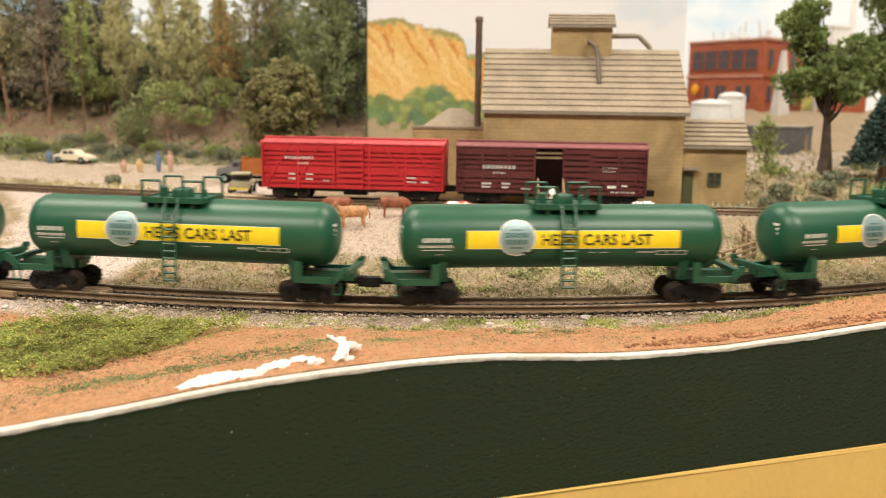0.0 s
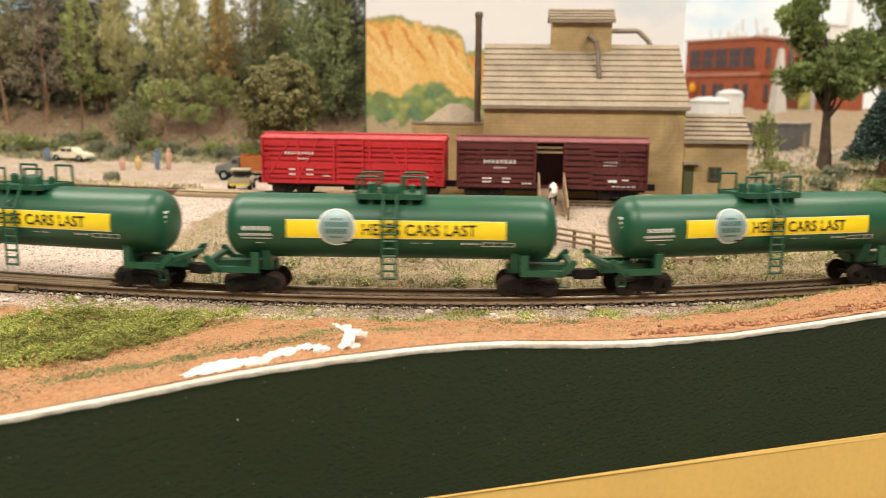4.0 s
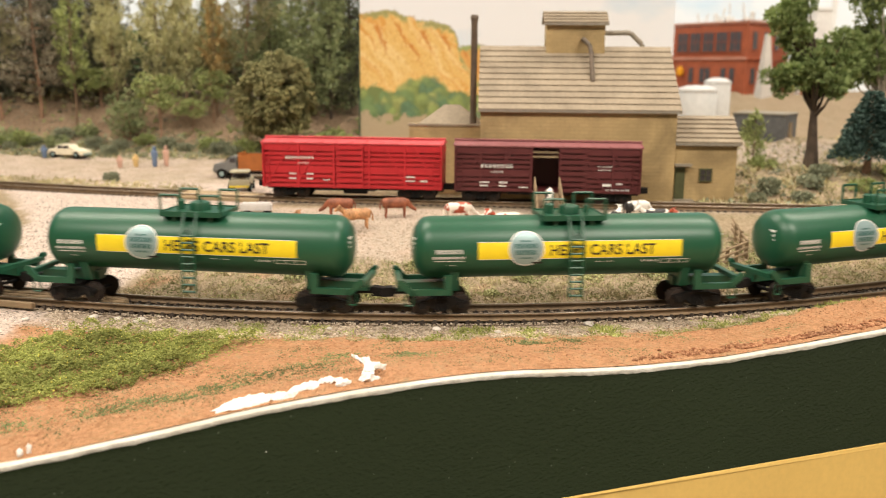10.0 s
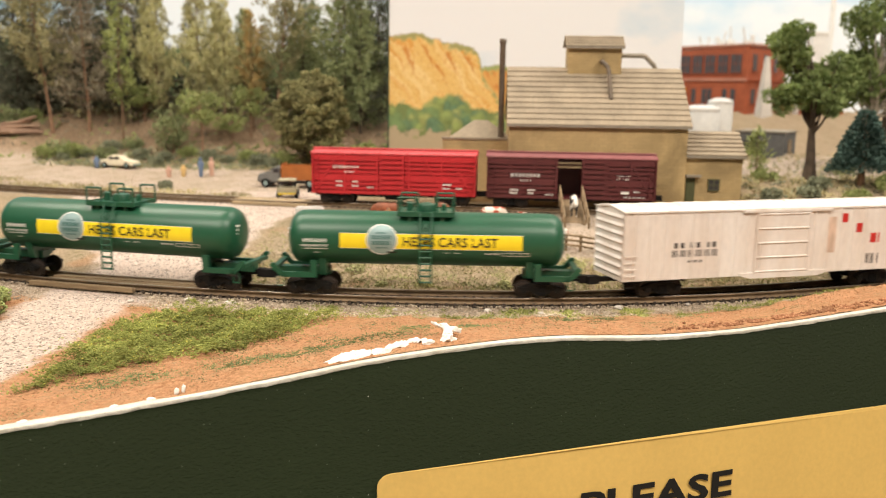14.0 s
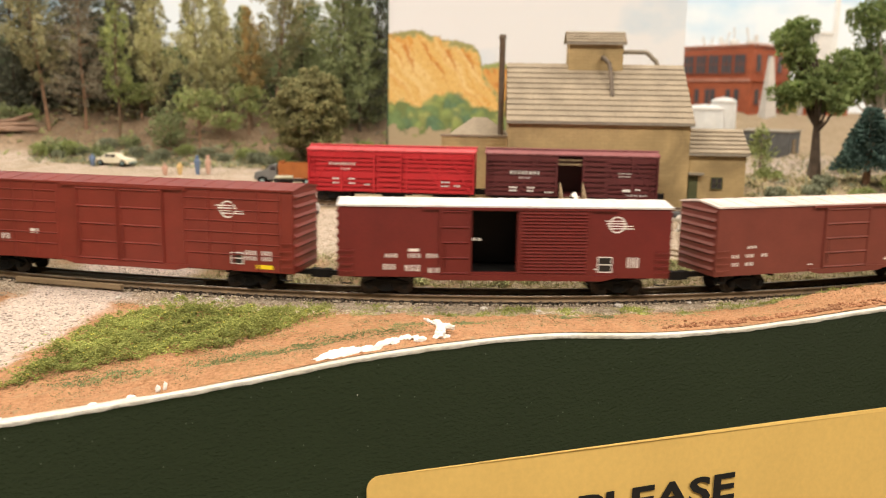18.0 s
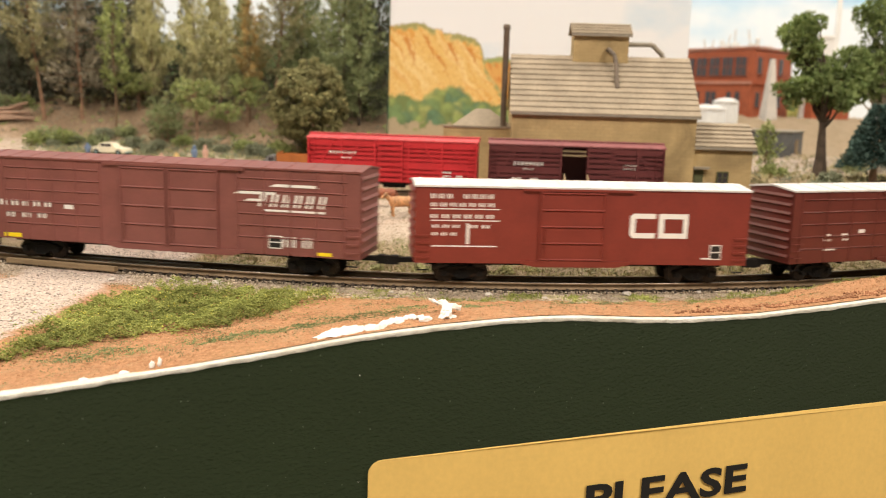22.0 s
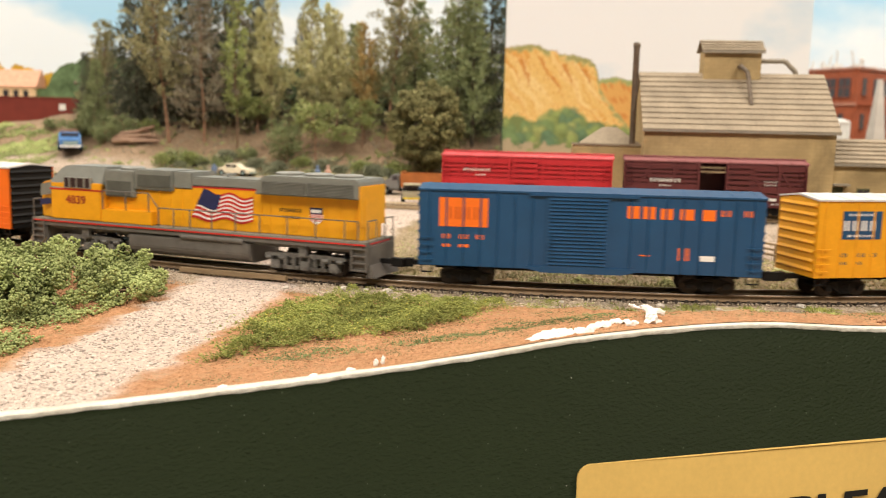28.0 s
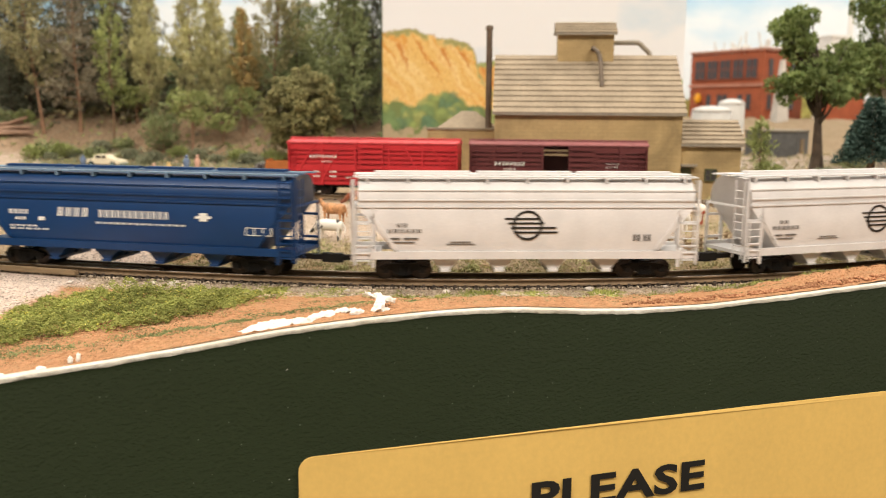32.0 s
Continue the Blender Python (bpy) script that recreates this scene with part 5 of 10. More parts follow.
    stuff("verge_grass", clump_mesh("verge_grass", np.c_[x, y, ground_z(x, y) + 0.3], rng.uniform(0.4, 1.0, len(x)), F_PALE, 90, 0.7, 0.6), "pale green grass on the verge by the far road", "turf")
    # dry grass along the siding and rough ground east of the mill
    def grass(name, x, y, dens, mt, seed, label, long=2.4, wide=0.3):
        k = dens > rng.uniform(0, 1, len(x))
        x, y = x[k], y[k]
        w = rng.normal(size=(len(x), 3)) * (1, 1, 0.4) + (0, 0, 0.6)
        w /= np.linalg.norm(w, axis=1)[:, None]
        stuff(name, leaf_mesh(name, np.c_[x, y, ground_z(x, y) - 0.1], w, long, wide, mt, seed), label, "scrub")
    x, y = area(-330, -110, 395, 480, 26000)
    d = y - np.interp(x, _sx, _sy)
    grass("siding_grass", x, y, smooth(9, 13, d) * smooth(36, 16, d + 9 * bumps(x, y, 26, 53)) * (0.35 + 0.65 * smooth(-0.3, 0.4, bumps(x, y, 14, 54))), F_STRAW, 93, "dry brown grass beside the siding")
    x, y = area(112, 340, 352, 640, 60000)
    rough = smooth(-0.35, 0.45, bumps(x, y, 24, 55)) * (0.2 + 0.8 * smooth(470, 430, y)) * (1 - 0.7 * road_weight(x, y))
    grass("rough_grass", x, y, rough * 0.8, F_STRAW, 94, "rough tan grass on the open ground", 3.0, 0.45)
    grass("green_weeds", x, y, 0.5 * smooth(0.25, 0.7, bumps(x, y, 17, 56)) * (0.3 + 0.7 * smooth(480, 430, y)), F_GREYGREEN, 95, "grey green weeds on the open ground", 2.8, 0.5)
    x, y = area(-262, -92, 488, 545, 26000)
    foot = smooth(-0.35, 0.35, bumps(x, y, 16, 73)) * smooth(488, 506, y) * smooth(545, 522, y)
    grass("slope_weeds", x, y, foot * 0.42, F_GREYGREEN, 99, "grey green weeds along the foot of the slope", 3.0, 0.45)
    grass("slope_grass", x, y, foot * 0.35, F_STRAW, 100, "dry grass along the foot of the slope", 2.8, 0.4)
    # ballast stones
    s = rng.uniform(-200, 190, 52000)
    off = rng.uniform(-24, 13, 52000)
    k = (np.abs(np.abs(off) - 4.85) > 1.2) & ((np.abs(off) > 7.5) | (rng.uniform(0, 1, 52000) < 0.45)) & (off > -20 + 4 * bumps(s, off, 14, 60) - 3.0 * smooth(-20, -60, s) + 5 * smooth(20, 70, s))
    s, off = s[k], off[k]
    x, y = on_line(s)
    x2, y2 = on_line(s + 1)
    n = np.hypot(x2 - x, y2 - y)
    x, y = x - (y2 - y) / n * off, y + (x2 - x) / n * off
    k = (np.abs(off) < 8) | (road_weight(x, y) < 0.3)
    x, y, off = x[k], y[k], off[k]
    stuff("ballast_stones", clump_mesh("ballast_stones", np.c_[x, y, np.where(np.abs(off) < 8, -0.75, ground_z(x, y))], rng.uniform(0.18, 0.42, len(x)), STONES, 85, 0.8, 0.4), "grey and pinkish ballast stones", "ballast")
    # pebbles of the gravel road
    x, y = area(-170, -95, 92, 265, 9000)
    k = (road_weight(x, y) > 0.5) & (np.abs(y - np.interp(x, LINE_X, LINE_Y)) > 11) & (y > fascia_y(x) + 4)
    x, y = x[k], y[k]
    stuff("road_pebbles", clump_mesh("road_pebbles", np.c_[x, y, ground_z(x, y)], rng.uniform(0.15, 0.38, len(x)), PEBBLES, 86, 0.6, 0.4), "pale pinkish road gravel", "gravel")
    # clay crumbs, thickest on the bank
    x, y = area(-170, 190, 88, 250, 70000)
    d = np.interp(x, LINE_X, LINE_Y) - y
    k = (d > 13) & (y > fascia_y(x) + 3.4) & (rng.uniform(0, 1, len(x)) < 0.4 + 0.4 * smooth(40, 90, x)) & (road_weight(x, y) < 0.3)
    x, y = x[k], y[k]
    stuff("clay_crumbs", clump_mesh("clay_crumbs", np.c_[x, y, ground_z(x, y)], rng.uniform(0.1, 0.36, len(x)) * 0.72, CRUMBS, 87, 0.8, 0.5), "crumbling red clay along the bank", "clay")
    # rubble where the clay bank breaks off above the rim
    x = rng.uniform(38, 135, 3600)
    y = fascia_y(x) + 3.0 + rng.uniform(0, 1, len(x)) ** 1.5 * (2.6 + 1.6 * bumps(x, x * 0, 9, 63))
    k = smooth(-0.7, 0.3, bumps(x, y, 9, 58)) * smooth(36, 60, x) > rng.uniform(0, 1, len(x))
    x, y = x[k], y[k]
    stuff("clay_rubble", clump_mesh("clay_rubble", np.c_[x, y, ground_z(x, y) + 0.1], rng.uniform(0.18, 0.5, len(x)), RUBBLE, 96, 0.8, 0.6), "broken dark red clay rubble on the bank", "clay")
    # the bush by the road
    bush = base("roadside_bush", "sprawling green bush of foam and twigs beside the road", "bush")
    bm = bmesh.new()
    pts = []
    for k in range(90):
        cx, cy = rng.uniform(-236, -144), rng.uniform(168, 236)
        rim = np.interp(cy, (168, 190, 205, 225, 238), (-171, -152, -148, -155, -175))
        if cx > rim or cx > -182 and cy > 232:
            continue
        r = min(1.0, (rim - cx) / 14)
        top = (3.0 + 8.0 * r) * rng.uniform(0.65, 1.1) * (0.6 if cy < 182 else 1)
        g = float(ground_z(cx, cy))
        if k % 2:
            limb(bm, [Vector((cx - 7, cy + 4, g)), Vector((cx - 2, cy + 1, g + top * 0.8)), Vector((cx + rng.uniform(-4, 6), cy - rng.uniform(0, 6), g + top + 1))], 0.5, 0.15, 5)
        for _ in range(7):
            o = np.array([cx, cy, g + top * 0.75]) + rng.normal(0, 1, 3) * (3.6, 3.6, 2.0)
            d = rng.normal(size=(80, 3))
            d /= np.linalg.norm(d, axis=1)[:, None]
            pts.append(o + d * (2.3 * rng.uniform(0.5, 1, 80) ** 0.5)[:, None])
    part("twigs", bm, BARK, bush)
    p = np.concatenate(pts)
    p[:, 2] = np.maximum(p[:, 2], ground_z(p[:, 0], p[:, 1]) + 0.2)
    ob = new("foliage", clump_mesh("foliage", p, rng.uniform(0.3, 0.62, len(p)), F_PALE, 88, 0.85, 0.7))
    ob.parent = bush
    # low turf before it
    x, y = area(-240, -146, 128, 200, 22000)
    k = (x < np.interp(y, (128, 145, 175, 200), (-158, -154, -152, -150))) & (y > fascia_y(x) + 6) & (smooth(-0.6, 0.3, bumps(x, y, 20, 51)) > rng.uniform(0, 1, len(x)))
    x, y = x[k], y[k]
    stuff("verge_turf", clump_mesh("verge_turf", np.c_[x, y, ground_z(x, y) + rng.uniform(0, 1.6, len(x))], rng.uniform(0.25, 0.55, len(x)), F_PALE, 89, 0.8, 0.6), "green turf on the verge before the bush", "turf")


build_groundcover()


# ---- crossing planks, loose stones, plaster ----
def build_details():
    cr = base("grade_crossing", "weathered timber planks laid along the rails at the road", "crossing", kind="structure")
    for k, (off, s0, s1) in enumerate(((-7.6, -152, -113), (-2.6, -150, -92), (-0.6, -150, -90), (1.4, -149, -90), (3.2, -149, -92), (7.4, -148, -86))):
        mid = (s0 + s1) / 2
        (x, ang), y = on_pose(on_line, mid)
        a = radians(ang)
        ob = boxpart("plank", (-(s1 - s0) / 2, (s1 - s0) / 2, -0.85, 0.85, -1.2, 0.35 - 0.1 * (k % 3)), PLANK, cr, bevel=0.15)
        ob.matrix_basis = mm(x - math.sin(a) * off, y + math.cos(a) * off, 0.9 if abs(off) < 5 else 0.7, 0, 0, ang + (k % 3 - 1) * 0.4)
    sd = base("siding_crossing", "pale timber planks where the road crosses the siding", "crossing", kind="structure")
    for k, off in enumerate((-8.6, -2.6, 0.0, 2.6, 8.6)):
        x = -93 - 2 * (k % 2)
        s_ = np.interp(x, _sx, SIDE_S)
        (px, ang), py = on_pose(on_siding, s_)
        a = radians(ang)
        ob = boxpart("plank", (-19, 19 - 2 * (k % 3), -1.1, 1.1, -1.2, 0.3), PLANK_PALE, sd, bevel=0.15)
        ob.matrix_basis = mm(px - math.sin(a) * off, py + math.cos(a) * off, 11.2 if abs(off) < 4 else 10.8, 0, 0, ang + (k % 3 - 1) * 0.4)
    rng = np.random.RandomState(4)
    for k, (x, y, r) in enumerate(((39, 218.3, 1.5), (-81, 219.8, 1.7), (-2, 213.6, 1.2), (-112, 221, 1.1), (-88, 222.5, 1.0), (-95, 224, 1.3), (62, 224, 1.0), (-30, 214, 0.8), (14, 212, 0.8), (100, 232, 0.8))):
        bm = bmesh.new()
        bmesh.ops.create_icosphere(bm, subdivisions=2, radius=r)
        for v in bm.verts:
            v.co *= 1 + 0.35 * noise.noise(v.co * 0.9 + Vector((k * 7, 0, 0)))
            v.co.z *= 0.55
        st = part("stone", bm, STONE, None, at=mm(x, y, float(ground_z(x, y)) + r * 0.25, 0, 0, k * 50))
        tagged(st, "small pale stone lying beside the rails", "stone", "loose stones")
    # torn plaster on the fascia's rim
    def lump(name, label, at, size, seed, rough=0.55, parent=None):
        bm = bmesh.new()
        bmesh.ops.create_icosphere(bm, subdivisions=4, radius=1.0)
        for v in bm.verts:
            d = v.co.normalized()
            q = Vector((d.x * size[0], d.y * size[1], d.z * size[2]))
            k = 1 + rough * noise.noise(q * 0.55 + Vector((seed * 3.1, 0, 0))) + rough * 0.9 * noise.noise(q * 1.5 + Vector((0, seed * 5.7, 0))) + rough * 0.5 * noise.noise(q * 3.6)
            v.co = q * max(0.25, k)
        f = part(name, bm, PLASTER, parent, smooth=False, at=at)
        return tagged(f, label, "plaster", "plaster flakes") if parent is None else f

    def flake(x, inn, wide, deep, seed):
        """A torn sheet of plaster, thin and ragged, lying on the clay."""
        bm = bmesh.new()
        n, m = 34, 12
        rng = np.random.RandomState(seed)
        top = []
        c = (x, float(fascia_y(x)) + inn)
        edge = [1 + 0.22 * noise.noise(Vector((math.cos(6.283 * a / n) * 1.7, math.sin(6.283 * a / n) * 1.7, seed * 3.3))) + 0.30 * noise.noise(Vector((math.cos(6.283 * a / n) * 4.5, math.sin(6.283 * a / n) * 4.5, seed * 1.7))) + rng.uniform(-0.07, 0.07) for a in range(n)]
        for r in range(m + 1):
            ring = []
            for a in range(n):
                f = r / m * edge[a]
                px, py = c[0] + f * wide * math.cos(6.283 * a / n), c[1] + f * deep * math.sin(6.283 * a / n) + 0.335 * f * wide * math.cos(6.283 * a / n)
                q = Vector((px * 0.9, py * 0.9, seed))
                z = float(ground_z(px, py)) + 0.7 * (1 - (r / m) ** 6) + 0.55 * noise.noise(q) + 0.4 * noise.noise(q * 2.3)
                ring.append(bm.verts.new((px, py, max(z, float(ground_z(px, py)) - 0.15))))
            top.append(ring)
        for r in range(m):
            for a in range(n):
                b = (a + 1) % n
                bm.faces.new((top[r][a], top[r + 1][a], top[r + 1][b], top[r][b]))
        tagged(part("plaster_flake", bm, PLASTER), "torn flat white plaster flake on the clay by the rim", "plaster", "plaster flakes")
    for k, (x, inn, wide, deep) in enumerate(((-37.5, 3.6, 5.2, 2.0), (-30.6, 3.2, 2.4, 1.3), (-26.8, 5.4, 2.5, 1.5), (-23.6, 6.6, 1.6, 0.9), (-21.6, 5.6, 1.2, 0.7))):
        flake(x, inn, wide, deep, 20 + k)
    for k, (x, al, dep, up, inn, ta) in enumerate(((-72.5, 0.5, 0.4, 1.0, 4.0, 0.8), (-71.2, 0.4, 0.35, 1.3, 4.2, 1.0), (-77, 1.0, 0.5, 0.4, 3.6, 0.2), (-84, 0.8, 0.5, 0.3, 3.4, 0.1), (-100, 0.9, 0.5, 0.3, 3.4, 0.0), (-20.2, 1.3, 0.8, 0.9, 5.0, 0.6))):
        lump("plaster_crumb", "small torn lump of white plaster by the fascia rim", mm(x, float(fascia_y(x)) + inn - 1.2, float(edge_z(x)) + ta, 8, 0, 18), (al, dep, up), 40 + k, 0.4)
    # the curl: a stout ragged stump with an arm to each side
    sc = base("plaster_curl", "curled strip of torn white plaster standing on the rim", "plaster")
    for pts, r0, r1 in ((((-15.6, 151.6, 7.4), (-15.7, 153.0, 8.8), (-15.4, 155.0, 9.8)), 1.35, 1.0), (((-15.5, 154.6, 9.7), (-14.0, 154.8, 9.9), (-12.4, 155.2, 9.2)), 0.85, 0.5),
                        (((-15.8, 155.2, 9.8), (-16.6, 157.2, 9.9), (-17.6, 158.4, 9.3), (-18.6, 159.4, 9.6), (-19.3, 160.6, 9.9)), 0.6, 0.25), (((-16.6, 157.2, 9.9), (-15.8, 157.6, 10.3)), 0.4, 0.2), (((-15.4, 152.0, 7.8), (-13.8, 152.6, 7.7)), 1.0, 0.5), (((-16.4, 152.0, 8.0), (-17.4, 152.6, 7.9)), 0.7, 0.3)):
        bm = bmesh.new()
        limb(bm, [Vector(p) for p in pts], r0, r1, 10)
        bmesh.ops.subdivide_edges(bm, edges=bm.edges[:], cuts=2, use_grid_fill=True)
        for v in bm.verts:
            v.co += Vector((noise.noise(v.co * 0.8), noise.noise(v.co * 0.8 + Vector((9, 0, 0))), noise.noise(v.co * 0.8 + Vector((0, 9, 0))))) * 0.5 + Vector((noise.noise(v.co * 2.2), 0, noise.noise(v.co * 2.2 + Vector((5, 0, 0))))) * 0.3
        part("strip", bm, PLASTER, sc)


build_details()


# ---- the room round the layout ----
WALL_PAINT = material("room_wall_paint", (0.42, 0.38, 0.32), 0.8, var=0.04, scale=4, fine=60)
CEIL_PAINT = material("ceiling_tile_paint", (0.62, 0.60, 0.55), 0.85, var=0.04, scale=4, fine=80)
FLOOR_PAINT = material("room_carpet", (0.16, 0.14, 0.12), 0.95, var=0.2, scale=20, fine=400)
for nm, d, mt in (("wall_south", (-4700, 4700, -2100, -2000, -800, 1300), WALL_PAINT), ("wall_north", (-4700, 4700, 1300, 1400, -800, 1300), WALL_PAINT),
                  ("wall_west", (-4800, -4700, -2100, 1400, -800, 1300), WALL_PAINT), ("wall_east", (4700, 4800, -2100, 1400, -800, 1300), WALL_PAINT),
                  ("ceiling", (-4700, 4700, -2000, 1300, 1300, 1400), CEIL_PAINT), ("floor", (-4700, 4700, -2000, 1300, -900, -800), FLOOR_PAINT)):
    tagged(boxpart(nm, d, mt), "plain " + nm.split("_")[0] + " of the room", nm.split("_")[0], kind="structure")


# ---- the train: cars in their own space, x along the car, the near side at -y, z from the rail top ----
COUPLING = (1603.7, 1489.3, 1376.0, 1263.2, 1152.8, 1042.3, 932.3, 823.5, 714.6, 602.8, 490.1, 375.9, 260.4, 146.1, 29.9, -85.7, -201.7, -317.2,
            -430.7, -540.7, -650.5, -761.0, -874.6, -986.6, -1100.3, -1213.1, -1326.0, -1434.2, -1542.2, -1647.8, -1754.8, -1861.7, -1969.6)
TANK_PITCH = 101.3
TRAIN = []      # (car, its middle behind the last tank car's rear coupling, half the bogies' distance)


def car_pose(s, half):
    """The pose of a car whose middle is s along the line, carried on two bogies half from it."""
    (xa, xb), (ya, yb) = on_line(np.array([s - half, s + half]))
    return mm((xa + xb) / 2, (ya + yb) / 2, RAIL_Z, 0, 0, math.degrees(math.atan2(yb - ya, xb - xa)))


def wheel_mesh():
    bm = bmesh.new()
    lathe(bm, [(0.9, -0.55), (2.3, -0.5), (2.6, -0.4), (2.6, 0.5), (3.05, 0.55), (3.05, 0.75), (0.9, 0.8)], n=18, axis="y")
    return mesh_of("wheel", bm, WHEEL, smooth=True)


def frame_mesh():
    bm = bmesh.new()
    for y in (-6.6, 5.5):
        extrude_poly(bm, [(-7.0, 3.7), (-6.8, 2.9), (-3.4, 2.7), (-1.9, 1.5), (1.9, 1.5), (3.4, 2.7), (6.8, 2.9), (7.0, 3.7), (3.2, 4.7), (-3.2, 4.7)], y, y + 1.1)
        for x in (-5.2, 5.2):
            bx(bm, x - 0.9, x + 0.9, y - 0.4 if y < 0 else y + 1.0, y + 0.2 if y < 0 else y + 1.5, 2.0, 3.7)
        for x in (-1.1, 0, 1.1):
            rod(bm, (x, y - 0.2 if y < 0 else y + 1.3, 1.2), (x, y - 0.2 if y < 0 else y + 1.3, 3.9), 0.42)
    bx(bm, -1.6, 1.6, -6, 6, 2.2, 5.2)
    for x in (-5.2, 5.2):
        rod(bm, (x, -6, 2.6), (x, 6, 2.6), 0.55)
    return mesh_of("bogie", bm, BLACK, bevel=0.0)


WHEEL_MESH, BOGIE_MESH = wheel_mesh(), frame_mesh()


def bogies(car, half):
    for x in (-half, half):
        b = new("bogie", BOGIE_MESH)
        b.parent, b.matrix_basis = car, mm(x, 0, 0)
        for dx in (-5.2, 5.2):
            for y in (-4.75, 4.75):
                w = new("wheel", WHEEL_MESH)
                w.parent, w.matrix_basis = b, mm(dx, y, 2.6, 0, 0, 180 if y > 0 else 0)


def couplers(car, end, reach, mat=BLACK):
    for s in (-1, 1):
        bm = bmesh.new()
        bx(bm, *sorted((s * (end - 6), s * (reach - 2.6))), -0.9, 0.9, 4.7, 6.1)
        extrude_poly(bm, [(s * (reach - 3.0), -1.3), (s * (reach + 0.9), -1.5), (s * (reach + 1.0), 0.3), (s * (reach - 0.8), 0.4), (s * (reach - 0.6), 1.3), (s * (reach - 3.0), 1.3)], 4.1, 6.6, axis="z")
        part("coupler", bm, mat, car)


def rung_ladder(bm, x0, x1, y, z0, z1, n, out=0.7, r=0.16, rails=True):
    """Ladder or grab irons standing out from a side."""
    s = -1 if y < 0 else 1
    for k in range(n):
        z = z0 + (z1 - z0) * (k + 0.5) / n
        rod(bm, (x0, y + s * out, z), (x1, y + s * out, z), r, 5)
        for x in (x0, x1):
            rod(bm, (x, y, z), (x, y + s * out, z), r, 4)
    if rails:
        for x in (x0, x1):
            rod(bm, (x, y + s * out, z0), (x, y + s * out, z1), r * 1.1, 5)


def bar_rows(bm, y, items):
    """Painted bars (x0, x1, z0, z1), or (x0, x1, z0, z1, count, slant) for a row of that many."""
    for it in items:
        x0, x1, z0, z1 = it[:4]
        n = it[4] if len(it) > 4 else 1
        sl = it[5] if len(it) > 5 else 0.0
        w = (x1 - x0) / n
        d = sl * (z1 - z0)
        if n == 1:
            extrude_poly(bm, [(x0, z0), (x1, z0), (x1 + d, z1), (x0 + d, z1)], y - 0.09, y + 0.1)
            continue
        for k in range(n):
            a = x0 + k * w
            for p, q in ((0.0, 0.2), (0.4, 0.6)):
                extrude_poly(bm, [(a + p * w, z0), (a + q * w, z0), (a + q * w + d, z1), (a + p * w + d, z1)], y - 0.09, y + 0.1)


def ring_plate(bm, x, z, y, r0, r1, n=28):
    a = [(math.cos(6.28318 * i / n), math.sin(6.28318 * i / n)) for i in range(n)]
    for i in range(n):
        (c, s), (d, t) = a[i], a[(i + 1) % n]
        if r0 > 0:
            extrude_poly(bm, [(x + r0 * c, z + r0 * s), (x + r1 * c, z + r1 * s), (x + r1 * d, z + r1 * t), (x + r0 * d, z + r0 * t)], y - 0.08, y + 0.1)
        else:
            extrude_poly(bm, [(x, z), (x + r1 * c, z + r1 * s), (x + r1 * d, z + r1 * t)], y - 0.08, y + 0.1)


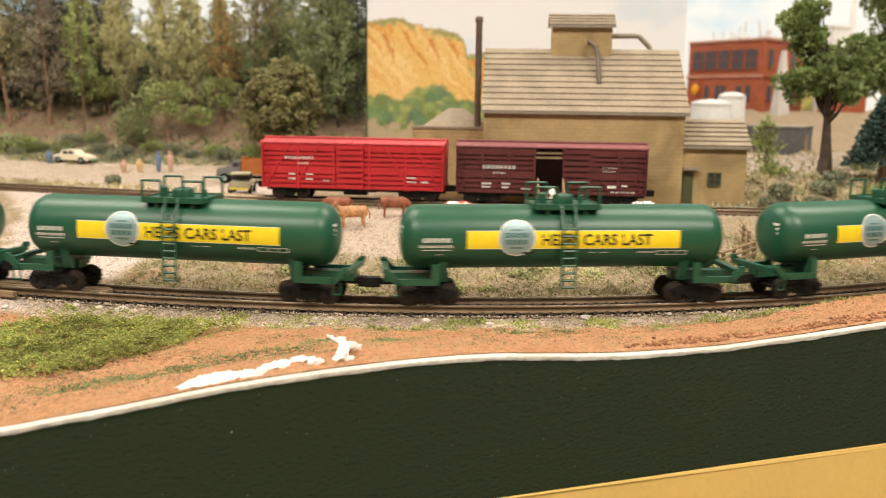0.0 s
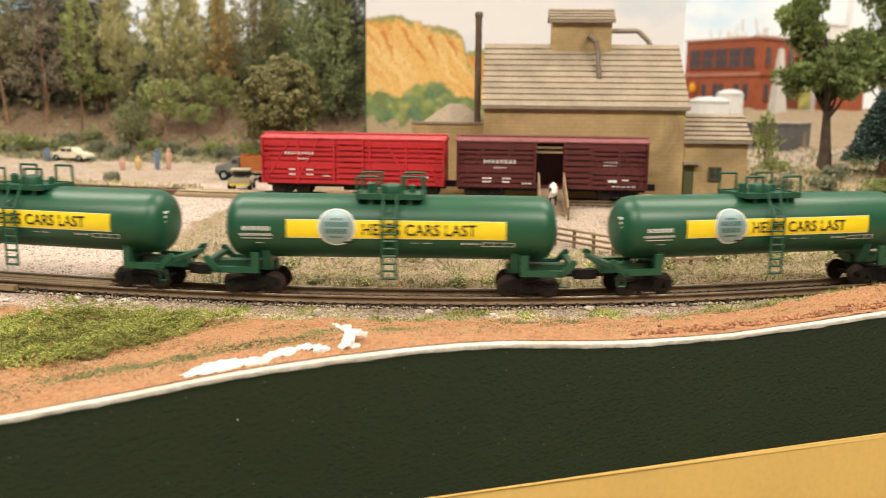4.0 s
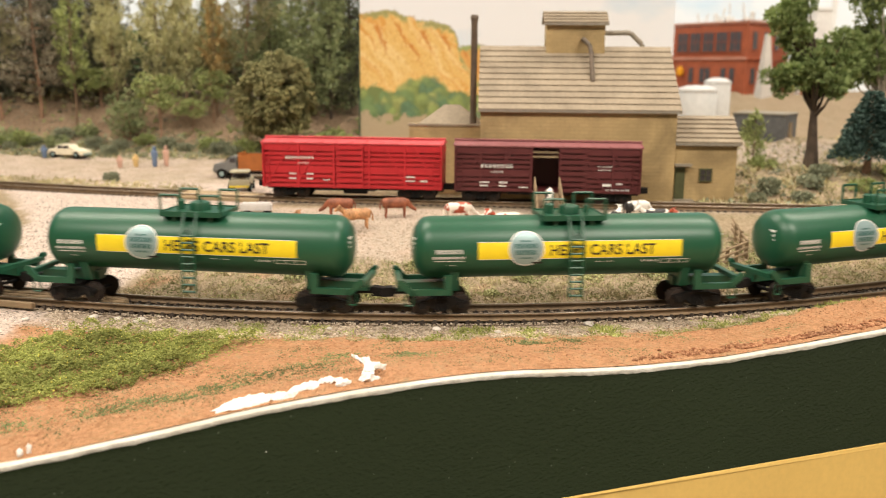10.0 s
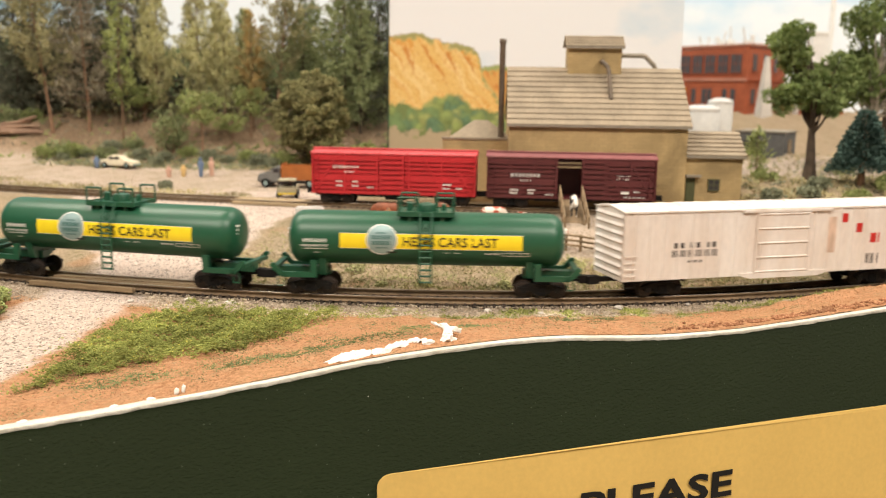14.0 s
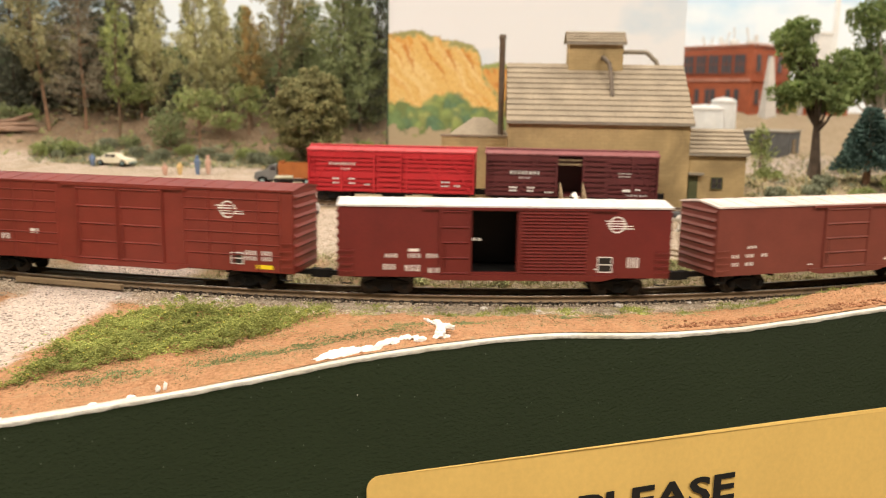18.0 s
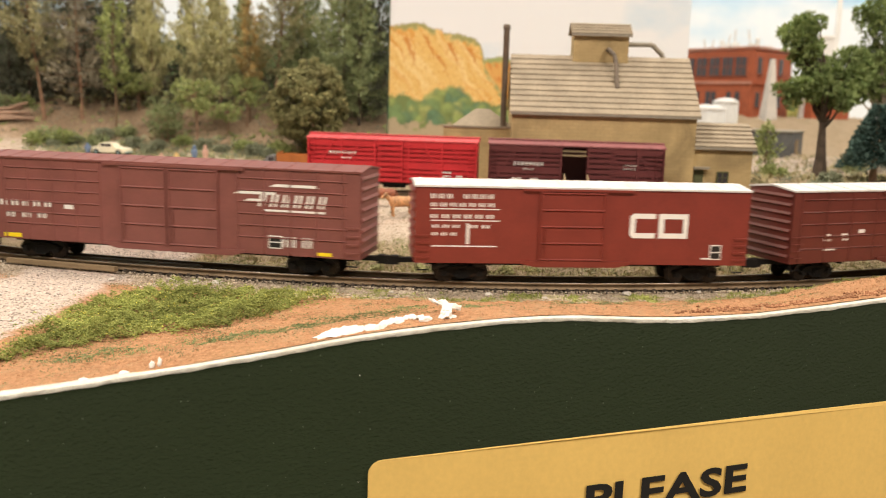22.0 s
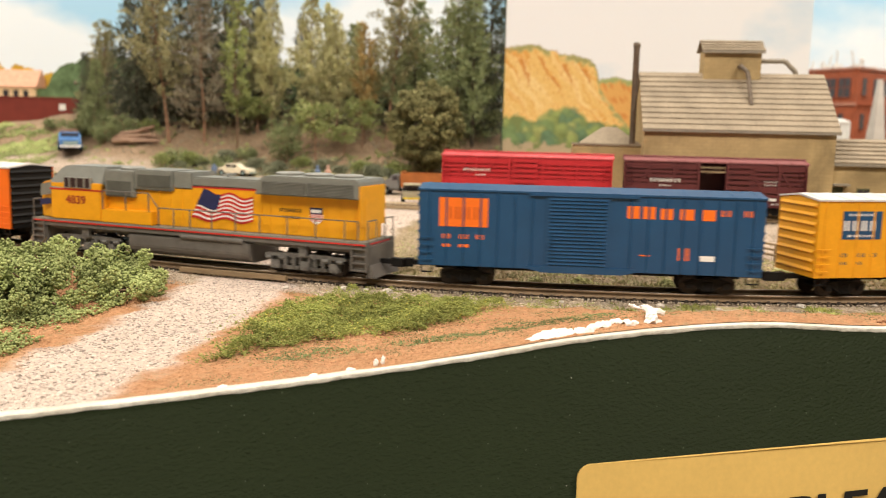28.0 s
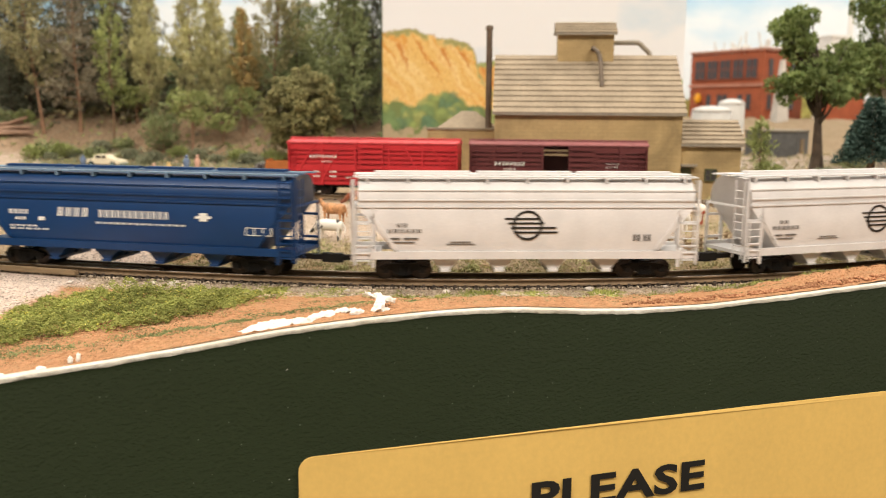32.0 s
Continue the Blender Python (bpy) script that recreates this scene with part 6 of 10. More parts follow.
def box_car(name, label, L, reach, eave, side, roof, doors=(), opening=None, through=False, posts=(), slats=(), paint=(), roof_label="", category="box car", end_mat=None, half=None, sill=6.3):
    """A box car: doors as (x0, x1, kind), opening (x0, x1), posts and slats as raised ribs, paint as (part name, material, bars)."""
    car = base(name, label, category, group="cars of the train")
    h, W = L / 2, 9.7
    zt = eave
    # sides, cut by the doorway
    for sgn, nm in ((-1, "near_side"), (1, "far_side")):
        y0, y1 = (-W, -W + 0.8) if sgn < 0 else (W - 0.8, W)
        op = opening if (sgn < 0 or through) else None
        dims = [(-h, h, y0, y1, sill, zt)] if not op else [(-h, op[0], y0, y1, sill, zt), (op[1], h, y0, y1, sill, zt), (op[0], op[1], y0, y1, sill, sill + 1.6), (op[0], op[1], y0, y1, zt - 1.4, zt)]
        boxpart("side_wall", dims, side, car, bevel=0.0)
    bm = bmesh.new()
    bx(bm, -h + 0.1, h - 0.1, -W + 0.85, W - 0.85, sill + 0.2, sill + 1.2)
    bx(bm, -h + 4, h - 4, -1.6, 1.6, sill - 2.0, sill + 0.2)
    for x in np.linspace(-h + 22, h - 22, 4):
        bx(bm, x - 0.5, x + 0.5, -W + 1, W - 1, sill - 0.9, sill + 0.2)
    part("underframe", bm, BLACK, car)
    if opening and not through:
        # added black sheet: puts the closed interior's shade into colour behind the doorway
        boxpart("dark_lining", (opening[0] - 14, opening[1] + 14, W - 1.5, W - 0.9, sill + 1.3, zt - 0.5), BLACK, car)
    # ribbed ends
    for s in (-1, 1):
        bm = bmesh.new()
        a, b = sorted((s * h, s * (h - 0.8)))
        bx(bm, a, b, -W + 0.05, W - 0.05, sill, zt)
        extrude_poly(bm, [(-W, zt), (W, zt), (0, zt + 1.1)], a, b, axis="x")
        end = part("end_wall", bm, end_mat or side, car)
        n = 8
        for k in range(n):
            z = sill + 1.2 + (zt - sill - 1.2) * (k + 0.3) / n
            bm = bmesh.new()
            extrude_poly(bm, [(s * h, z - 0.75), (s * (h + 0.65), z), (s * h, z + 0.75)], -W + 0.9, W - 0.9)
            part("end_rib", bm, end_mat or side, end)
        bm = bmesh.new()
        rung = [(x, x + 3.6 * -s) for x in (s * (h - 0.6),)][0]
        rung_ladder(bm, min(rung), max(rung), -W, sill + 0.8, sill + (zt - sill) * 0.42, 4, rails=False)
        part("grab_iron", bm, side, car)
        bm = bmesh.new()
        for x in (s * (h - 0.8), s * (h - 4.0)):
            rod(bm, (x, -W + 0.4, sill), (x, -W + 0.4, sill - 2.1), 0.22, 5)
        rod(bm, (s * (h - 0.8), -W + 0.4, sill - 2.1), (s * (h - 4.0), -W + 0.4, sill - 2.1), 0.22, 5)
        part("step", bm, BLACK, car)
    # roof: shallow pitch with cross ribs
    bm = bmesh.new()
    extrude_poly(bm, [(-W - 0.35, zt - 0.35), (-W - 0.35, zt + 0.15), (0, zt + 1.35), (W + 0.35, zt + 0.15), (W + 0.35, zt - 0.35), (0, zt + 0.8)], -h - 0.3, h + 0.3, axis="x")
    roof_ob = part("roof", bm, roof, car, roof_label)
    for x in np.linspace(-h + 2, h - 2, int(L / 6.5)):
        bm = bmesh.new()
        extrude_poly(bm, [(-W - 0.2, zt + 0.15), (-W - 0.2, zt + 0.3), (0, zt + 1.48), (W + 0.2, zt + 0.3), (W + 0.2, zt + 0.15), (0, zt + 1.3)], x - 0.22, x + 0.22, axis="x")
        part("roof_rib", bm, roof, roof_ob)
    # side sill and door tracks
    if doors or opening:
        lo = min([d[0] for d in doors] + ([opening[0]] if opening else [])) - 5
        hi = max([d[1] for d in doors] + ([opening[1]] if opening else [])) + 8
        bm = bmesh.new()
        bx(bm, lo, hi, -W - 0.75, -W, zt - 1.0, zt - 0.3)
        part("upper_door_track", bm, side, car)
        bm = bmesh.new()
        extrude_poly(bm, [(lo, sill + 0.9), (hi, sill + 0.9), (hi, sill + 0.1), (hi - 4, sill - 0.9), (lo + 4, sill - 0.9), (lo, sill + 0.1)], -W - 0.6, -W)
        part("lower_door_track", bm, side, car)
    for x0, x1, kind in doors:
        z0, z1 = sill + 0.7, zt - 1.1
        bm = bmesh.new()
        bx(bm, x0, x1, -W - 0.45, -W + 0.02, z0, z1)
        d = part("door", bm, side, car)
        n, half_h, out, inset, nm = (19, 0.29, 0.8, 1.0, "louvre") if kind == "louver" else (5, 0.35, 0.85, 0.6, "door_rib")
        for k in range(n):
            z = z0 + inset * 0.9 + (z1 - z0 - inset * 1.8) * k / (n - 1)
            bm = bmesh.new()
            extrude_poly(bm, [(-W - 0.45, z - half_h), (-W - out, z), (-W - 0.45, z + half_h)], x0 + inset, x1 - inset, axis="x")
            part(nm, bm, side, d)
        if kind != "louver":
            for x in (x0 + 0.4, x1 - 0.4):
                boxpart("door_stile", (x - 0.35, x + 0.35, -W - 0.8, -W - 0.4, z0, z1), side, d)
        bm = bmesh.new()
        rod(bm, (x0 + 1.6, -W - 1.1, z0 + 2), (x0 + 1.6, -W - 1.1, z0 + (z1 - z0) * 0.5), 0.17, 5)
        part("lock_rod", bm, side, d)
    if len(posts):
        for x in posts:
            bm = bmesh.new()
            extrude_poly(bm, [(x - 0.35, -W), (x - 0.15, -W - 0.3), (x + 0.15, -W - 0.3), (x + 0.35, -W)], sill + 0.4, zt - 0.6, axis="z")
            part("side_post", bm, side, car)
    if len(slats):
        for x0, x1, n in slats:
            for k in range(n):
                bm = bmesh.new()
                z = sill + (zt - sill) * (0.2 + 0.68 * k / (n - 1))
                extrude_poly(bm, [(-W, z - 0.24), (-W - 0.3, z), (-W, z + 0.24)], x0, x1, axis="x")
                part("side_rib", bm, side, car)
    for nm, mat, items in paint:
        bm = bmesh.new()
        bar_rows(bm, -W, items)
        part(nm, bm, mat, car)
    bogies(car, half or h - 14)
    couplers(car, h, reach)
    TRAIN.append((car, 0, half or h - 14))
    return car


def uv(L, sill, eave):
    """Fractions of a car side to millimetres."""
    def f(u0, u1, v0, v1, *more):
        return (L * (u0 - 0.5), L * (u1 - 0.5), sill + (eave - sill) * v0, sill + (eave - sill) * v1, *more)
    return f


def shield(car, x, z, w, y=-9.7):
    """A shield emblem: blue head, red and white stripes below."""
    bm = bmesh.new()
    extrude_poly(bm, [(x - w / 2, z + w * 0.1), (x + w / 2, z + w * 0.1), (x + w / 2, z + w * 0.55), (x - w / 2, z + w * 0.55)], y - 0.12, y + 0.1)
    em = part("emblem", bm, NAVY, car, "red, white and blue shield emblem")
    bm = bmesh.new()
    extrude_poly(bm, [(x - w / 2, z + w * 0.1), (x - w / 2, z - w * 0.35), (x, z - w * 0.65), (x + w / 2, z - w * 0.35), (x + w / 2, z + w * 0.1)], y - 0.1, y + 0.1)
    part("emblem_field", bm, WHITE, em)
    bm = bmesh.new()
    for k in range(4):
        a = x - w / 2 + w * (0.06 + 0.25 * k)
        bx(bm, a, a + w * 0.13, y - 0.13, y, z - w * 0.42, z + w * 0.1)
    part("emblem_striping", bm, SIGNAL_RED, em)
    bm = bmesh.new()
    bx(bm, x - w * 0.4, x + w * 0.4, y - 0.15, y, z + w * 0.2, z + w * 0.42)
    part("emblem_band", bm, WHITE, em)


def placard(car, x0, x1, z0, z1, y=-9.7):
    """A black stencil box with a pale frame and two marks."""
    bm = bmesh.new()
    bx(bm, x0, x1, y - 0.08, y + 0.1, z0, z1)
    p = part("stencil_box", bm, WHITE, car)
    bm = bmesh.new()
    m = (z0 + z1) / 2
    for a, b in ((z0 + 0.3, m - 0.15), (m + 0.15, z1 - 0.3)):
        bx(bm, x0 + 0.3, x1 - 0.3, y - 0.12, y + 0.1, a, b)
    part("stencil_field", bm, BLACK_INK, p)


def buzz_herald(car, x, z, r, mat, y=-9.7):
    """A ring with bars that run past it to one side."""
    bm = bmesh.new()
    ring_plate(bm, x, z, y, r * 0.84, r)
    for k, (a, b) in enumerate(((-1.5, 0.9), (-1.3, 1.1), (-1.1, 1.9), (-0.9, 2.0))):
        bx(bm, x + a * r, x + b * r, y - 0.1, y + 0.1, z + (0.38 - 0.3 * k) * r, z + (0.50 - 0.3 * k) * r)
    part("herald", bm, mat, car)


def tank_car():
    car = base("tank_car", "dark green tank car with a yellow slogan band and silver disc", "tank car", group="tank cars of the train")
    ZC, R = 17.35, 8.35
    bm = bmesh.new()
    prof = [(0.3, -43.0), (3.2, -42.8), (5.6, -42.1), (7.3, -40.9), (8.1, -39.5), (R, -38.0), (R, -13.0), (R, 13.0), (R, 38.0), (8.1, 39.5), (7.3, 40.9), (5.6, 42.1), (3.2, 42.8), (0.3, 43.0)]
    lathe(bm, prof, n=48, axis="x", at=(0, 0, ZC))
    part("tank", bm, GREEN, car, smooth=True)

    def skin(a, b, c):
        t = b / R
        return (a, -(R + 0.05 + c) * math.cos(t), ZC + (R + 0.05 + c) * math.sin(t))

    def patch(bm, x0, x1, b0, b1, out, n=8):
        v = [[bm.verts.new(skin(x, b0 + (b1 - b0) * k / n, out)) for k in range(n + 1)] for x in (x0, x1)]
        for k in range(n):
            bm.faces.new((v[0][k], v[1][k], v[1][k + 1], v[0][k + 1]))
    bm = bmesh.new()
    patch(bm, -26.2, 29.4, -2.0, 2.5, 0.06)
    band = part("slogan_band", bm, YELLOW, car, "bright yellow painted band")
    bm = bmesh.new()
    for b0, b1 in ((2.5, 2.62), (-2.12, -2.0)):
        patch(bm, -26.3, 29.5, b0, b1, 0.065, 1)
    part("band_edge", bm, WHITE, band)
    words("slogan", "HELPS CARS LAST", 3.9, BLACK_INK, band, lambda a, b, c: skin(-7.2 + a, -1.1 + b, 0.14 + c), wide=0.93, depth=0.02, bold=0.06, spacing=1.02)
    bm = bmesh.new()
    n = 32
    rings = [[bm.verts.new(skin(-13.4 + r * math.cos(6.28318 * i / n), 0.75 + r * math.sin(6.28318 * i / n), 0.2)) for i in range(n)] for r in (0.4, 2.0, 3.6, 4.7)]
    bm.faces.new(rings[0])
    for k in range(3):
        for i in range(n):
            j = (i + 1) % n
            bm.faces.new((rings[k][i], rings[k][j], rings[k + 1][j], rings[k + 1][i]))
    disc = part("herald_disc", bm, SILVER, car, "silver disc with teal markings", smooth=True)
    bm = bmesh.new()
    rim = [[bm.verts.new(skin(-13.4 + r * math.cos(6.28318 * i / n), 0.75 + r * math.sin(6.28318 * i / n), 0.25)) for i in range(n)] for r in (4.45, 4.75)]
    for i in range(n):
        j = (i + 1) % n
        bm.faces.new((rim[0][i], rim[0][j], rim[1][j], rim[1][i]))
    part("herald_rim", bm, WHITE, disc)
    bm = bmesh.new()
    for b, w, tall, n in ((2.7, 1.6, 0.25, 3), (1.45, 3.1, 0.62, 5), (-0.25, 2.9, 0.62, 4), (-1.7, 1.8, 0.25, 4)):
        for k in range(n):
            x0 = -13.4 - w + 2 * w * k / n
            for p, q in ((0.0, 0.3), (0.48, 0.78)):
                patch(bm, x0 + 2 * w / n * p, x0 + 2 * w / n * q, b - tall, b + tall, 0.26, 2)
    part("herald_lettering", bm, TEAL, disc)
    bm = bmesh.new()
    patch(bm, -11.9, -8.9, -3.35, -2.85, 0.26, 2)
    part("herald_tail", bm, BLACK_INK, disc)
    bm = bmesh.new()
    for x0, x1, b0, b1, m in ((-37.4, -30.0, -0.35, 0.75, 6), (-38.2, -29.6, -1.75, -1.05, 11), (-37.6, -30.0, -2.45, -2.25, 1), (-34.2, -32.2, -3.75, -3.6, 1), (5.6, 7.4, -3.25, -3.1, 1), (8.4, 10.6, -3.25, -3.1, 1), (18.2, 22.8, -3.5, -2.9, 6)):
        w = (x1 - x0) / m
        for k in range(m):
            if m == 1:
                patch(bm, x0, x1, b0, b1, 0.07, 2)
                continue
            for p, q in ((0.0, 0.24), (0.46, 0.7)):
                patch(bm, x0 + (k + p) * w, x0 + (k + q) * w, b0, b1, 0.07, 1)
    for x0, x1, b0, b1 in ((23.4, 31.6, -2.9, -2.75), (23.4, 31.6, -4.0, -3.85), (23.4, 23.6, -4.0, -2.75), (26.1, 26.3, -4, -2.75), (28.8, 29, -4, -2.75), (31.4, 31.6, -4, -2.75)):
        patch(bm, x0, x1, b0, b1, 0.07, 2)
    part("stencil_lettering", bm, WHITE, car)
    bm = bmesh.new()
    for s in (-1, 1):
        for k in range(3):
            bx(bm, *sorted((s * 42.2, s * 42.7)), -3.8, -0.6, ZC + 2.6 - 1.2 * k, ZC + 3.2 - 1.2 * k)
    part("end_lettering", bm, WHITE, car)
    # top works
    bm = bmesh.new()
    bx(bm, -8.6, 8.4, -6.4, 6.4, 25.6, 26.1)
    for x in (-8.6, 8.4):
        bx(bm, x - 0.2, x + 0.2, -6.4, 6.4, 25.2, 26.4)
    bx(bm, -8.6, 8.4, -6.6, -6.2, 25.0, 26.4), bx(bm, -8.6, 8.4, 6.2, 6.6, 25.0, 26.4)
    for x in (-5, 5):
        for y in (-5.4, 5.4):
            bx(bm, x - 0.5, x + 0.5, y - 0.4, y + 0.4, 22.6, 25.6)
    part("walkway", bm, GREEN_DARK, car)
    bm = bmesh.new()
    lathe(bm, [(2.9, 24.6), (2.9, 27.6), (2.6, 28.2), (1.0, 28.6)], n=20)
    lathe(bm, [(1.1, 25.4), (1.1, 28.4), (0.6, 28.9)], n=12, at=(-5.4, 0, 0))
    lathe(bm, [(0.8, 25.4), (0.8, 27.8), (0.4, 28.2)], n=12, at=(5.2, 1.4, 0))
    part("dome", bm, GREEN_DARK, car, smooth=True)
    for x0, x1 in ((-8.4, -3.2), (3.0, 8.2)):
        for y in (-6.3, 6.3):
            bm = bmesh.new()
            for x in (x0, x1):
                rod(bm, (x, y, 26.0), (x, y, 30.8), 0.36)
            rod(bm, (x0, y, 30.8), (x1, y, 30.8), 0.36)
            part("safety_rail", bm, GREEN_DARK, car)
    for s in (-1, 1):
        bm = bmesh.new()
        y = s * 9.6
        for x in (-1.75, 1.75):
            rod(bm, (x, s * 6.4, 26.2), (x, y, 20.6), 0.34), rod(bm, (x, y, 20.6), (x, y, 5.0 if s < 0 else 10.6), 0.34)
        for k in range(0 if s < 0 else 3, 9):
            z = 5.3 + k * 1.9
            rod(bm, (-1.75, y, z), (1.75, y, z), 0.34)
        for z in (12, 22):
            rod(bm, (0, s * 7.6, z + 1), (0, y, z), 0.3)
        part("ladder", bm, GREEN_DARK, car)
    # ends: saddles, draft platforms and braces
    for s in (-1, 1):
        bm = bmesh.new()
        extrude_poly(bm, [(-4.2, 6.0), (4.2, 6.0), (6.2, 12.2), (4.5, 10.6), (0, 9.3), (-4.5, 10.6), (-6.2, 12.2)], *sorted((s * 30.8, s * 33.2)), axis="x")
        part("saddle", bm, GREEN_DARK, car)
        bm = bmesh.new()
        for y in (-8.6, 8.6):
            bx(bm, *sorted((s * 33.2, s * 44.0)), y - 0.6, y + 0.6, 6.1, 7.7)
            bx(bm, *sorted((s * 33.2, s * 35.2)), y - 0.55, y + 0.55, 6.1, 11.4)
            extrude_poly(bm, [(s * 42.2, 6.1), (s * 44.2, 6.1), (s * 47.6, 9.6), (s * 47.2, 10.4), (s * 46.2, 10.4)], y - 0.6, y + 0.6)
            for x in (43.4, 45.4):
                rod(bm, (s * x, y, 3.4), (s * x, y, 6.4), 0.2, 5)
            rod(bm, (s * 43.4, y, 3.4), (s * 45.4, y, 3.4), 0.24, 5)
        bx(bm, *sorted((s * 45.6, s * 47.2)), -8.6, 8.6, 8.0, 9.2)
        bx(bm, *sorted((s * 30, s * 47.0)), -1.8, 1.8, 5.6, 8.0)
        part("end_platform", bm, GREEN_DARK, car)
    bogies(car, 35.5)
    couplers(car, 46, 50.65)
    return car


def covered_hopper(name, label, L, reach, mat, gates, hatch_marks, half, paint, roofcol=None, ladder_top=28.6):
    car = base(name, label, "hopper car", group="cars of the train")
    h = L / 2
    # body: bulged sides, slope sheets at the ends
    sec = [(0.0, 29.2), (5.2, 29.0), (7.6, 27.6), (9.2, 25.0), (9.45, 22.6), (9.2, 21.4), (9.45, 20.6), (9.3, 9.2), (8.6, 8.0), (4.0, 6.2), (0.0, 6.0)]

    def reach_at(z):
        return h - 1.4 if z > 21.0 else h - 1.4 - (21.0 - z) * 0.80 if z > 9.5 else h - 1.4 - 11.5 * 0.80 - (9.5 - z) * 1.0
    ring = [(-y, z) for y, z in sec[1:-1]][::-1]
    loop = [(y, z) for y, z in sec] + ring
    bm = bmesh.new()
    xs = (-1.0, -0.9, 0.9, 1.0)
    va = [bm.verts.new((-reach_at(z), y, z)) for y, z in loop]
    vb = [bm.verts.new((reach_at(z), y, z)) for y, z in loop]
    for i in range(len(loop)):
        j = (i + 1) % len(loop)
        bm.faces.new((va[i], va[j], vb[j], vb[i]))
    bm.faces.new(va), bm.faces.new(vb[::-1])
    part("body", bm, mat, car, smooth=True)
    for s in (-1, 1):
        for z in (21.0, 22.9, 25.6):
            boxpart("side_rib", (-h + 1.6, h - 1.6, *sorted((s * (9.3 if z < 24 else 8.7), s * (9.75 if z < 24 else 9.2))), z, z + 0.42), mat, car)
        boxpart("side_sill", (-h, h, *sorted((s * 9.0, s * 9.85)), 6.4, 8.6), mat, car)
    bm = bmesh.new()
    bx(bm, -h + 0.2, h - 0.2, -2.2, 2.2, 29.6, 30.0)
    for s in (-1, 1):
        bx(bm, -h + 0.2, h - 0.2, *sorted((s * 5.4, s * 7.9)), 29.3, 29.7)
        for x in np.linspace(-h + 4, h - 4, 9):
            bx(bm, x - 0.3, x + 0.3, *sorted((s * 5.2, s * 8.1)), 28.0, 29.4)
    part("running_board", bm, roofcol or mat, car)
    for k in range(hatch_marks):
        a = -h + 5 + (L - 10) * k / hatch_marks
        bm = bmesh.new()
        bx(bm, a + 1.0, a + (L - 10) / hatch_marks - 1.0, -1.6, 1.6, 30.0, 30.7)
        part("hatch", bm, mat, car)
    for s in (-1, 1):
        bm = bmesh.new()
        for y in (-9.3, 9.3):
            bx(bm, *sorted((s * (h - 0.55), s * h)), y - 0.3, y + 0.3, 4.6, 29.0 if y < 0 else 21.0)
            bx(bm, *sorted((s * (h - 6.0), s * (h - 5.2))), y - 0.4, y + 0.4, 4.0, 21.0)
            for z in (9.5, 16.5):
                bx(bm, *sorted((s * (h - 6.0), s * h)), y - 0.4, y + 0.4, z, z + 0.7)
            extrude_poly(bm, [(s * (h - 12.5), 9.4), (s * (h - 11.6), 9.0), (s * (h - 4.6), 18.6), (s * (h - 5.4), 19.2)], y - 0.4, y + 0.4)
        bx(bm, *sorted((s * (h - 0.6), s * h)), -9.3, 9.3, 20.4, 21.0)
        bx(bm, *sorted((s * (h - 8.0), s * (h - 0.2))), -9.0, 9.0, 6.6, 7.6)
        part("end_frame", bm, mat, car)
        bm = bmesh.new()
        rung_ladder(bm, min(s * (h - 4.6), s * (h - 0.8)), max(s * (h - 4.6), s * (h - 0.8)), -9.7, 5.0, ladder_top, int((ladder_top - 3) / 2.2), out=0.5, r=0.2)
        part("side_ladder", bm, mat, car)
        bm = bmesh.new()
        for k in range(9):
            z = 7 + 2.3 * k
            rod(bm, (s * (h + 0.4), -8.4, z), (s * (h + 0.4), -4.6, z), 0.2, 5)
        for y in (-8.4, -4.6):
            rod(bm, (s * (h + 0.4), y, 5.5), (s * (h + 0.4), y, 28.5), 0.22, 5)
        part("end_ladder", bm, mat, car)
    for x in np.linspace(-h + 26, h - 26, gates):
        bm = bmesh.new()
        for y in (-8.0, 1.0):
            extrude_poly(bm, [(x - 4.6, 6.8), (x + 4.6, 6.8), (x + 0.9, 2.9), (x - 0.9, 2.9)], y, y + 7.0)
        bx(bm, x - 1.4, x + 1.4, -8.4, 8.4, 2.5, 3.2)
        part("discharge_gate", bm, mat, car)
    for nm, m, items in paint:
        bm = bmesh.new()
        bar_rows(bm, -9.5, items)
        part(nm, bm, m, car)
    bogies(car, half)
    couplers(car, h, reach)
    TRAIN.append((car, 0, half))
    return car


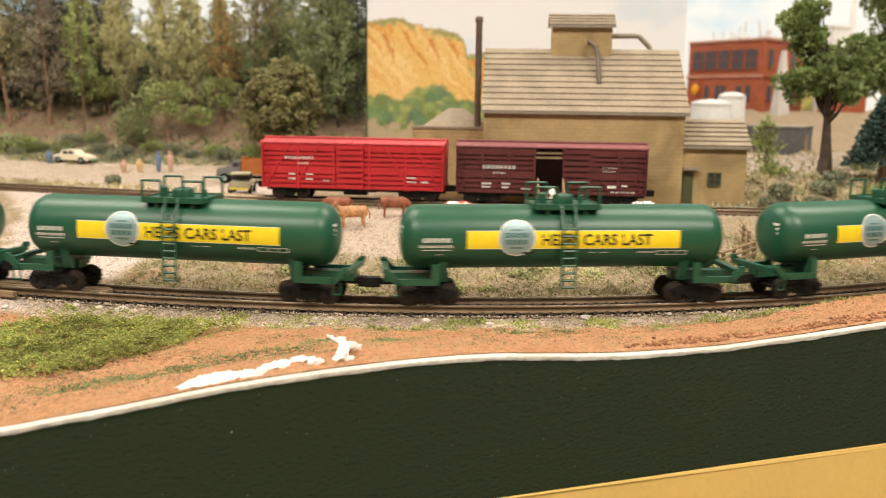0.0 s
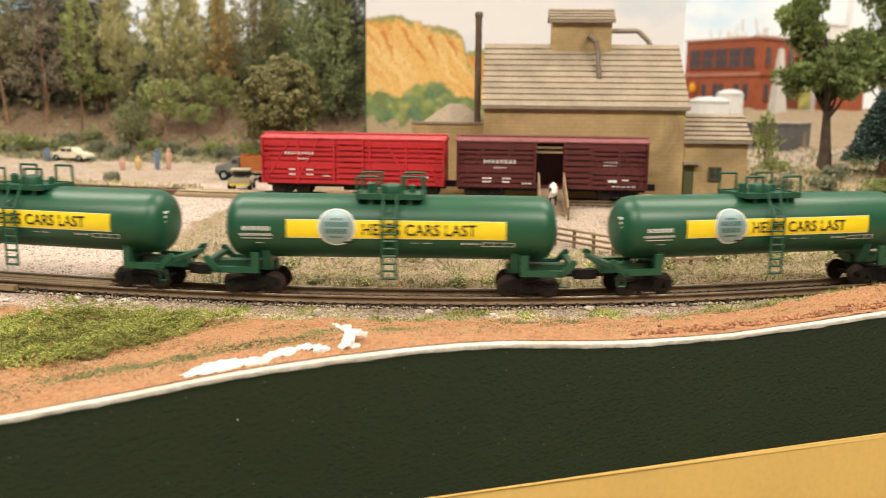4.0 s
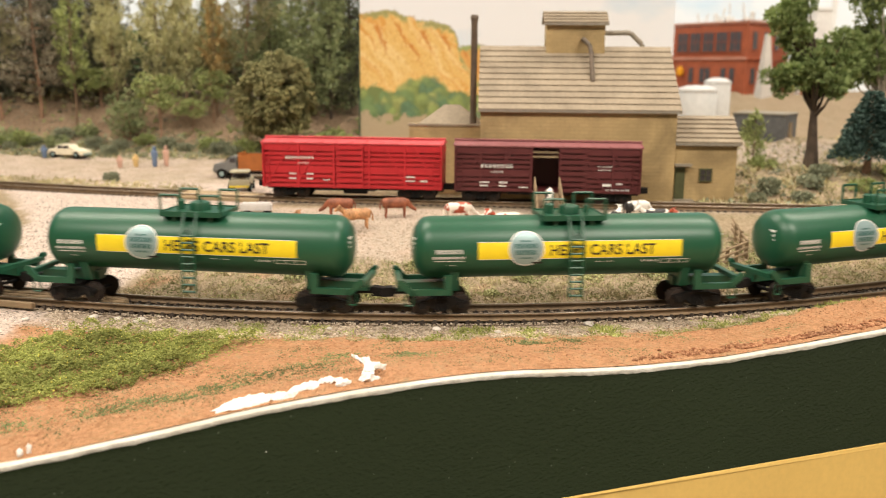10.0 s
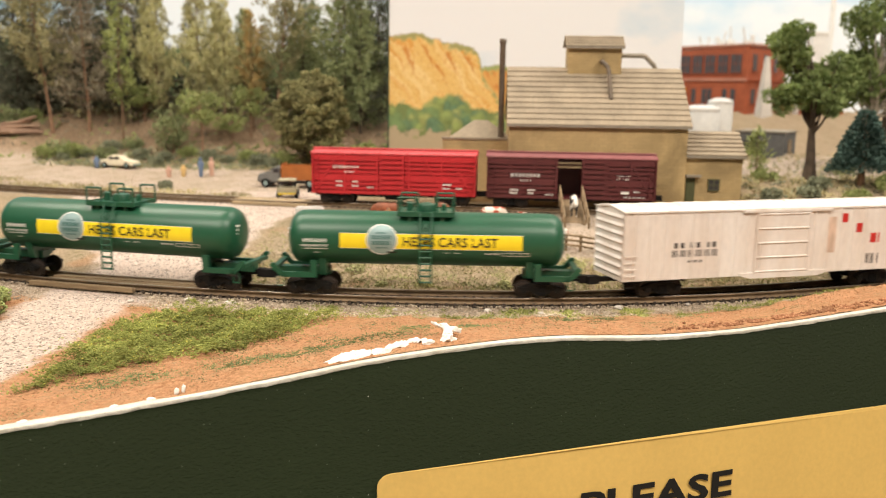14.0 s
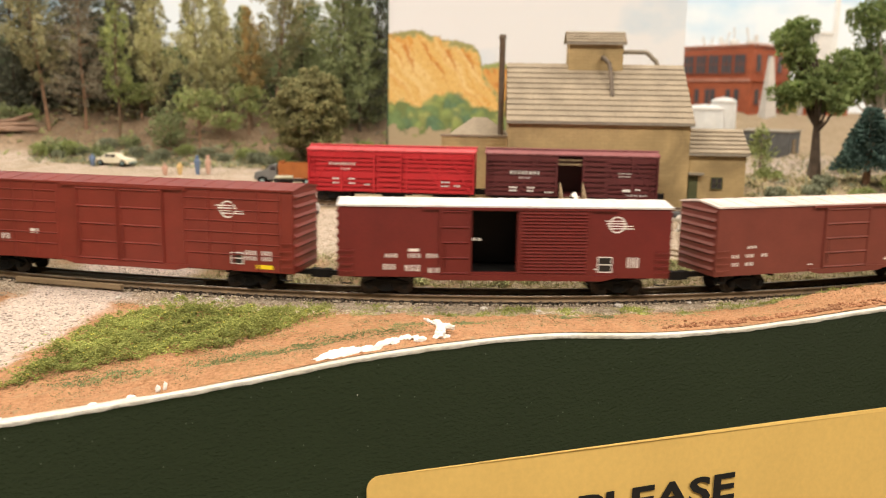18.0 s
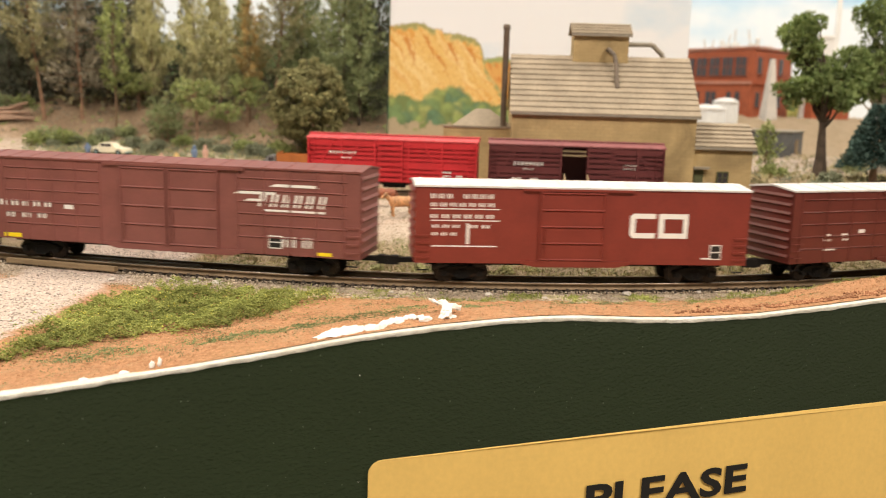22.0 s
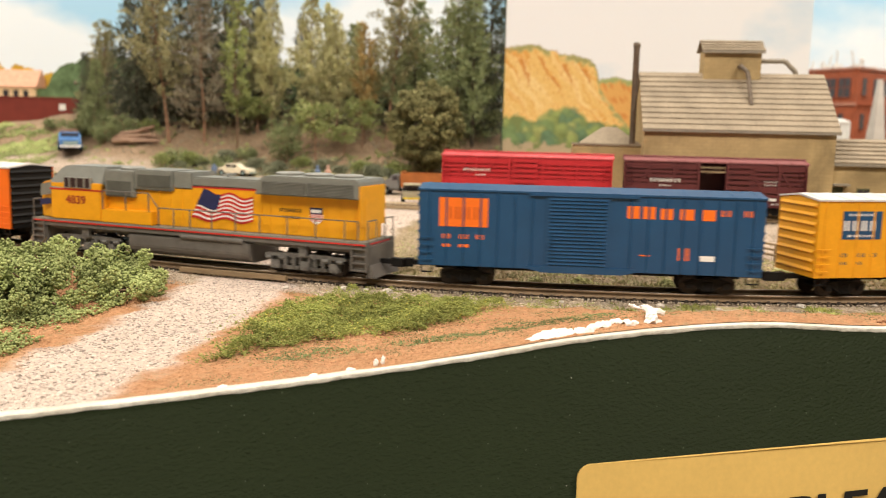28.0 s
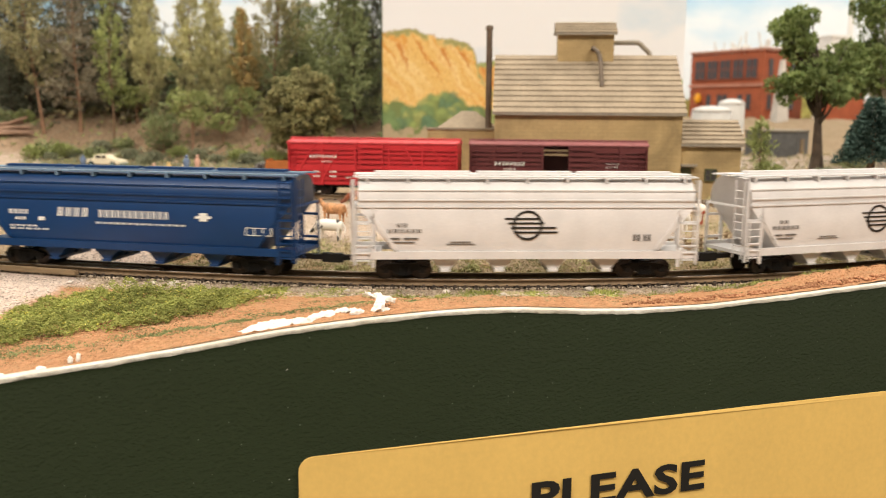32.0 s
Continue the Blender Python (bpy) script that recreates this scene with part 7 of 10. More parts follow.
def locomotive():
    car = base("diesel_locomotive", "yellow and grey diesel locomotive with a waving flag on its hood", "locomotive", group="cars of the train")
    boxpart("frame", [(-64, 64, -9.3, 9.3, 9.4, 10.8), (-64, 64, -7.2, 7.2, 8.2, 9.4), (-66, -60, -8.6, 8.6, 3.2, 10.6), (60, 66, -8.6, 8.6, 3.2, 10.6)], LOCO_DARK, car)
    boxpart("walkway_edge", [(-65, 65, -9.7, 9.7, 10.8, 11.3)], SIGNAL_RED, car, "thin red sill stripe")
    boxpart("walkway", [(-65, 65, -9.6, 9.6, 11.3, 11.9)], LOCO_GREY, car)
    # nose and cab
    bm = bmesh.new()
    extrude_poly(bm, [(-64.2, 12.0), (-64.6, 20.5), (-63.8, 24.0), (-56.0, 25.6), (-56.0, 12.0)], -8.6, 8.6)
    for vv in bm.verts:
        if vv.co.x < -62:
            vv.co.y *= 0.72
    part("nose", bm, LOCO_YELLOW, car, bevel=0.35, smooth=True)
    boxpart("nose_door", (-64.95, -64.3, -3.0, 3.0, 13.5, 22.5), LOCO_YELLOW, car, bevel=0.15)
    bm = bmesh.new()
    extrude_poly(bm, [(-63.2, 24.3), (-56.4, 25.85), (-56.4, 25.95), (-63.2, 24.45)], -6.0, 6.0)
    extrude_poly(bm, [(-62.6, 19.6), (-57.0, 20.4), (-57.2, 24.6), (-62.2, 23.6)], -8.45, -8.2)
    part("anti_glare_panel", bm, LOCO_GREY, car)
    bm = bmesh.new()
    extrude_poly(bm, [(-57.0, 12.0), (-57.0, 24.8), (-35.0, 24.8), (-35.0, 12.0)], -9.3, 9.3)
    part("cab", bm, LOCO_YELLOW, car, bevel=0.3)
    bm = bmesh.new()
    extrude_poly(bm, [(-57.2, 22.4), (-57.0, 25.2), (-55.0, 29.2), (-52.5, 30.4), (-35.0, 30.4), (-35.0, 22.4)], -9.35, 9.35)
    for vv in bm.verts:
        if vv.co.z > 29:
            vv.co.y *= 0.66
    part("cab_roof", bm, LOCO_GREY, car, bevel=0.3, smooth=True)
    boxpart("cab_stripe", (-57.1, -34.9, -9.42, 9.42, 22.1, 22.6), SIGNAL_RED, car)
    for k, (a, b) in enumerate(((-50.2, -48.4), (-47.6, -45.2), (-44.6, -42.0), (-41.2, -39.2))):
        w = boxpart("side_window", (a, b, -9.75, -8.8, 23.2, 26.4), GLASS_DARK, car)
        boxpart("window_frame", [(a - 0.22, a, -9.85, -8.8, 23.0, 26.6), (b, b + 0.22, -9.85, -8.8, 23.0, 26.6), (a, b, -9.85, -8.8, 26.4, 26.6), (a, b, -9.85, -8.8, 23.0, 23.2)], FAN_GREY, w)
    for y in (-4.2, 4.2):
        boxpart("windscreen", (-57.35, -56.2, y - 2.8, y + 2.8, 24.6, 27.4), GLASS_DARK, car)
    words("road_number", "4839", 3.9, NUMBER_RED, car, lambda a, b, c: (-50.2 + a, -9.36 - c, 17.6 + b), wide=1.12, depth=0.05, bold=0.1)
    bm = bmesh.new()
    extrude_poly(bm, [(-62.4, 16.2), (-57.6, 16.9), (-57.6, 18.9), (-62.8, 18.4)], -8.75, -8.5)
    part("nose_emblem", bm, NAVY, car, "dark blue winged emblem")
    # hood
    boxpart("hood", (-35.1, 27.0, -6.0, 6.0, 11.9, 25.4), LOCO_YELLOW, car, bevel=0.2)
    boxpart("low_cabinet", (-35.1, -14.0, -9.3, -5.8, 11.9, 16.4), LOCO_YELLOW, car, bevel=0.25)
    boxpart("hood_top", (-35.0, 27.0, -5.9, 5.9, 25.4, 28.6), LOCO_GREY, car, bevel=0.5)
    boxpart("hood_stripe", (-12.0, 27.0, -6.1, 6.1, 25.1, 25.5), SIGNAL_RED, car)
    boxpart("inverter_cabinet", (-35.0, -22.4, -7.4, 7.4, 20.6, 29.4), LOCO_GREY, car, bevel=0.4)
    boxpart("inverter_grille", [(-33.8, -23.6, -7.6, -7.2, 21.0, 26.0), (-20.8, -7.6, -7.6, -6.4, 24.6, 28.6)], GRILLE, car)
    boxpart("blower_housing", [(-22.4, -7.0, -7.2, 7.2, 23.4, 30.2), (-7.0, 0.6, -6.4, 6.4, 24.4, 30.0)], LOCO_GREY, car, bevel=0.4)
    bm = bmesh.new()
    lathe(bm, [(4.0, 29.4), (4.2, 30.2), (3.6, 30.6), (0.8, 30.5)], n=24, at=(-29, 0, 0))
    part("roof_fan", bm, FAN_GREY, car, smooth=True)
    bm = bmesh.new()
    extrude_poly(bm, [(26.0, 24.4), (28.0, 29.2), (30.0, 30.4), (62.0, 30.4), (62.5, 29.0), (62.5, 24.4)], -9.0, 9.0)
    part("radiator_housing", bm, LOCO_GREY, car, bevel=0.3)
    boxpart("rear_hood_face", (62.4, 62.9, -8.7, 8.7, 16.0, 28.4), LOCO_YELLOW, car, bevel=0.15)
    boxpart("radiator_grille", [(29.0, 44.2, -9.3, -8.8, 24.8, 28.7), (45.2, 60.8, -9.3, -8.8, 24.8, 28.7)], GRILLE, car)
    bm = bmesh.new()
    for z in np.linspace(25.0, 28.5, 9):
        bx(bm, 29.2, 60.6, -9.42, -9.2, z - 0.08, z + 0.08)
    part("grille", bm, LOCO_GREY, car)
    boxpart("rear_hood", (27.0, 63.0, -6.0, 6.0, 11.9, 24.4), LOCO_YELLOW, car, bevel=0.2)
    for x in (33.5, 44, 54.5):
        bm = bmesh.new()
        lathe(bm, [(4.5, 30.3), (4.6, 31.0), (3.9, 31.3), (0.8, 31.2)], n=24, at=(x, 0, 0))
        part("roof_fan", bm, FAN_GREY, car, smooth=True)
    bm = bmesh.new()
    for y in (-0.9, 0, 0.9):
        rod(bm, (8.5, y, 29.4), (12.5, y, 29.7), 0.25, 6, 0.5)
    rod(bm, (10, 0, 28.4), (10, 0, 29.4), 0.3)
    part("horn", bm, FAN_GREY, car)
    bm = bmesh.new()
    for x in np.linspace(-13, 24, 9):
        bx(bm, x - 0.08, x + 0.08, -6.14, -6.0, 12.4, 24.6)
    for x in np.linspace(30, 60, 7):
        bx(bm, x - 0.08, x + 0.08, -6.14, -6.0, 12.4, 24.0)
    part("door_seam", bm, LOCO_YELLOW, car)
    # flag: a canton and rippled stripes
    def flag(u, v):
        left = -0.2 + 5.0 * v
        return (left + (23.6 - left) * u, -6.16, 15.0 + 9.0 * v + 0.65 * math.sin(u * 12.0 + 1.2) - 1.1 * u * v + 0.5 * (1 - u) * (v - 0.5))
    flag_part = None
    for nm, mat, cells, out in (("flag", WHITE, [(0, 1, 0, 1)], 0.0), ("flag_stripes", SIGNAL_RED, [(0, 1, k / 6.5, (k + 0.55) / 6.5) for k in range(7)], 0.05), ("flag_canton", NAVY, [(0, 0.37, 0.45, 1.0)], 0.1)):
        bm = bmesh.new()
        for u0, u1, v0, v1 in cells:
            n = 18
            lo = [bm.verts.new((lambda p: (p[0], p[1] - out, p[2]))(flag(u0 + (u1 - u0) * i / n, v0))) for i in range(n + 1)]
            hi = [bm.verts.new((lambda p: (p[0], p[1] - out, p[2]))(flag(u0 + (u1 - u0) * i / n, v1))) for i in range(n + 1)]
            for i in range(n):
                bm.faces.new((lo[i], lo[i + 1], hi[i + 1], hi[i]))
        ob = part(nm, bm, mat, flag_part or car, "waving striped flag painted on the hood" if not flag_part else "")
        flag_part = flag_part or ob
    shield(car, 46.5, 18.6, 4.4, y=-6.05)
    bm = bmesh.new()
    bar_rows(bm, -6.05, [(33.5, 41.5, 19.2, 20.3, 8, 0), (34.5, 41.0, 17.2, 18.0, 7, 0)])
    part("hood_lettering", bm, BLACK_INK, car)
    # underframe
    bm = bmesh.new()
    extrude_poly(bm, [(-5.8, 2.0), (5.8, 2.0), (8.2, 3.2), (9.0, 5.0), (9.0, 8.6), (-9.0, 8.6), (-9.0, 5.0), (-8.2, 3.2)], -24, 24, axis="x")
    part("fuel_tank", bm, LOCO_DARK, car, bevel=0.3)
    bm = bmesh.new()
    rod(bm, (-2, -9.0, 9.2), (22, -9.0, 9.2), 0.9, 12)
    part("air_reservoir", bm, LOCO_DARK, car, smooth=True)
    for x in (-43, 43):
        bm = bmesh.new()
        for y in (-7.2, 6.2):
            extrude_poly(bm, [(x - 14.4, 5.2), (x - 14, 6.2), (x - 7, 6.6), (x + 7, 6.6), (x + 14, 6.2), (x + 14.4, 5.2), (x + 6, 5.3), (x - 6, 5.3)], y, y + 1.0)
            for dx in (-5.2, 5.2):
                extrude_poly(bm, [(x + dx - 3.2, 2.4), (x + dx + 3.2, 2.4), (x + dx + 2.4, 1.4), (x + dx - 2.4, 1.4)], y, y + 1.0)
            for dx in (-10.4, 0, 10.4):
                yy = y - 0.5 if y < 0 else y + 0.9
                bx(bm, x + dx - 1.5, x + dx + 1.5, yy, yy + 0.6, 1.5, 4.2)
                rod(bm, (x + dx, yy - 0.2, 2.9), (x + dx, yy + 0.8, 2.9), 0.95, 10)
                for ex in (-1.5, 1.5):
                    bx(bm, x + dx + ex - 0.3, x + dx + ex + 0.3, y + 0.1, y + 0.9, 1.6, 5.6)
            for dx in (-5.2, 5.2):
                yy = y - 0.3 if y < 0 else y + 1.2
                for ex in (-1.5, 1.5):
                    rod(bm, (x + dx + ex, yy, 2.4), (x + dx + ex, yy, 5.4), 0.55, 8)
                    for z in (2.9, 3.6, 4.3, 5.0):
                        rod(bm, (x + dx + ex, yy, z - 0.14), (x + dx + ex, yy, z + 0.14), 0.75, 8)
            for dx in (-12.6, -7.8, 7.8, 12.6):
                yy = y - 0.4 if y < 0 else y + 1.0
                rod(bm, (x + dx - 0.9, yy, 4.9), (x + dx + 0.9, yy, 4.9), 0.6, 8)
        bx(bm, x - 12, x + 12, -6, 6, 3.0, 5.0)
        bx(bm, x - 1.4, x + 1.4, -8.4, -7.0, 6.0, 9.2)
        b = part("bogie", bm, BOGIE_GREY, car)
        for dx in (-10.4, 0, 10.4):
            for y in (-4.75, 4.75):
                w = new("wheel", WHEEL_MESH)
                w.parent, w.matrix_basis = b, mm(x + dx, y, 3.05, 0, 0, 180 if y > 0 else 0) @ Matrix.Diagonal((1.15, 1, 1.15, 1))
    for s in (-1, 1):
        for y in (-1, 1):
            a, b = sorted((s * 60.5, s * 65.5))
            for k in range(4):
                z = 3.0 + 2.2 * k
                boxpart("step", (a, b, *sorted((y * 7.0, y * 9.6)), z, z + 0.4), LOCO_DARK, car)
            for x in (a, b):
                boxpart("step_side", (x - 0.25, x + 0.25, *sorted((y * 7.4, y * 9.7)), 3.0, 11.9), LOCO_DARK, car)
        bm = bmesh.new()
        extrude_poly(bm, [(s * 65.5, 1.2), (s * 68.0, 1.2), (s * 66.2, 5.0), (s * 65.5, 5.0)], -8.6, 8.6)
        part("plough", bm, LOCO_DARK, car)
        bm = bmesh.new()
        for y in (-8.8, -3, 3, 8.8):
            rod(bm, (s * 65.6, y, 11.9), (s * 65.6, y, 18.2), 0.22, 5)
        rod(bm, (s * 65.6, -8.8, 18.2), (s * 65.6, -3, 18.2), 0.22, 5), rod(bm, (s * 65.6, 3, 18.2), (s * 65.6, 8.8, 18.2), 0.22, 5)
        part("end_rail", bm, LOCO_DARK, car)
    for y in (-9.2, 9.2):
        for k, x in enumerate((-34.2, -24.5, -15, -11, -5, 1.5, 10, 19, 28, 38, 48, 58, 62.5)):
            top = 22.6 if x < -14 else 18.0
            bm = bmesh.new()
            rod(bm, (x, y, 11.9 if x > -14 else 16.4), (x, y, top), 0.24, 5)
            part("stanchion", bm, LOCO_DARK, car)
        bm = bmesh.new()
        pts = [(-34.2, 22.6), (-15, 22.6), (-11, 18.0), (62.5, 18.0)]
        for (xa, za), (xb, zb) in zip(pts, pts[1:]):
            rod(bm, (xa, y, za), (xb, y, zb), 0.2, 5)
        part("handrail", bm, LOCO_DARK, car)
    couplers(car, 66, 72.8)
    TRAIN.append((car, 0, 43))
    return car


def build_train():
    f = uv(111.5, 6.3, 27.6)
    box_car("refrigerator_car", "dirty white refrigerator car with rust streaks and red initials", 111.5, 61.9, 27.6, OFFWHITE, OFFWHITE, doors=[(-9.8, 10.4, "panel")], half=40, posts=np.linspace(-52, 52, 22), paint=[
        ("lettering", BLACK_INK, [f(.155, .305, .46, .54, 3), f(.15, .30, .33, .43, 6), f(.20, .25, .24, .28, 3), f(.80, .85, .10, .26, 3), f(.43, .46, .40, .47), f(.50, .57, .40, .46, 3)]),
        ("red_lettering", SIGNAL_RED, [f(.70, .724, .76, .90), f(.757, .778, .60, .74), f(.81, .842, .43, .58), f(.415, .55, .78, .81)]),
        ("rust_stain", RUST, [f(.885, .955, .12, .98), f(.655, .685, .3, .85), f(.47, .49, .2, .9)])], roof_label="white roof with rust blooms")
    L, e = 117.0, 33.0
    f = uv(L, 5.4, e)
    tall = dict(posts=(), half=43)
    tall_paint = [("lettering", WHITE, [f(.085, .13, .56, .66, 2), f(.06, .165, .45, .55, 6), f(.185, .205, .46, .52), f(.865, .915, .10, .14, 4), f(.865, .915, .20, .23, 3), f(.865, .915, .27, .30, 3), f(.865, .905, .34, .37, 3), f(.12, .195, .245, .265), f(.70, .77, .12, .135)]),
                ("safety_mark", YELLOW, [f(.065, .105, .245, .30), f(.865, .915, .04, .09)])]
    c = box_car("box_car", "tall brown box car with its wide doors open on both sides", L, 63.8, e, BOX_BROWN, BOX_BROWN, opening=(-9.8, 9.9), through=True, sill=5.4, paint=tall_paint, **tall)
    for x0 in (L / 2 + 0.05, -L / 2 - 0.8):
        boxpart("end_panel", (x0, x0 + 0.75, -8.6, 8.6, e - 3.2, e - 0.5), WHITE, c, "white board across the top of the end")
    shield(c, L * .34, 5.4 + 27.6 * .67, 5.0), placard(c, L * .315, L * .358, 7.4, 10.2)
    f = uv(118, 6.3, 31)
    c = box_car("box_car", "oxide red box car with double doors and ribbed side panels", 118, 64.1, 31, BOX_RED, BOX_RED, doors=[(-13, 1.6, "panel"), (2.0, 17, "panel")], half=43,
                posts=[-52, -44, -36, -28, -20, 24, 32, 40, 48, 55], slats=[(-52, -20, 6), (24, 55, 6)], paint=[
        ("lettering", WHITE, [f(.06, .09, .23, .30, 2), f(.10, .135, .23, .30, 2), f(.155, .185, .23, .30, 2), f(.11, .14, .34, .37), f(.245, .27, .32, .38), f(.41, .44, .38, .50, 2), f(.455, .485, .38, .52, 2), f(.54, .57, .38, .50, 2), f(.585, .62, .42, .50, 2),
                               f(.40, .45, .30, .32), f(.87, .905, .14, .26, 3), f(.915, .945, .14, .26, 3)]),
        ("safety_mark", YELLOW, [f(.055, .10, .015, .06), f(.90, .945, .04, .09)])])
    buzz_herald(c, 118 * .325, 6.3 + 24.7 * .75, 2.6, WHITE), placard(c, 118 * .33, 118 * .365, 8.4, 12.0)
    L = 98.5
    f = uv(L, 6.3, 27.5)
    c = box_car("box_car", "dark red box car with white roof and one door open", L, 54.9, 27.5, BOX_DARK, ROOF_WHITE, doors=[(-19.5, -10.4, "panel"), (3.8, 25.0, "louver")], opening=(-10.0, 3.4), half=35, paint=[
        ("lettering", WHITE, [f(.14, .18, .27, .33, 3), f(.21, .25, .27, .33, 3), f(.265, .30, .27, .33, 3), f(.21, .24, .36, .40), f(.135, .175, .10, .18, 3), f(.20, .25, .08, .17, 3), f(.27, .31, .06, .13, 2), f(.355, .38, .52, .56, 2), f(.40, .43, .52, .56, 2),
                               f(.585, .665, .38, .40), f(.87, .91, .15, .30, 3), f(.77, .80, .12, .13)])])
    buzz_herald(c, L * .335, 6.3 + 21.2 * .76, 2.5, WHITE), placard(c, L * .28, L * .325, 8.0, 12.8)
    c = box_car("box_car", "faded oxide red box car with pale pink roof, round emblem", L, 55.7, 27.5, BOX_FADED, ROOF_PINK, doors=[(-9.5, 8.5, "panel")], half=35, paint=[
        ("lettering", WHITE, [f(.115, .15, .39, .43, 4), f(.06, .09, .26, .31, 2), f(.11, .145, .26, .31, 2), f(.17, .195, .26, .31, 2), f(.06, .09, .14, .19, 2), f(.11, .145, .14, .19, 2), f(.435, .465, .69, .73, 2), f(.52, .55, .69, .73, 2), f(.66, .79, .115, .135),
                               f(.665, .70, .14, .15), f(.895, .94, .12, .24, 3), f(.35, .37, .10, .115)])])
    bm = bmesh.new()
    ring_plate(bm, L * .394, 6.3 + 21.2 * .65, -9.7, 4.4, 5.2), ring_plate(bm, L * .394, 6.3 + 21.2 * .65, -9.7, 3.4, 3.65)
    bar_rows(bm, -9.7, [(L * .394 - 3.2, L * .394 + 3.2, 19.2, 20.6), (L * .394 - 2.8, L * .394 + 2.8, 17.5, 18.6, 4), (L * .394 - 1.6, L * .394 + 1.6, 22.4, 22.9)])
    part("herald", bm, ROOF_PINK, c)
    placard(c, L * .325, L * .37, 8.0, 13.0)
    c = box_car("box_car", "bright oxide red box car with a small white emblem", L, 55.4, 27.5, BOX_RED, BOX_RED, doors=[(-8.8, 7.4, "panel")], half=35, paint=[
        ("lettering", WHITE, [f(.06, .09, .42, .48, 2), f(.10, .14, .42, .48, 3), f(.06, .085, .32, .38, 2), f(.10, .13, .32, .38, 2), f(.06, .09, .12, .20, 2), f(.11, .145, .12, .20, 2), f(.16, .21, .10, .13), f(.87, .895, .06, .20, 2), f(.91, .94, .06, .20, 2)])])
    bm = bmesh.new()
    bar_rows(bm, -9.7, [(L * .335, L * .40, 20.6, 23.8, 1, .3)])
    part("herald", bm, WHITE, c)
    f = uv(120, 6.3, 31.4)
    c = box_car("box_car", "faded rose box car with double doors and a flying white emblem", 120, 65.8, 31.4, BOX_ROSE, BOX_ROSE, doors=[(-14.5, 0.6, "panel"), (1.0, 17, "panel")], half=44,
                posts=[-53, -45, -37, -29, -21, 23, 31, 39, 47, 55], slats=[(-53, -21, 6), (23, 56, 6)], paint=[
        ("lettering", WHITE, [f(.045, .20, .41, .48, 5), f(.06, .09, .27, .33, 2), f(.105, .135, .27, .33, 2), f(.15, .18, .27, .33, 2), f(.225, .25, .40, .45), f(.41, .44, .43, .50, 2), f(.455, .485, .43, .52, 2), f(.525, .555, .43, .50, 2), f(.565, .60, .43, .52, 2), f(.395, .43, .34, .36),
                               f(.80, .845, .10, .22, 3), f(.855, .885, .10, .22, 3)]),
        ("safety_mark", YELLOW, [f(.05, .10, .02, .07), f(.89, .93, .02, .06)])])
    bm = bmesh.new()
    x0 = 120 * .18
    for a, b, z0, z1, sl in ((0, 13, 23.8, 24.6, 0), (11, 26, 26.2, 27.0, -.8), (3, 9, 21.8, 22.5, 0)):
        extrude_poly(bm, [(x0 + a, z0), (x0 + b, z0), (x0 + b + sl, z1), (x0 + a + 2, z1)], -9.8, -9.6)
    bar_rows(bm, -9.7, [(x0 + 7.5, x0 + 29, 20.4, 24.0, 6, .25), (x0 + 9, x0 + 28, 19.0, 19.6)])
    part("herald", bm, WHITE, c)
    placard(c, 120 * .27, 120 * .305, 8.2, 12.0)
    f = uv(L, 6.3, 28.4)
    c = box_car("box_car", "oxide red box car with pale roof and large white block emblem", L, 55.9, 28.4, BOX_RED, ROOF_WHITE, doors=[(-13.5, 6.0, "panel")], half=35, paint=[
        ("lettering", WHITE, [f(.045, .115, .84, .90, 3), f(.14, .235, .84, .90, 4), f(.045, .24, .735, .785, 7), f(.045, .245, .70, .712), f(.045, .24, .585, .635, 6), f(.045, .245, .55, .562), f(.05, .14, .46, .50, 3), f(.16, .23, .46, .50, 2), f(.05, .13, .36, .40, 3), f(.05, .24, .215, .23),
                               f(.15, .158, .25, .52), f(.86, .9, .08, .1)])])
    bm = bmesh.new()
    zc, hh = 6.3 + 22.1 * .52, 7.2
    xa = L * .135
    for pts in ([(0, 0.9), (0.9, 0), (1.6, 0), (1.6, 7.2), (0.9, 7.2), (0, 6.3)], [(1.6, 0), (7.6, 0), (7.6, 1.5), (1.6, 1.5)], [(1.6, 5.7), (7.6, 5.7), (7.6, 7.2), (1.6, 7.2)],
                [(8.6, 0), (10.2, 0), (10.2, 7.2), (8.6, 7.2)], [(10.2, 5.7), (16.0, 5.7), (16.0, 7.2), (10.2, 7.2)], [(10.2, 0), (16.0, 0), (16.0, 1.5), (10.2, 1.5)], [(16.0, 0), (17.4, 0), (17.4, 7.2), (16.0, 7.2)]):
        extrude_poly(bm, [(xa + a, zc - hh / 2 + b) for a, b in pts], -9.82, -9.6)
    part("herald", bm, WHITE, c)
    placard(c, L * .385, L * .42, 8.0, 12.4)
    f = uv(L, 6.3, 28.4)
    c = box_car("box_car", "dark oxide box car with white roof and large white lettering", L, 55.0, 28.4, BOX_DEEP, ROOF_WHITE, doors=[(-9.4, 8.4, "louver")], half=35,
                posts=[-46, -36, -26, -16, 15, 25, 35, 45], slats=[(-46, -12, 5), (14, 46, 5)], paint=[
        ("lettering", WHITE, [f(.675, .945, .69, .88, 4, .2), f(.61, .99, .46, .64, 6, .2), f(.135, .155, .36, .40), f(.20, .225, .36, .40), f(.27, .295, .40, .45), f(.13, .165, .30, .33, 2), f(.205, .235, .30, .33, 2), f(.13, .18, .17, .19), f(.79, .84, .10, .24, 3)])])
    placard(c, L * .365, L * .41, 8.0, 12.6)
    L, e = 117.5, 33.0
    f = uv(L, 5.4, e)
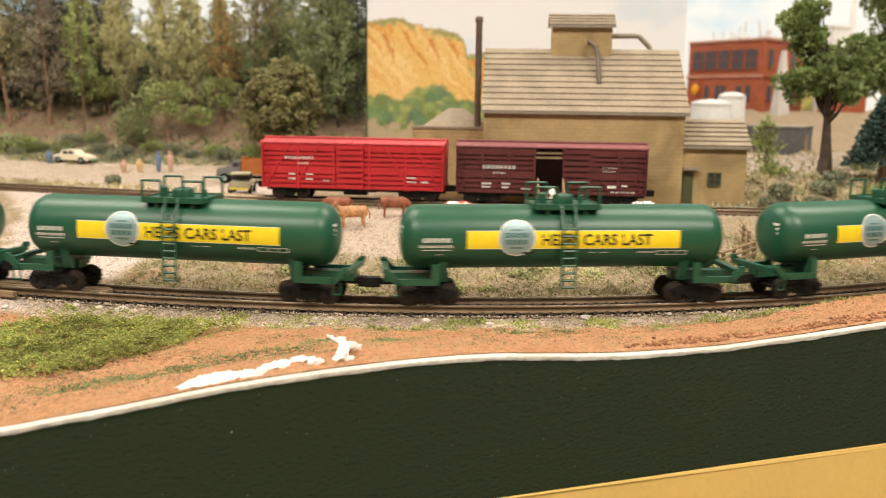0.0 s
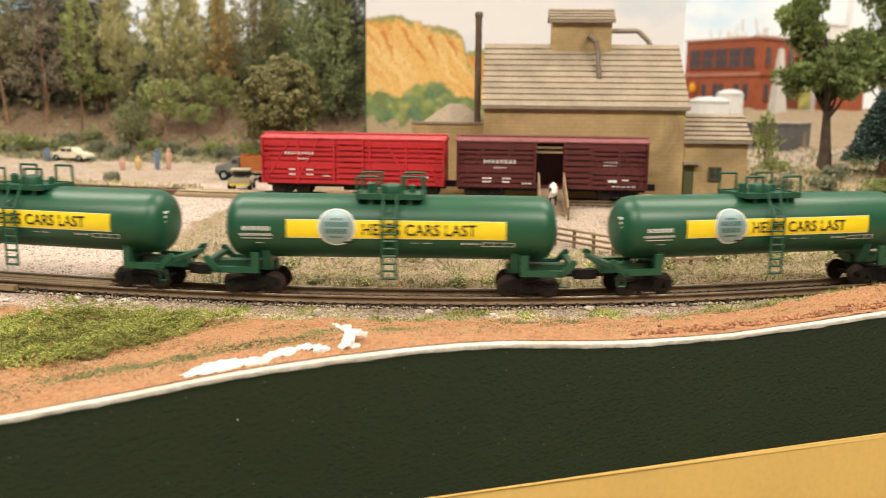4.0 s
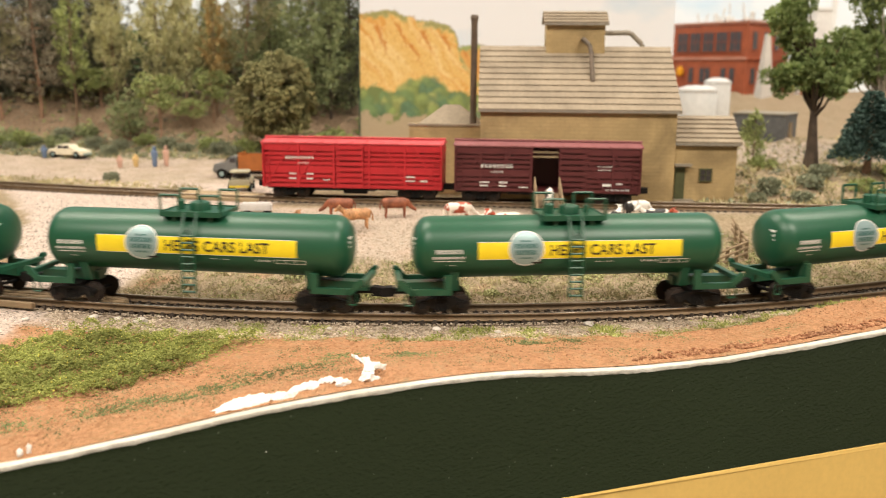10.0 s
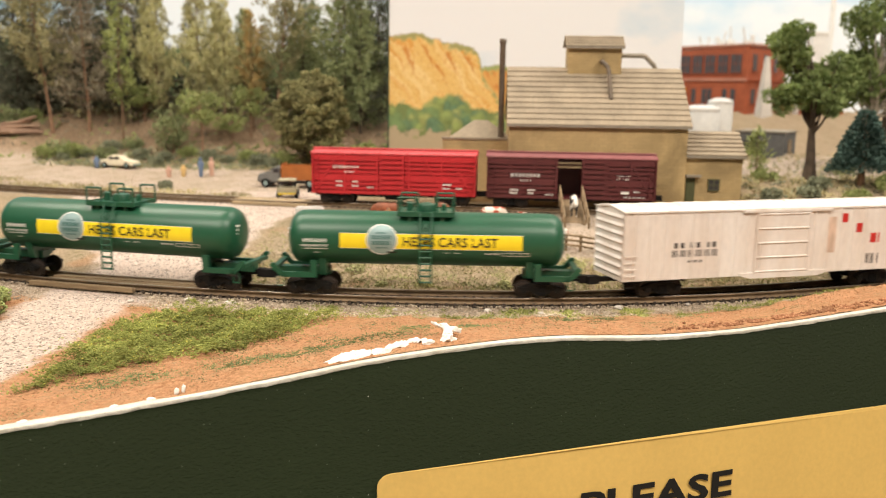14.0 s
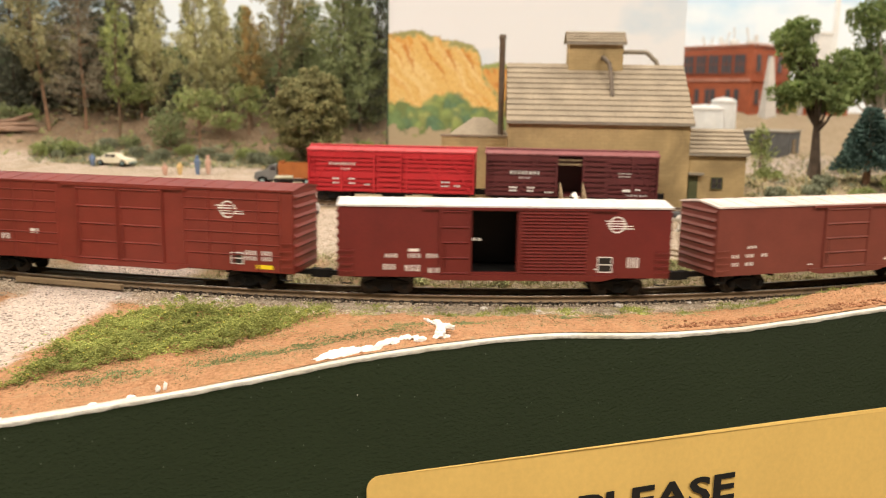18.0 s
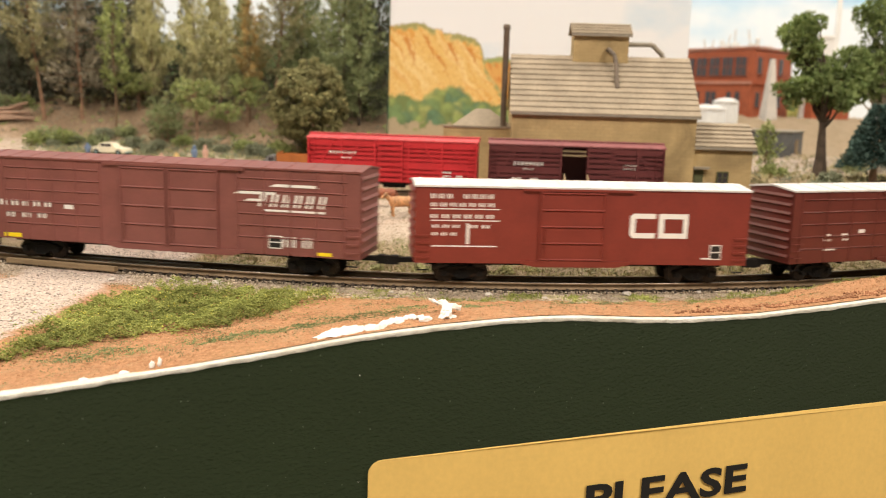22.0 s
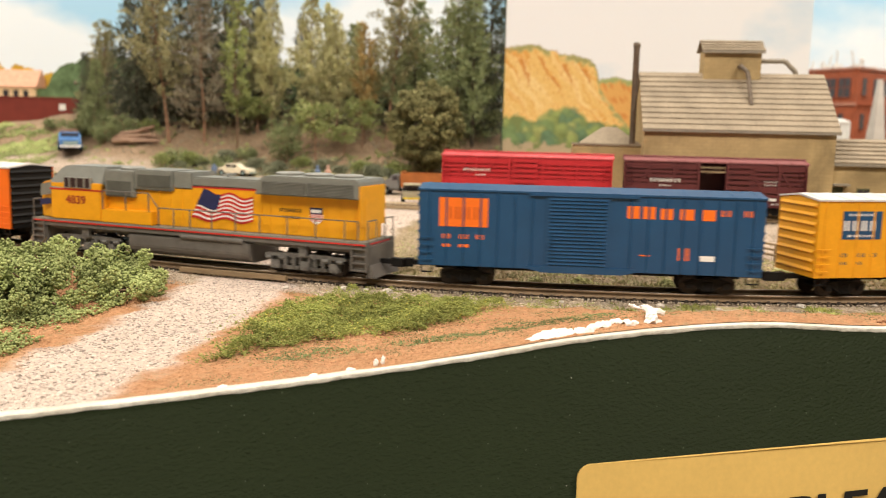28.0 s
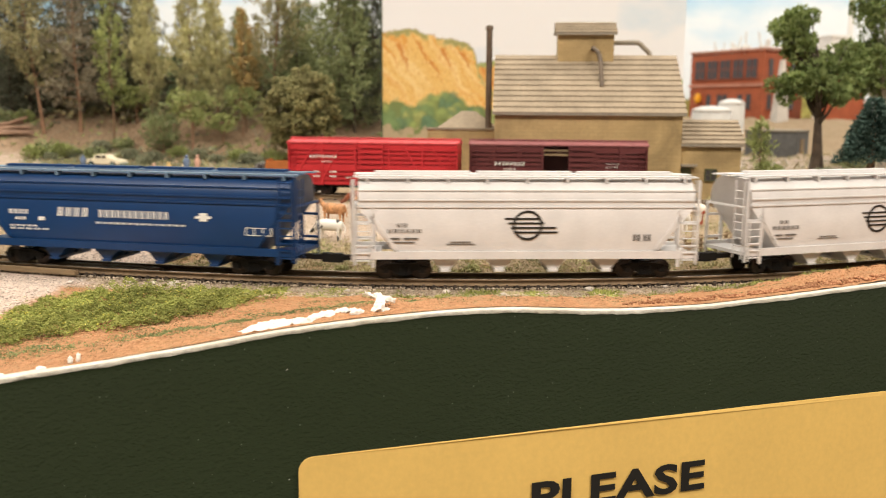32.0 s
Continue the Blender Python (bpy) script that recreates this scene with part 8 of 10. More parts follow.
    tall_paint = [("lettering", WHITE, [f(.105, .155, .50, .60, 2), f(.07, .18, .375, .475, 6), f(.205, .225, .38, .44), f(.88, .93, .06, .10, 3), f(.88, .93, .17, .20, 3), f(.88, .93, .24, .27, 3), f(.12, .20, .20, .215), f(.475, .495, .36, .39, 2), f(.545, .57, .42, .45, 2)]),
                ("safety_mark", YELLOW, [f(.065, .11, .19, .245), f(.88, .925, .115, .165)])]
    c = box_car("box_car", "tall brown box car with a closed louvred door and shield emblem", L, 65.7, e, BOX_BROWN, BOX_BROWN, doors=[(-9.4, 11.4, "louver")], sill=5.4, paint=tall_paint, half=44)
    for x0 in (L / 2 + 0.05, -L / 2 - 0.8):
        boxpart("end_panel", (x0, x0 + 0.75, -8.6, 8.6, e - 3.2, e - 0.5), WHITE, c, "white board across the top of the end")
    shield(c, L * .37, 5.4 + 27.6 * .68, 5.2), placard(c, L * .34, L * .375, 8.0, 10.6)
    L, e = 110.5, 28.4
    f = uv(L, 6.3, e)
    c = box_car("refrigerator_car", "bright orange refrigerator car with a pale roof and black end", L, 61.2, e, ORANGE, ROOF_WHITE, doors=[(-12.8, 8.6, "panel")], half=40, end_mat=BLACK, paint=[
        ("lettering", BLACK_INK, [f(.675, .835, .72, .83, 5), f(.695, .83, .53, .64, 4), f(.735, .915, .335, .44, 6), f(.145, .28, .45, .535, 3), f(.14, .285, .30, .395, 6), f(.19, .24, .21, .25, 3), f(.44, .46, .46, .58), f(.50, .535, .50, .57, 3), f(.78, .83, .08, .22, 3), f(.84, .88, .10, .2, 3),
                                   f(.46, .51, .71, .74)]),
        ("white_lettering", WHITE, [f(.64, .67, .72, .83, 2), f(.67, .695, .53, .64, 2), f(.70, .73, .335, .44, 2)])])
    bm = bmesh.new()
    for x, z in ((L * (.1525 - 0.5), 6.3 + 22.1 * .69), (L * (.265 - 0.5), 6.3 + 22.1 * .69)):
        ring_plate(bm, x, z, -9.7, 1.15, 1.5), ring_plate(bm, x, z, -9.7, 0, 0.6)
    part("emblem", bm, BLACK_INK, c)
    locomotive()
    L, e = 98.0, 28.6
    f = uv(L, 6.3, e)
    c = box_car("box_car", "blue box car with an orange square and orange lettering blocks", L, 54.75, e, BLUE, BLUE, doors=[(-12, 6.0, "louver")], half=35, posts=np.concatenate([np.linspace(-46, -16, 7), np.linspace(12, 46, 8)]), paint=[
        ("orange_square", ORANGE, [f(.06, .205, .52, .90), ]),
        ("lettering", ORANGE, [f(.07, .10, .36, .42, 2), f(.12, .155, .36, .42, 2), f(.17, .20, .36, .42, 2), f(.07, .095, .25, .29), f(.12, .15, .25, .29), f(.61, .645, .70, .86), f(.655, .69, .70, .86), f(.705, .74, .70, .84), f(.76, .80, .70, .84), f(.82, .86, .70, .84), f(.875, .91, .76, .84, 2), f(.94, .97, .76, .84, 2), f(.40, .45, .64, .665), f(.40, .44, .46, .48), f(.40, .45, .39, .42),
                                f(.76, .80, .18, .34, 2), f(.65, .68, .22, .235)]),
        ("stencil", WHITE, [f(.82, .865, .18, .25)])])
    bm = bmesh.new()
    bar_rows(bm, -9.75, [f(.08, .19, .62, .78, 4)])
    part("square_lettering", bm, ORANGE_DEEP, c)
    L = 96.5
    f = uv(L, 6.3, e)
    c = box_car("box_car", "golden yellow box car with blue and white panel, pale roof", L, 54.65, e, BOXYELLOW, ROOF_WHITE, doors=[(-10.5, 8.2, "louver")], half=36, posts=np.concatenate([np.linspace(-46, -15, 7), np.linspace(13, 46, 8)]), paint=[
        ("blue_panel", BLUE, [f(.075, .21, .50, .86)]),
        ("lettering", LOCO_DARK, [f(.605, .93, .74, .81, 12), f(.61, .82, .65, .71, 8), f(.075, .11, .27, .32, 2), f(.13, .17, .27, .32, 2), f(.18, .205, .27, .32, 2), f(.075, .11, .17, .21, 2), f(.13, .16, .17, .21, 2), f(.66, .70, .28, .34, 2), f(.72, .765, .28, .34, 2), f(.78, .81, .28, .34, 2), f(.66, .70, .18, .23, 2), f(.72, .765, .18, .23, 2), f(.88, .915, .22, .34, 3)])])
    bm = bmesh.new()
    bar_rows(bm, -9.78, [f(.085, .20, .61, .74, 4), f(.10, .185, .80, .83, 5), f(.10, .185, .53, .56, 5)])
    part("panel_lettering", bm, WHITE, c)
    placard(c, L * .325, L * .355, 7.6, 9.4)
    covered_hopper("covered_hopper", "warm grey covered hopper car with a plain smooth side", 118.5, 65.5, TAN, 3, 3, 43,
                   [("stencil_lettering", LOCO_DARK, [(-51, -46, 16.2, 16.8, 4), (-50, -46, 14.0, 14.8, 3), (-45, -43, 14.0, 14.8), (-51, -44, 11.6, 11.9), (-2, 6, 9.2, 9.4), (-30, -20, 7.4, 7.7), (-14, -4, 7.6, 7.8), (12, 17, 7.3, 7.5)]), ("stencil_box", BLACK_INK, [(35.5, 41.5, 9.2, 11.2, 2)])], roofcol=HOPWHITE)
    covered_hopper("covered_hopper", "deep blue covered hopper car with white lettering blocks", 104.6, 59.8, HOPPER_BLUE, 4, 4, 38,
                   [("lettering", WHITE, [(-23.5, -12.6, 15.9, 18.6, 4, .15), (-9.6, 13.6, 15.9, 18.2, 12), (-10.6, 19, 14.0, 14.6, 14), (-40, -33, 16.2, 17.6, 4), (-38, -34, 14.4, 15.3, 3), (-30, -28, 14.4, 15.5), (-40, -30, 12.4, 12.9, 5), (-40, -26, 11.5, 12.0, 5), (-22, -8, 7.6, 8.0), (-21, 0, 6.9, 7.3), (3, 16, 7.5, 7.9), (5, 18, 6.9, 7.2), (35, 42, 7.4, 8.0), (-39, -32, 7.2, 7.7),
                                           (21.5, 26.5, 16.6, 17.3), (22.8, 25.2, 17.3, 18.2), (22.8, 25.2, 15.8, 16.6), (37, 45, 12.2, 12.4), (37, 45, 14.3, 14.5), (37, 37.3, 12.2, 14.5), (39.6, 39.9, 12.2, 14.5), (42.2, 42.5, 12.2, 14.5), (44.8, 45.1, 12.2, 14.5)])], roofcol=ROOF_BLUE)
    hop = None
    for k in range(2):
        c = covered_hopper("covered_hopper", "white covered hopper car with a black ringed emblem", 98.5, 55.4, HOPWHITE, 4, 3, 35,
                           [("stencil_lettering", LOCO_DARK, [(-37, -33.5, 15.6, 16.6, 2), (-39.5, -29.5, 13.9, 15.0, 6), (-39, -36, 12.0, 12.5), (-35, -31, 12.0, 12.5), (-39.5, -32, 11.0, 11.4), (-23, -15, 10.6, 10.8), (-22, -16, 11.2, 11.4), (-20, -10, 7.6, 7.8), (8, 14, 7.6, 7.8)]), ("stencil_box", BLACK_INK, [(30.5, 36.5, 11.6, 13.4, 2)])], ladder_top=17.5)
        buzz_herald(c, 0.0, 16.0, 4.3, BLACK_INK, y=-9.5)


build_train()
_lengths = (123.8, 127.6, 128.3, 109.8, 111.4, 110.9, 131.7, 111.8, 110.0, 131.5, 122.4, 145.6, 109.5, 109.3, 131.1, 119.7, 111.0, 111.0)
_at = 0.0
for _i, _l in enumerate(_lengths):
    TRAIN[_i] = (TRAIN[_i][0], _at + _l / 2, TRAIN[_i][2])
    _at += _l
_tank = tank_car()
for _i in range(18):
    _c = _tank if _i == 0 else copy_thing(_tank, Matrix.Identity(4))
    TRAIN.append((_c, -TANK_PITCH * (_i + 0.5), 35.5))


# ---- buildings ----
def block_wall(name, c1, c2, joint, w=0.0042, h=0.0016):
    """Fine blockwork: two shades of block with slightly sunk joints, and stains."""
    m = material(name, c1, 0.85, var=0.12, scale=70, fine=900)
    nt = m.node_tree
    b = nt.nodes["Principled BSDF"]
    br, co, mp = nt.nodes.new("ShaderNodeTexBrick"), nt.nodes.new("ShaderNodeTexCoord"), nt.nodes.new("ShaderNodeMapping")
    mp.inputs["Rotation"].default_value = (radians(90), 0, 0)
    for sock, v in (("Color1", c1), ("Color2", c2), ("Mortar", joint)):
        br.inputs[sock].default_value = (*v, 1)
    for sock, v in (("Scale", 1.0), ("Mortar Size", 0.00014), ("Brick Width", w), ("Row Height", h)):
        br.inputs[sock].default_value = v
    mx = nt.nodes.new("ShaderNodeMix")
    mx.data_type, mx.blend_type = "RGBA", "MIX"
    mx.inputs["Factor"].default_value = 0.55
    old = b.inputs["Base Color"].links[0].from_socket
    bp = nt.nodes.new("ShaderNodeBump")
    bp.invert = True
    bp.inputs["Distance"].default_value, bp.inputs["Strength"].default_value = 0.00012, 0.7
    nt.links.new(co.outputs["Object"], mp.inputs["Vector"]), nt.links.new(mp.outputs["Vector"], br.inputs["Vector"])
    nt.links.new(old, mx.inputs["A"]), nt.links.new(br.outputs["Color"], mx.inputs["B"])
    st, sr, hs = (nt.nodes.new("ShaderNode" + k) for k in ("TexNoise", "MapRange", "HueSaturation"))
    st.inputs["Scale"].default_value, st.inputs["Detail"].default_value, st.inputs["Distortion"].default_value = 38.0, 6.0, 1.2
    sr.inputs["From Min"].default_value, sr.inputs["From Max"].default_value, sr.inputs["To Min"].default_value, sr.inputs["To Max"].default_value = 0.3, 0.56, 0.62, 1.06
    nt.links.new(co.outputs["Object"], st.inputs["Vector"]), nt.links.new(st.outputs["Fac"], sr.inputs["Value"]), nt.links.new(sr.outputs["Result"], hs.inputs["Value"])
    nt.links.new(mx.outputs["Result"], hs.inputs["Color"]), nt.links.new(hs.outputs["Color"], b.inputs["Base Color"])
    nt.links.new(br.outputs["Fac"], bp.inputs["Height"]), nt.links.new(bp.outputs["Normal"], b.inputs["Normal"])
    return m


MILL_WALL = block_wall("tan_block_wall", (0.47, 0.34, 0.165), (0.41, 0.295, 0.137), (0.345, 0.25, 0.12))
MILL_ROOF = material("tan_mill_roof", (0.295, 0.24, 0.172), 0.85, var=0.12, scale=90, fine=700, spread=0.05, bump=0.0002)
MILL_PIPE = material("grey_duct", (0.27, 0.235, 0.185), 0.6, var=0.1)
STACK_MAT = material("dark_stack", (0.14, 0.105, 0.075), 0.7, var=0.2)
DOOR_GREEN = material("dark_green_door", (0.07, 0.075, 0.03), 0.6, var=0.15)
BRICK = material("red_brick_wall", (0.34, 0.085, 0.035), 0.8, var=0.15, scale=120, fine=600)
BRICK_DARK = material("dark_brick_trim", (0.20, 0.055, 0.03), 0.8, var=0.15, scale=120)
PARAPET = material("weathered_parapet", (0.46, 0.22, 0.16), 0.85, var=0.12, scale=90)
CONCRETE = material("pale_concrete", (0.60, 0.56, 0.52), 0.8, var=0.08, scale=80)
TANK_GREY = material("pale_grey_tank", (0.66, 0.65, 0.63), 0.55, var=0.05)
SHED_DARK = material("dark_shed_boards", (0.10, 0.10, 0.10), 0.8, var=0.15)
WINDOW_DARK = material("dark_window_glass", (0.05, 0.045, 0.05), 0.2, var=0.1)
CREAM = material("cream_stucco", (0.80, 0.60, 0.36), 0.85, var=0.06)
PINK_ROOF = material("pinkish_tile_roof", (0.60, 0.33, 0.22), 0.85, var=0.12)


def courses(parent, name, x0, x1, d0, z0, d1, z1, n, mat, thick=0.5):
    """Roof boards laid in overlapping rows up a slope (depth d, height z)."""
    for k in range(n):
        a, b = k / n, (k + 1.12) / n
        bm = bmesh.new()
        pa, pb = Vector((0, d0 + (d1 - d0) * a, z0 + (z1 - z0) * a)), Vector((0, d0 + (d1 - d0) * min(b, 1), z0 + (z1 - z0) * min(b, 1)))
        up = Vector((0, -(z1 - z0), d1 - d0)).normalized() * (1 if d1 > d0 else -1)
        q = [pa + up * thick, pa, pb, pb + up * 0.15]
        extrude_poly(bm, [(v.y, v.z) for v in q], x0, x1, axis="x")
        part(name, bm, mat, parent)


def build_mill():
    # its own space: x along the front, y into the building, origin at the front's right foot
    mill = base("grain_mill", "tan brick grain mill with board roof, cupola and tall stack", "building", mm(103.2, 372, 0, 0, 0, -4))
    W, E, B, D, RZ = 85.0, 49.2, 6.0, 33.0, 76.7
    boxpart("front_wall", (-W, 0, 0, 1.2, B, E), MILL_WALL, mill)
    boxpart("rear_wall", (-W, 0, 2 * D - 1.2, 2 * D, B, E), MILL_WALL, mill)
    for x in (-W, -1.2):
        bm = bmesh.new()
        extrude_poly(bm, [(1.2, B), (2 * D - 1.2, B), (2 * D - 1.2, E), (D, RZ - 1.2), (1.2, E)], x, x + 1.2, axis="x")
        part("gable_wall", bm, MILL_WALL, mill)
    courses(mill, "roof_board", -W - 1, 1.6, -1.6, E - 0.4, D, RZ, 11, MILL_ROOF, 0.7)
    courses(mill, "roof_board", -W - 1, 1.6, 2 * D + 1.6, E - 0.4, D, RZ, 3, MILL_ROOF)
    boxpart("eave_board", (-W - 1, 1.6, -1.9, -1.3, E - 1.3, E + 0.1), MILL_PIPE, mill)
    # cupola astride the ridge
    cu = boxpart("cupola", (-55.6, -28.9, D - 4.5, D + 10, 70, 87.2), MILL_WALL, mill)
    courses(cu, "cupola_board", -57.1, -27.6, D - 6.2, 87.0, D + 2.5, 92.6, 4, MILL_ROOF, 0.8)
    courses(cu, "cupola_board", -57.1, -27.6, D + 11.6, 87.0, D + 2.5, 92.6, 3, MILL_ROOF, 0.8)
    boxpart("cupola_eave", (-57.1, -27.6, D - 6.5, D - 5.9, 86.0, 87.3), MILL_PIPE, cu)
    bm = bmesh.new()
    limb(bm, [Vector((-38.9, D - 4, 79.6)), Vector((-38.9, D - 7.5, 79.8)), Vector((-36.4, D - 10.5, 77)), Vector((-35.8, D - 12, 74)), Vector((-35.4, 13.2, 61.0))], 1.05, 1.05, 10)
    part("roof_duct", bm, STACK_MAT, mill, smooth=True)
    bm = bmesh.new()
    limb(bm, [Vector((-30, D + 3, 83)), Vector((-16.2, D + 3, 83.1)), Vector((-10.8, D + 3, 78)), Vector((-10.4, D + 3, 72))], 1.2, 1.2, 10)
    part("side_duct", bm, MILL_PIPE, mill, smooth=True)
    bm = bmesh.new()
    lathe(bm, [(1.45, 20), (1.45, 87.5), (1.8, 88), (1.8, 89.2), (1.3, 90)], n=14, at=(-88.6, 22, 0))
    part("chimney", bm, STACK_MAT, mill, "dark tall smoke stack", smooth=True)
    boxpart("wall_window", (-91.9, -88.8, 12.9, 13.7, 24, 32), WINDOW_DARK, mill)
    # low wing
    wg = boxpart("low_wing", (-121, -W - 0.1, 4, 6, B, 40.6), MILL_WALL, mill)
    wg.matrix_basis = mm(3.6, 9.5, 0)
    boxpart("wing_side", [(-121, -119, 6, 40, B, 40), (-121, -W - 0.1, 38, 40, B, 40)], MILL_WALL, wg)
    boxpart("wing_coping", (-121.6, -W - 0.1, 3.5, 6.4, 40.6, 41.6), MILL_ROOF, wg)
    bm = bmesh.new()
    a = [bm.verts.new(p) for p in ((-119, 10, 40), (-W - 1, 10, 40), (-W - 1, 40, 40), (-119, 40, 40))]
    t = [bm.verts.new(p) for p in ((-106, 24, 49.5), (-99, 24, 49.5))]
    for q in ((a[0], a[1], t[1], t[0]), (a[1], a[2], t[1]), (a[2], a[3], t[0], t[1]), (a[3], a[0], t[0])):
        bm.faces.new(q)
    bm.faces.new(a[::-1])
    part("hip_roof", bm, MILL_ROOF, wg)
    # annex
    an = boxpart("annex", [(0.1, 27.2, 2.4, 3.6, B, 35.5), (26.0, 27.2, 3.6, 34, B, 35.5), (0.1, 27.2, 33, 34, B, 35.5)], MILL_WALL, mill)
    bm = bmesh.new()
    extrude_poly(bm, [(3.6, 35.5), (33, 35.5), (18, 45.5)], 26.0, 27.2, axis="x")
    part("annex_gable", bm, MILL_WALL, an)
    courses(an, "annex_board", -0.5, 28.6, 0.8, 35.2, 18, 46.2, 6, MILL_ROOF, 0.9)
    courses(an, "annex_board", -0.5, 28.6, 35, 35.2, 18, 46.2, 3, MILL_ROOF, 0.9)
    boxpart("annex_eave", (-0.5, 28.6, 0.5, 1.0, 34.2, 35.5), MILL_PIPE, an)
    dr = boxpart("door", (0.8, 5.2, 1.9, 2.6, 10.5, 24.5), DOOR_GREEN, mill, "dark green door")
    boxpart("door_hood", (0.2, 7.4, -0.8, 2.4, 25.2, 26.2), MILL_PIPE, dr)
    wn = boxpart("window", (11.8, 16.4, 1.8, 2.6, 18.8, 23.8), WINDOW_DARK, mill)
    boxpart("window_frame", [(11.4, 16.8, 1.5, 2.4, 23.6, 24.2), (11.4, 16.8, 1.5, 2.4, 18.4, 19.0), (11.4, 11.9, 1.5, 2.4, 19.0, 23.6), (16.3, 16.8, 1.5, 2.4, 19.0, 23.6), (13.9, 14.3, 1.5, 2.4, 19.0, 23.6), (11.9, 16.3, 1.5, 2.4, 21.2, 21.5)], DOOR_GREEN, wn)
    boxpart("loading_step", (0, 9, -3, 2.4, 6, 10.6), MILL_PIPE, mill)


build_mill()


WHITE_TOWER = material("white_tower_paint", (0.80, 0.80, 0.78), 0.7, var=0.06, scale=60, fine=400)


def wall_run(parent, name, a, b, z0, z1, mat, thick=2.0):
    """An upright wall from plan point a to b, its outer face on the line; returns it with its own space: x along, -y outwards."""
    L = math.hypot(b[0] - a[0], b[1] - a[1])
    w = boxpart(name, (0, L, 0, thick, z0, z1), mat, parent)
    w.matrix_basis = mm(a[0], a[1], 0, 0, 0, math.degrees(math.atan2(b[1] - a[1], b[0] - a[0])))
    return w, L


def build_factory():
    fa = base("brick_factory", "red brick factory with flat roof and dark windows", "building")
    left, corner, right = (279, 1021), (332.5, 930), (399, 989)
    back = (right[0] + left[0] - corner[0], right[1] + left[1] - corner[1])
    TOP, MID, FOOT = 117.0, 80.5, 30.0
    lw, L = wall_run(fa, "front_wall", left, corner, FOOT, TOP, BRICK)
    rw, R = wall_run(fa, "side_wall", corner, right, FOOT, TOP, BRICK)
    wall_run(fa, "rear_wall", right, back, FOOT, TOP, BRICK)
    wall_run(fa, "rear_wall", back, left, FOOT, TOP, BRICK)
    bm = bmesh.new()
    extrude_poly(bm, [left, corner, right, back], TOP - 3, TOP - 1, axis="z")
    part("flat_roof", bm, CONCRETE, fa)
    for w, n in ((lw, L), (rw, R)):
        boxpart("parapet", (-1.2, n + 1.2, -1.2, 1.2, TOP, TOP + 2.4), PARAPET, w)
        boxpart("string_course", (-0.8, n + 0.8, -2.0, 0, MID - 1.6, MID + 1.2), PARAPET if w is lw else BRICK, w)
    n = 5
    for k in range(n):
        x0 = 7 + (L - 12) * k / n
        w = boxpart("window", (x0, x0 + (L - 12) / n * 0.82, -0.5, 0.3, 88, 108), WINDOW_DARK, lw)
        boxpart("window_frame", [(x0 + f * (L - 12) / n * 0.82 - 0.4, x0 + f * (L - 12) / n * 0.82 + 0.4, -0.9, 0, 88, 108) for f in (0.0, 0.5, 1.0)] + [(x0, x0 + (L - 12) / n * 0.82, -0.9, 0, 97.4, 98.4), (x0 - 0.6, x0 + (L - 12) / n * 0.82 + 0.6, -1.6, 0, 86.6, 88)], BRICK_DARK, w)
    for x0 in (26, 42, 50, 72, 84):
        w = boxpart("window", (x0, x0 + 6.5, -0.5, 0.3, 54, 70), WINDOW_DARK, lw)
        boxpart("window_sill", (x0 - 0.6, x0 + 7.1, -1.4, 0.2, 52.6, 54), BRICK_DARK, w)
    for x0 in (10, 34, 58):
        for z0, z1 in ((90, 108), (54, 70)):
            w = boxpart("window", (x0, x0 + 9, -0.5, 0.3, z0, z1), WINDOW_DARK, rw)
            boxpart("window_sill", (x0 - 0.6, x0 + 9.6, -1.4, 0.2, z0 - 1.4, z0), BRICK_DARK, w)
    rng = np.random.RandomState(6)
    for k in range(15):
        u, v = rng.uniform(0.03, 0.95), rng.uniform(0.05, 0.5)
        x, y = left[0] + (corner[0] - left[0]) * u + (right[0] - corner[0]) * v, left[1] + (corner[1] - left[1]) * u + (right[1] - corner[1]) * v
        h, w = rng.uniform(6, 16), rng.uniform(2.5, 6.5)
        bm = bmesh.new()
        if k % 3 == 0:
            rod(bm, (x, y, TOP - 2), (x + rng.uniform(-6, 6), y, TOP + h * 1.5), 1.0, 6, 0.7)
        elif k % 3 == 1:
            lathe(bm, [(w * 0.5, TOP - 2), (w * 0.5, TOP + h * 0.8), (w * 0.7, TOP + h * 0.85), (w * 0.2, TOP + h)], n=10, at=(x, y, 0))
        else:
            bx(bm, x - w, x + w, y - w, y + w, TOP - 2, TOP + h * 0.6)
        part("roof_plant", bm, TANK_GREY if k % 3 else CONCRETE, fa)
    bm = bmesh.new()
    lathe(bm, [(0.3, -6), (3.2, -4), (4.2, 0), (3.2, 4), (0.3, 6)], n=14, at=(17, -5, 66))
    part("wall_globe", bm, BOXYELLOW, lw, "yellow round emblem", smooth=True)
    ob = base("stone_shaft", "tapering pale concrete shaft", "chimney", mm(331, 872, 0, 0, 0, 12))
    bm = bmesh.new()
    lo = [bm.verts.new((s * 7.6, t * 7.6, 28)) for s, t in ((-1, -1), (1, -1), (1, 1), (-1, 1))]
    hi = [bm.verts.new((s * 1.9, t * 1.9, 103)) for s, t in ((-1, -1), (1, -1), (1, 1), (-1, 1))]
    bm.faces.new(lo[::-1]), bm.faces.new(hi)
    for i in range(4):
        bm.faces.new((lo[i], lo[(i + 1) % 4], hi[(i + 1) % 4], hi[i]))
    part("shaft", bm, CONCRETE, ob)
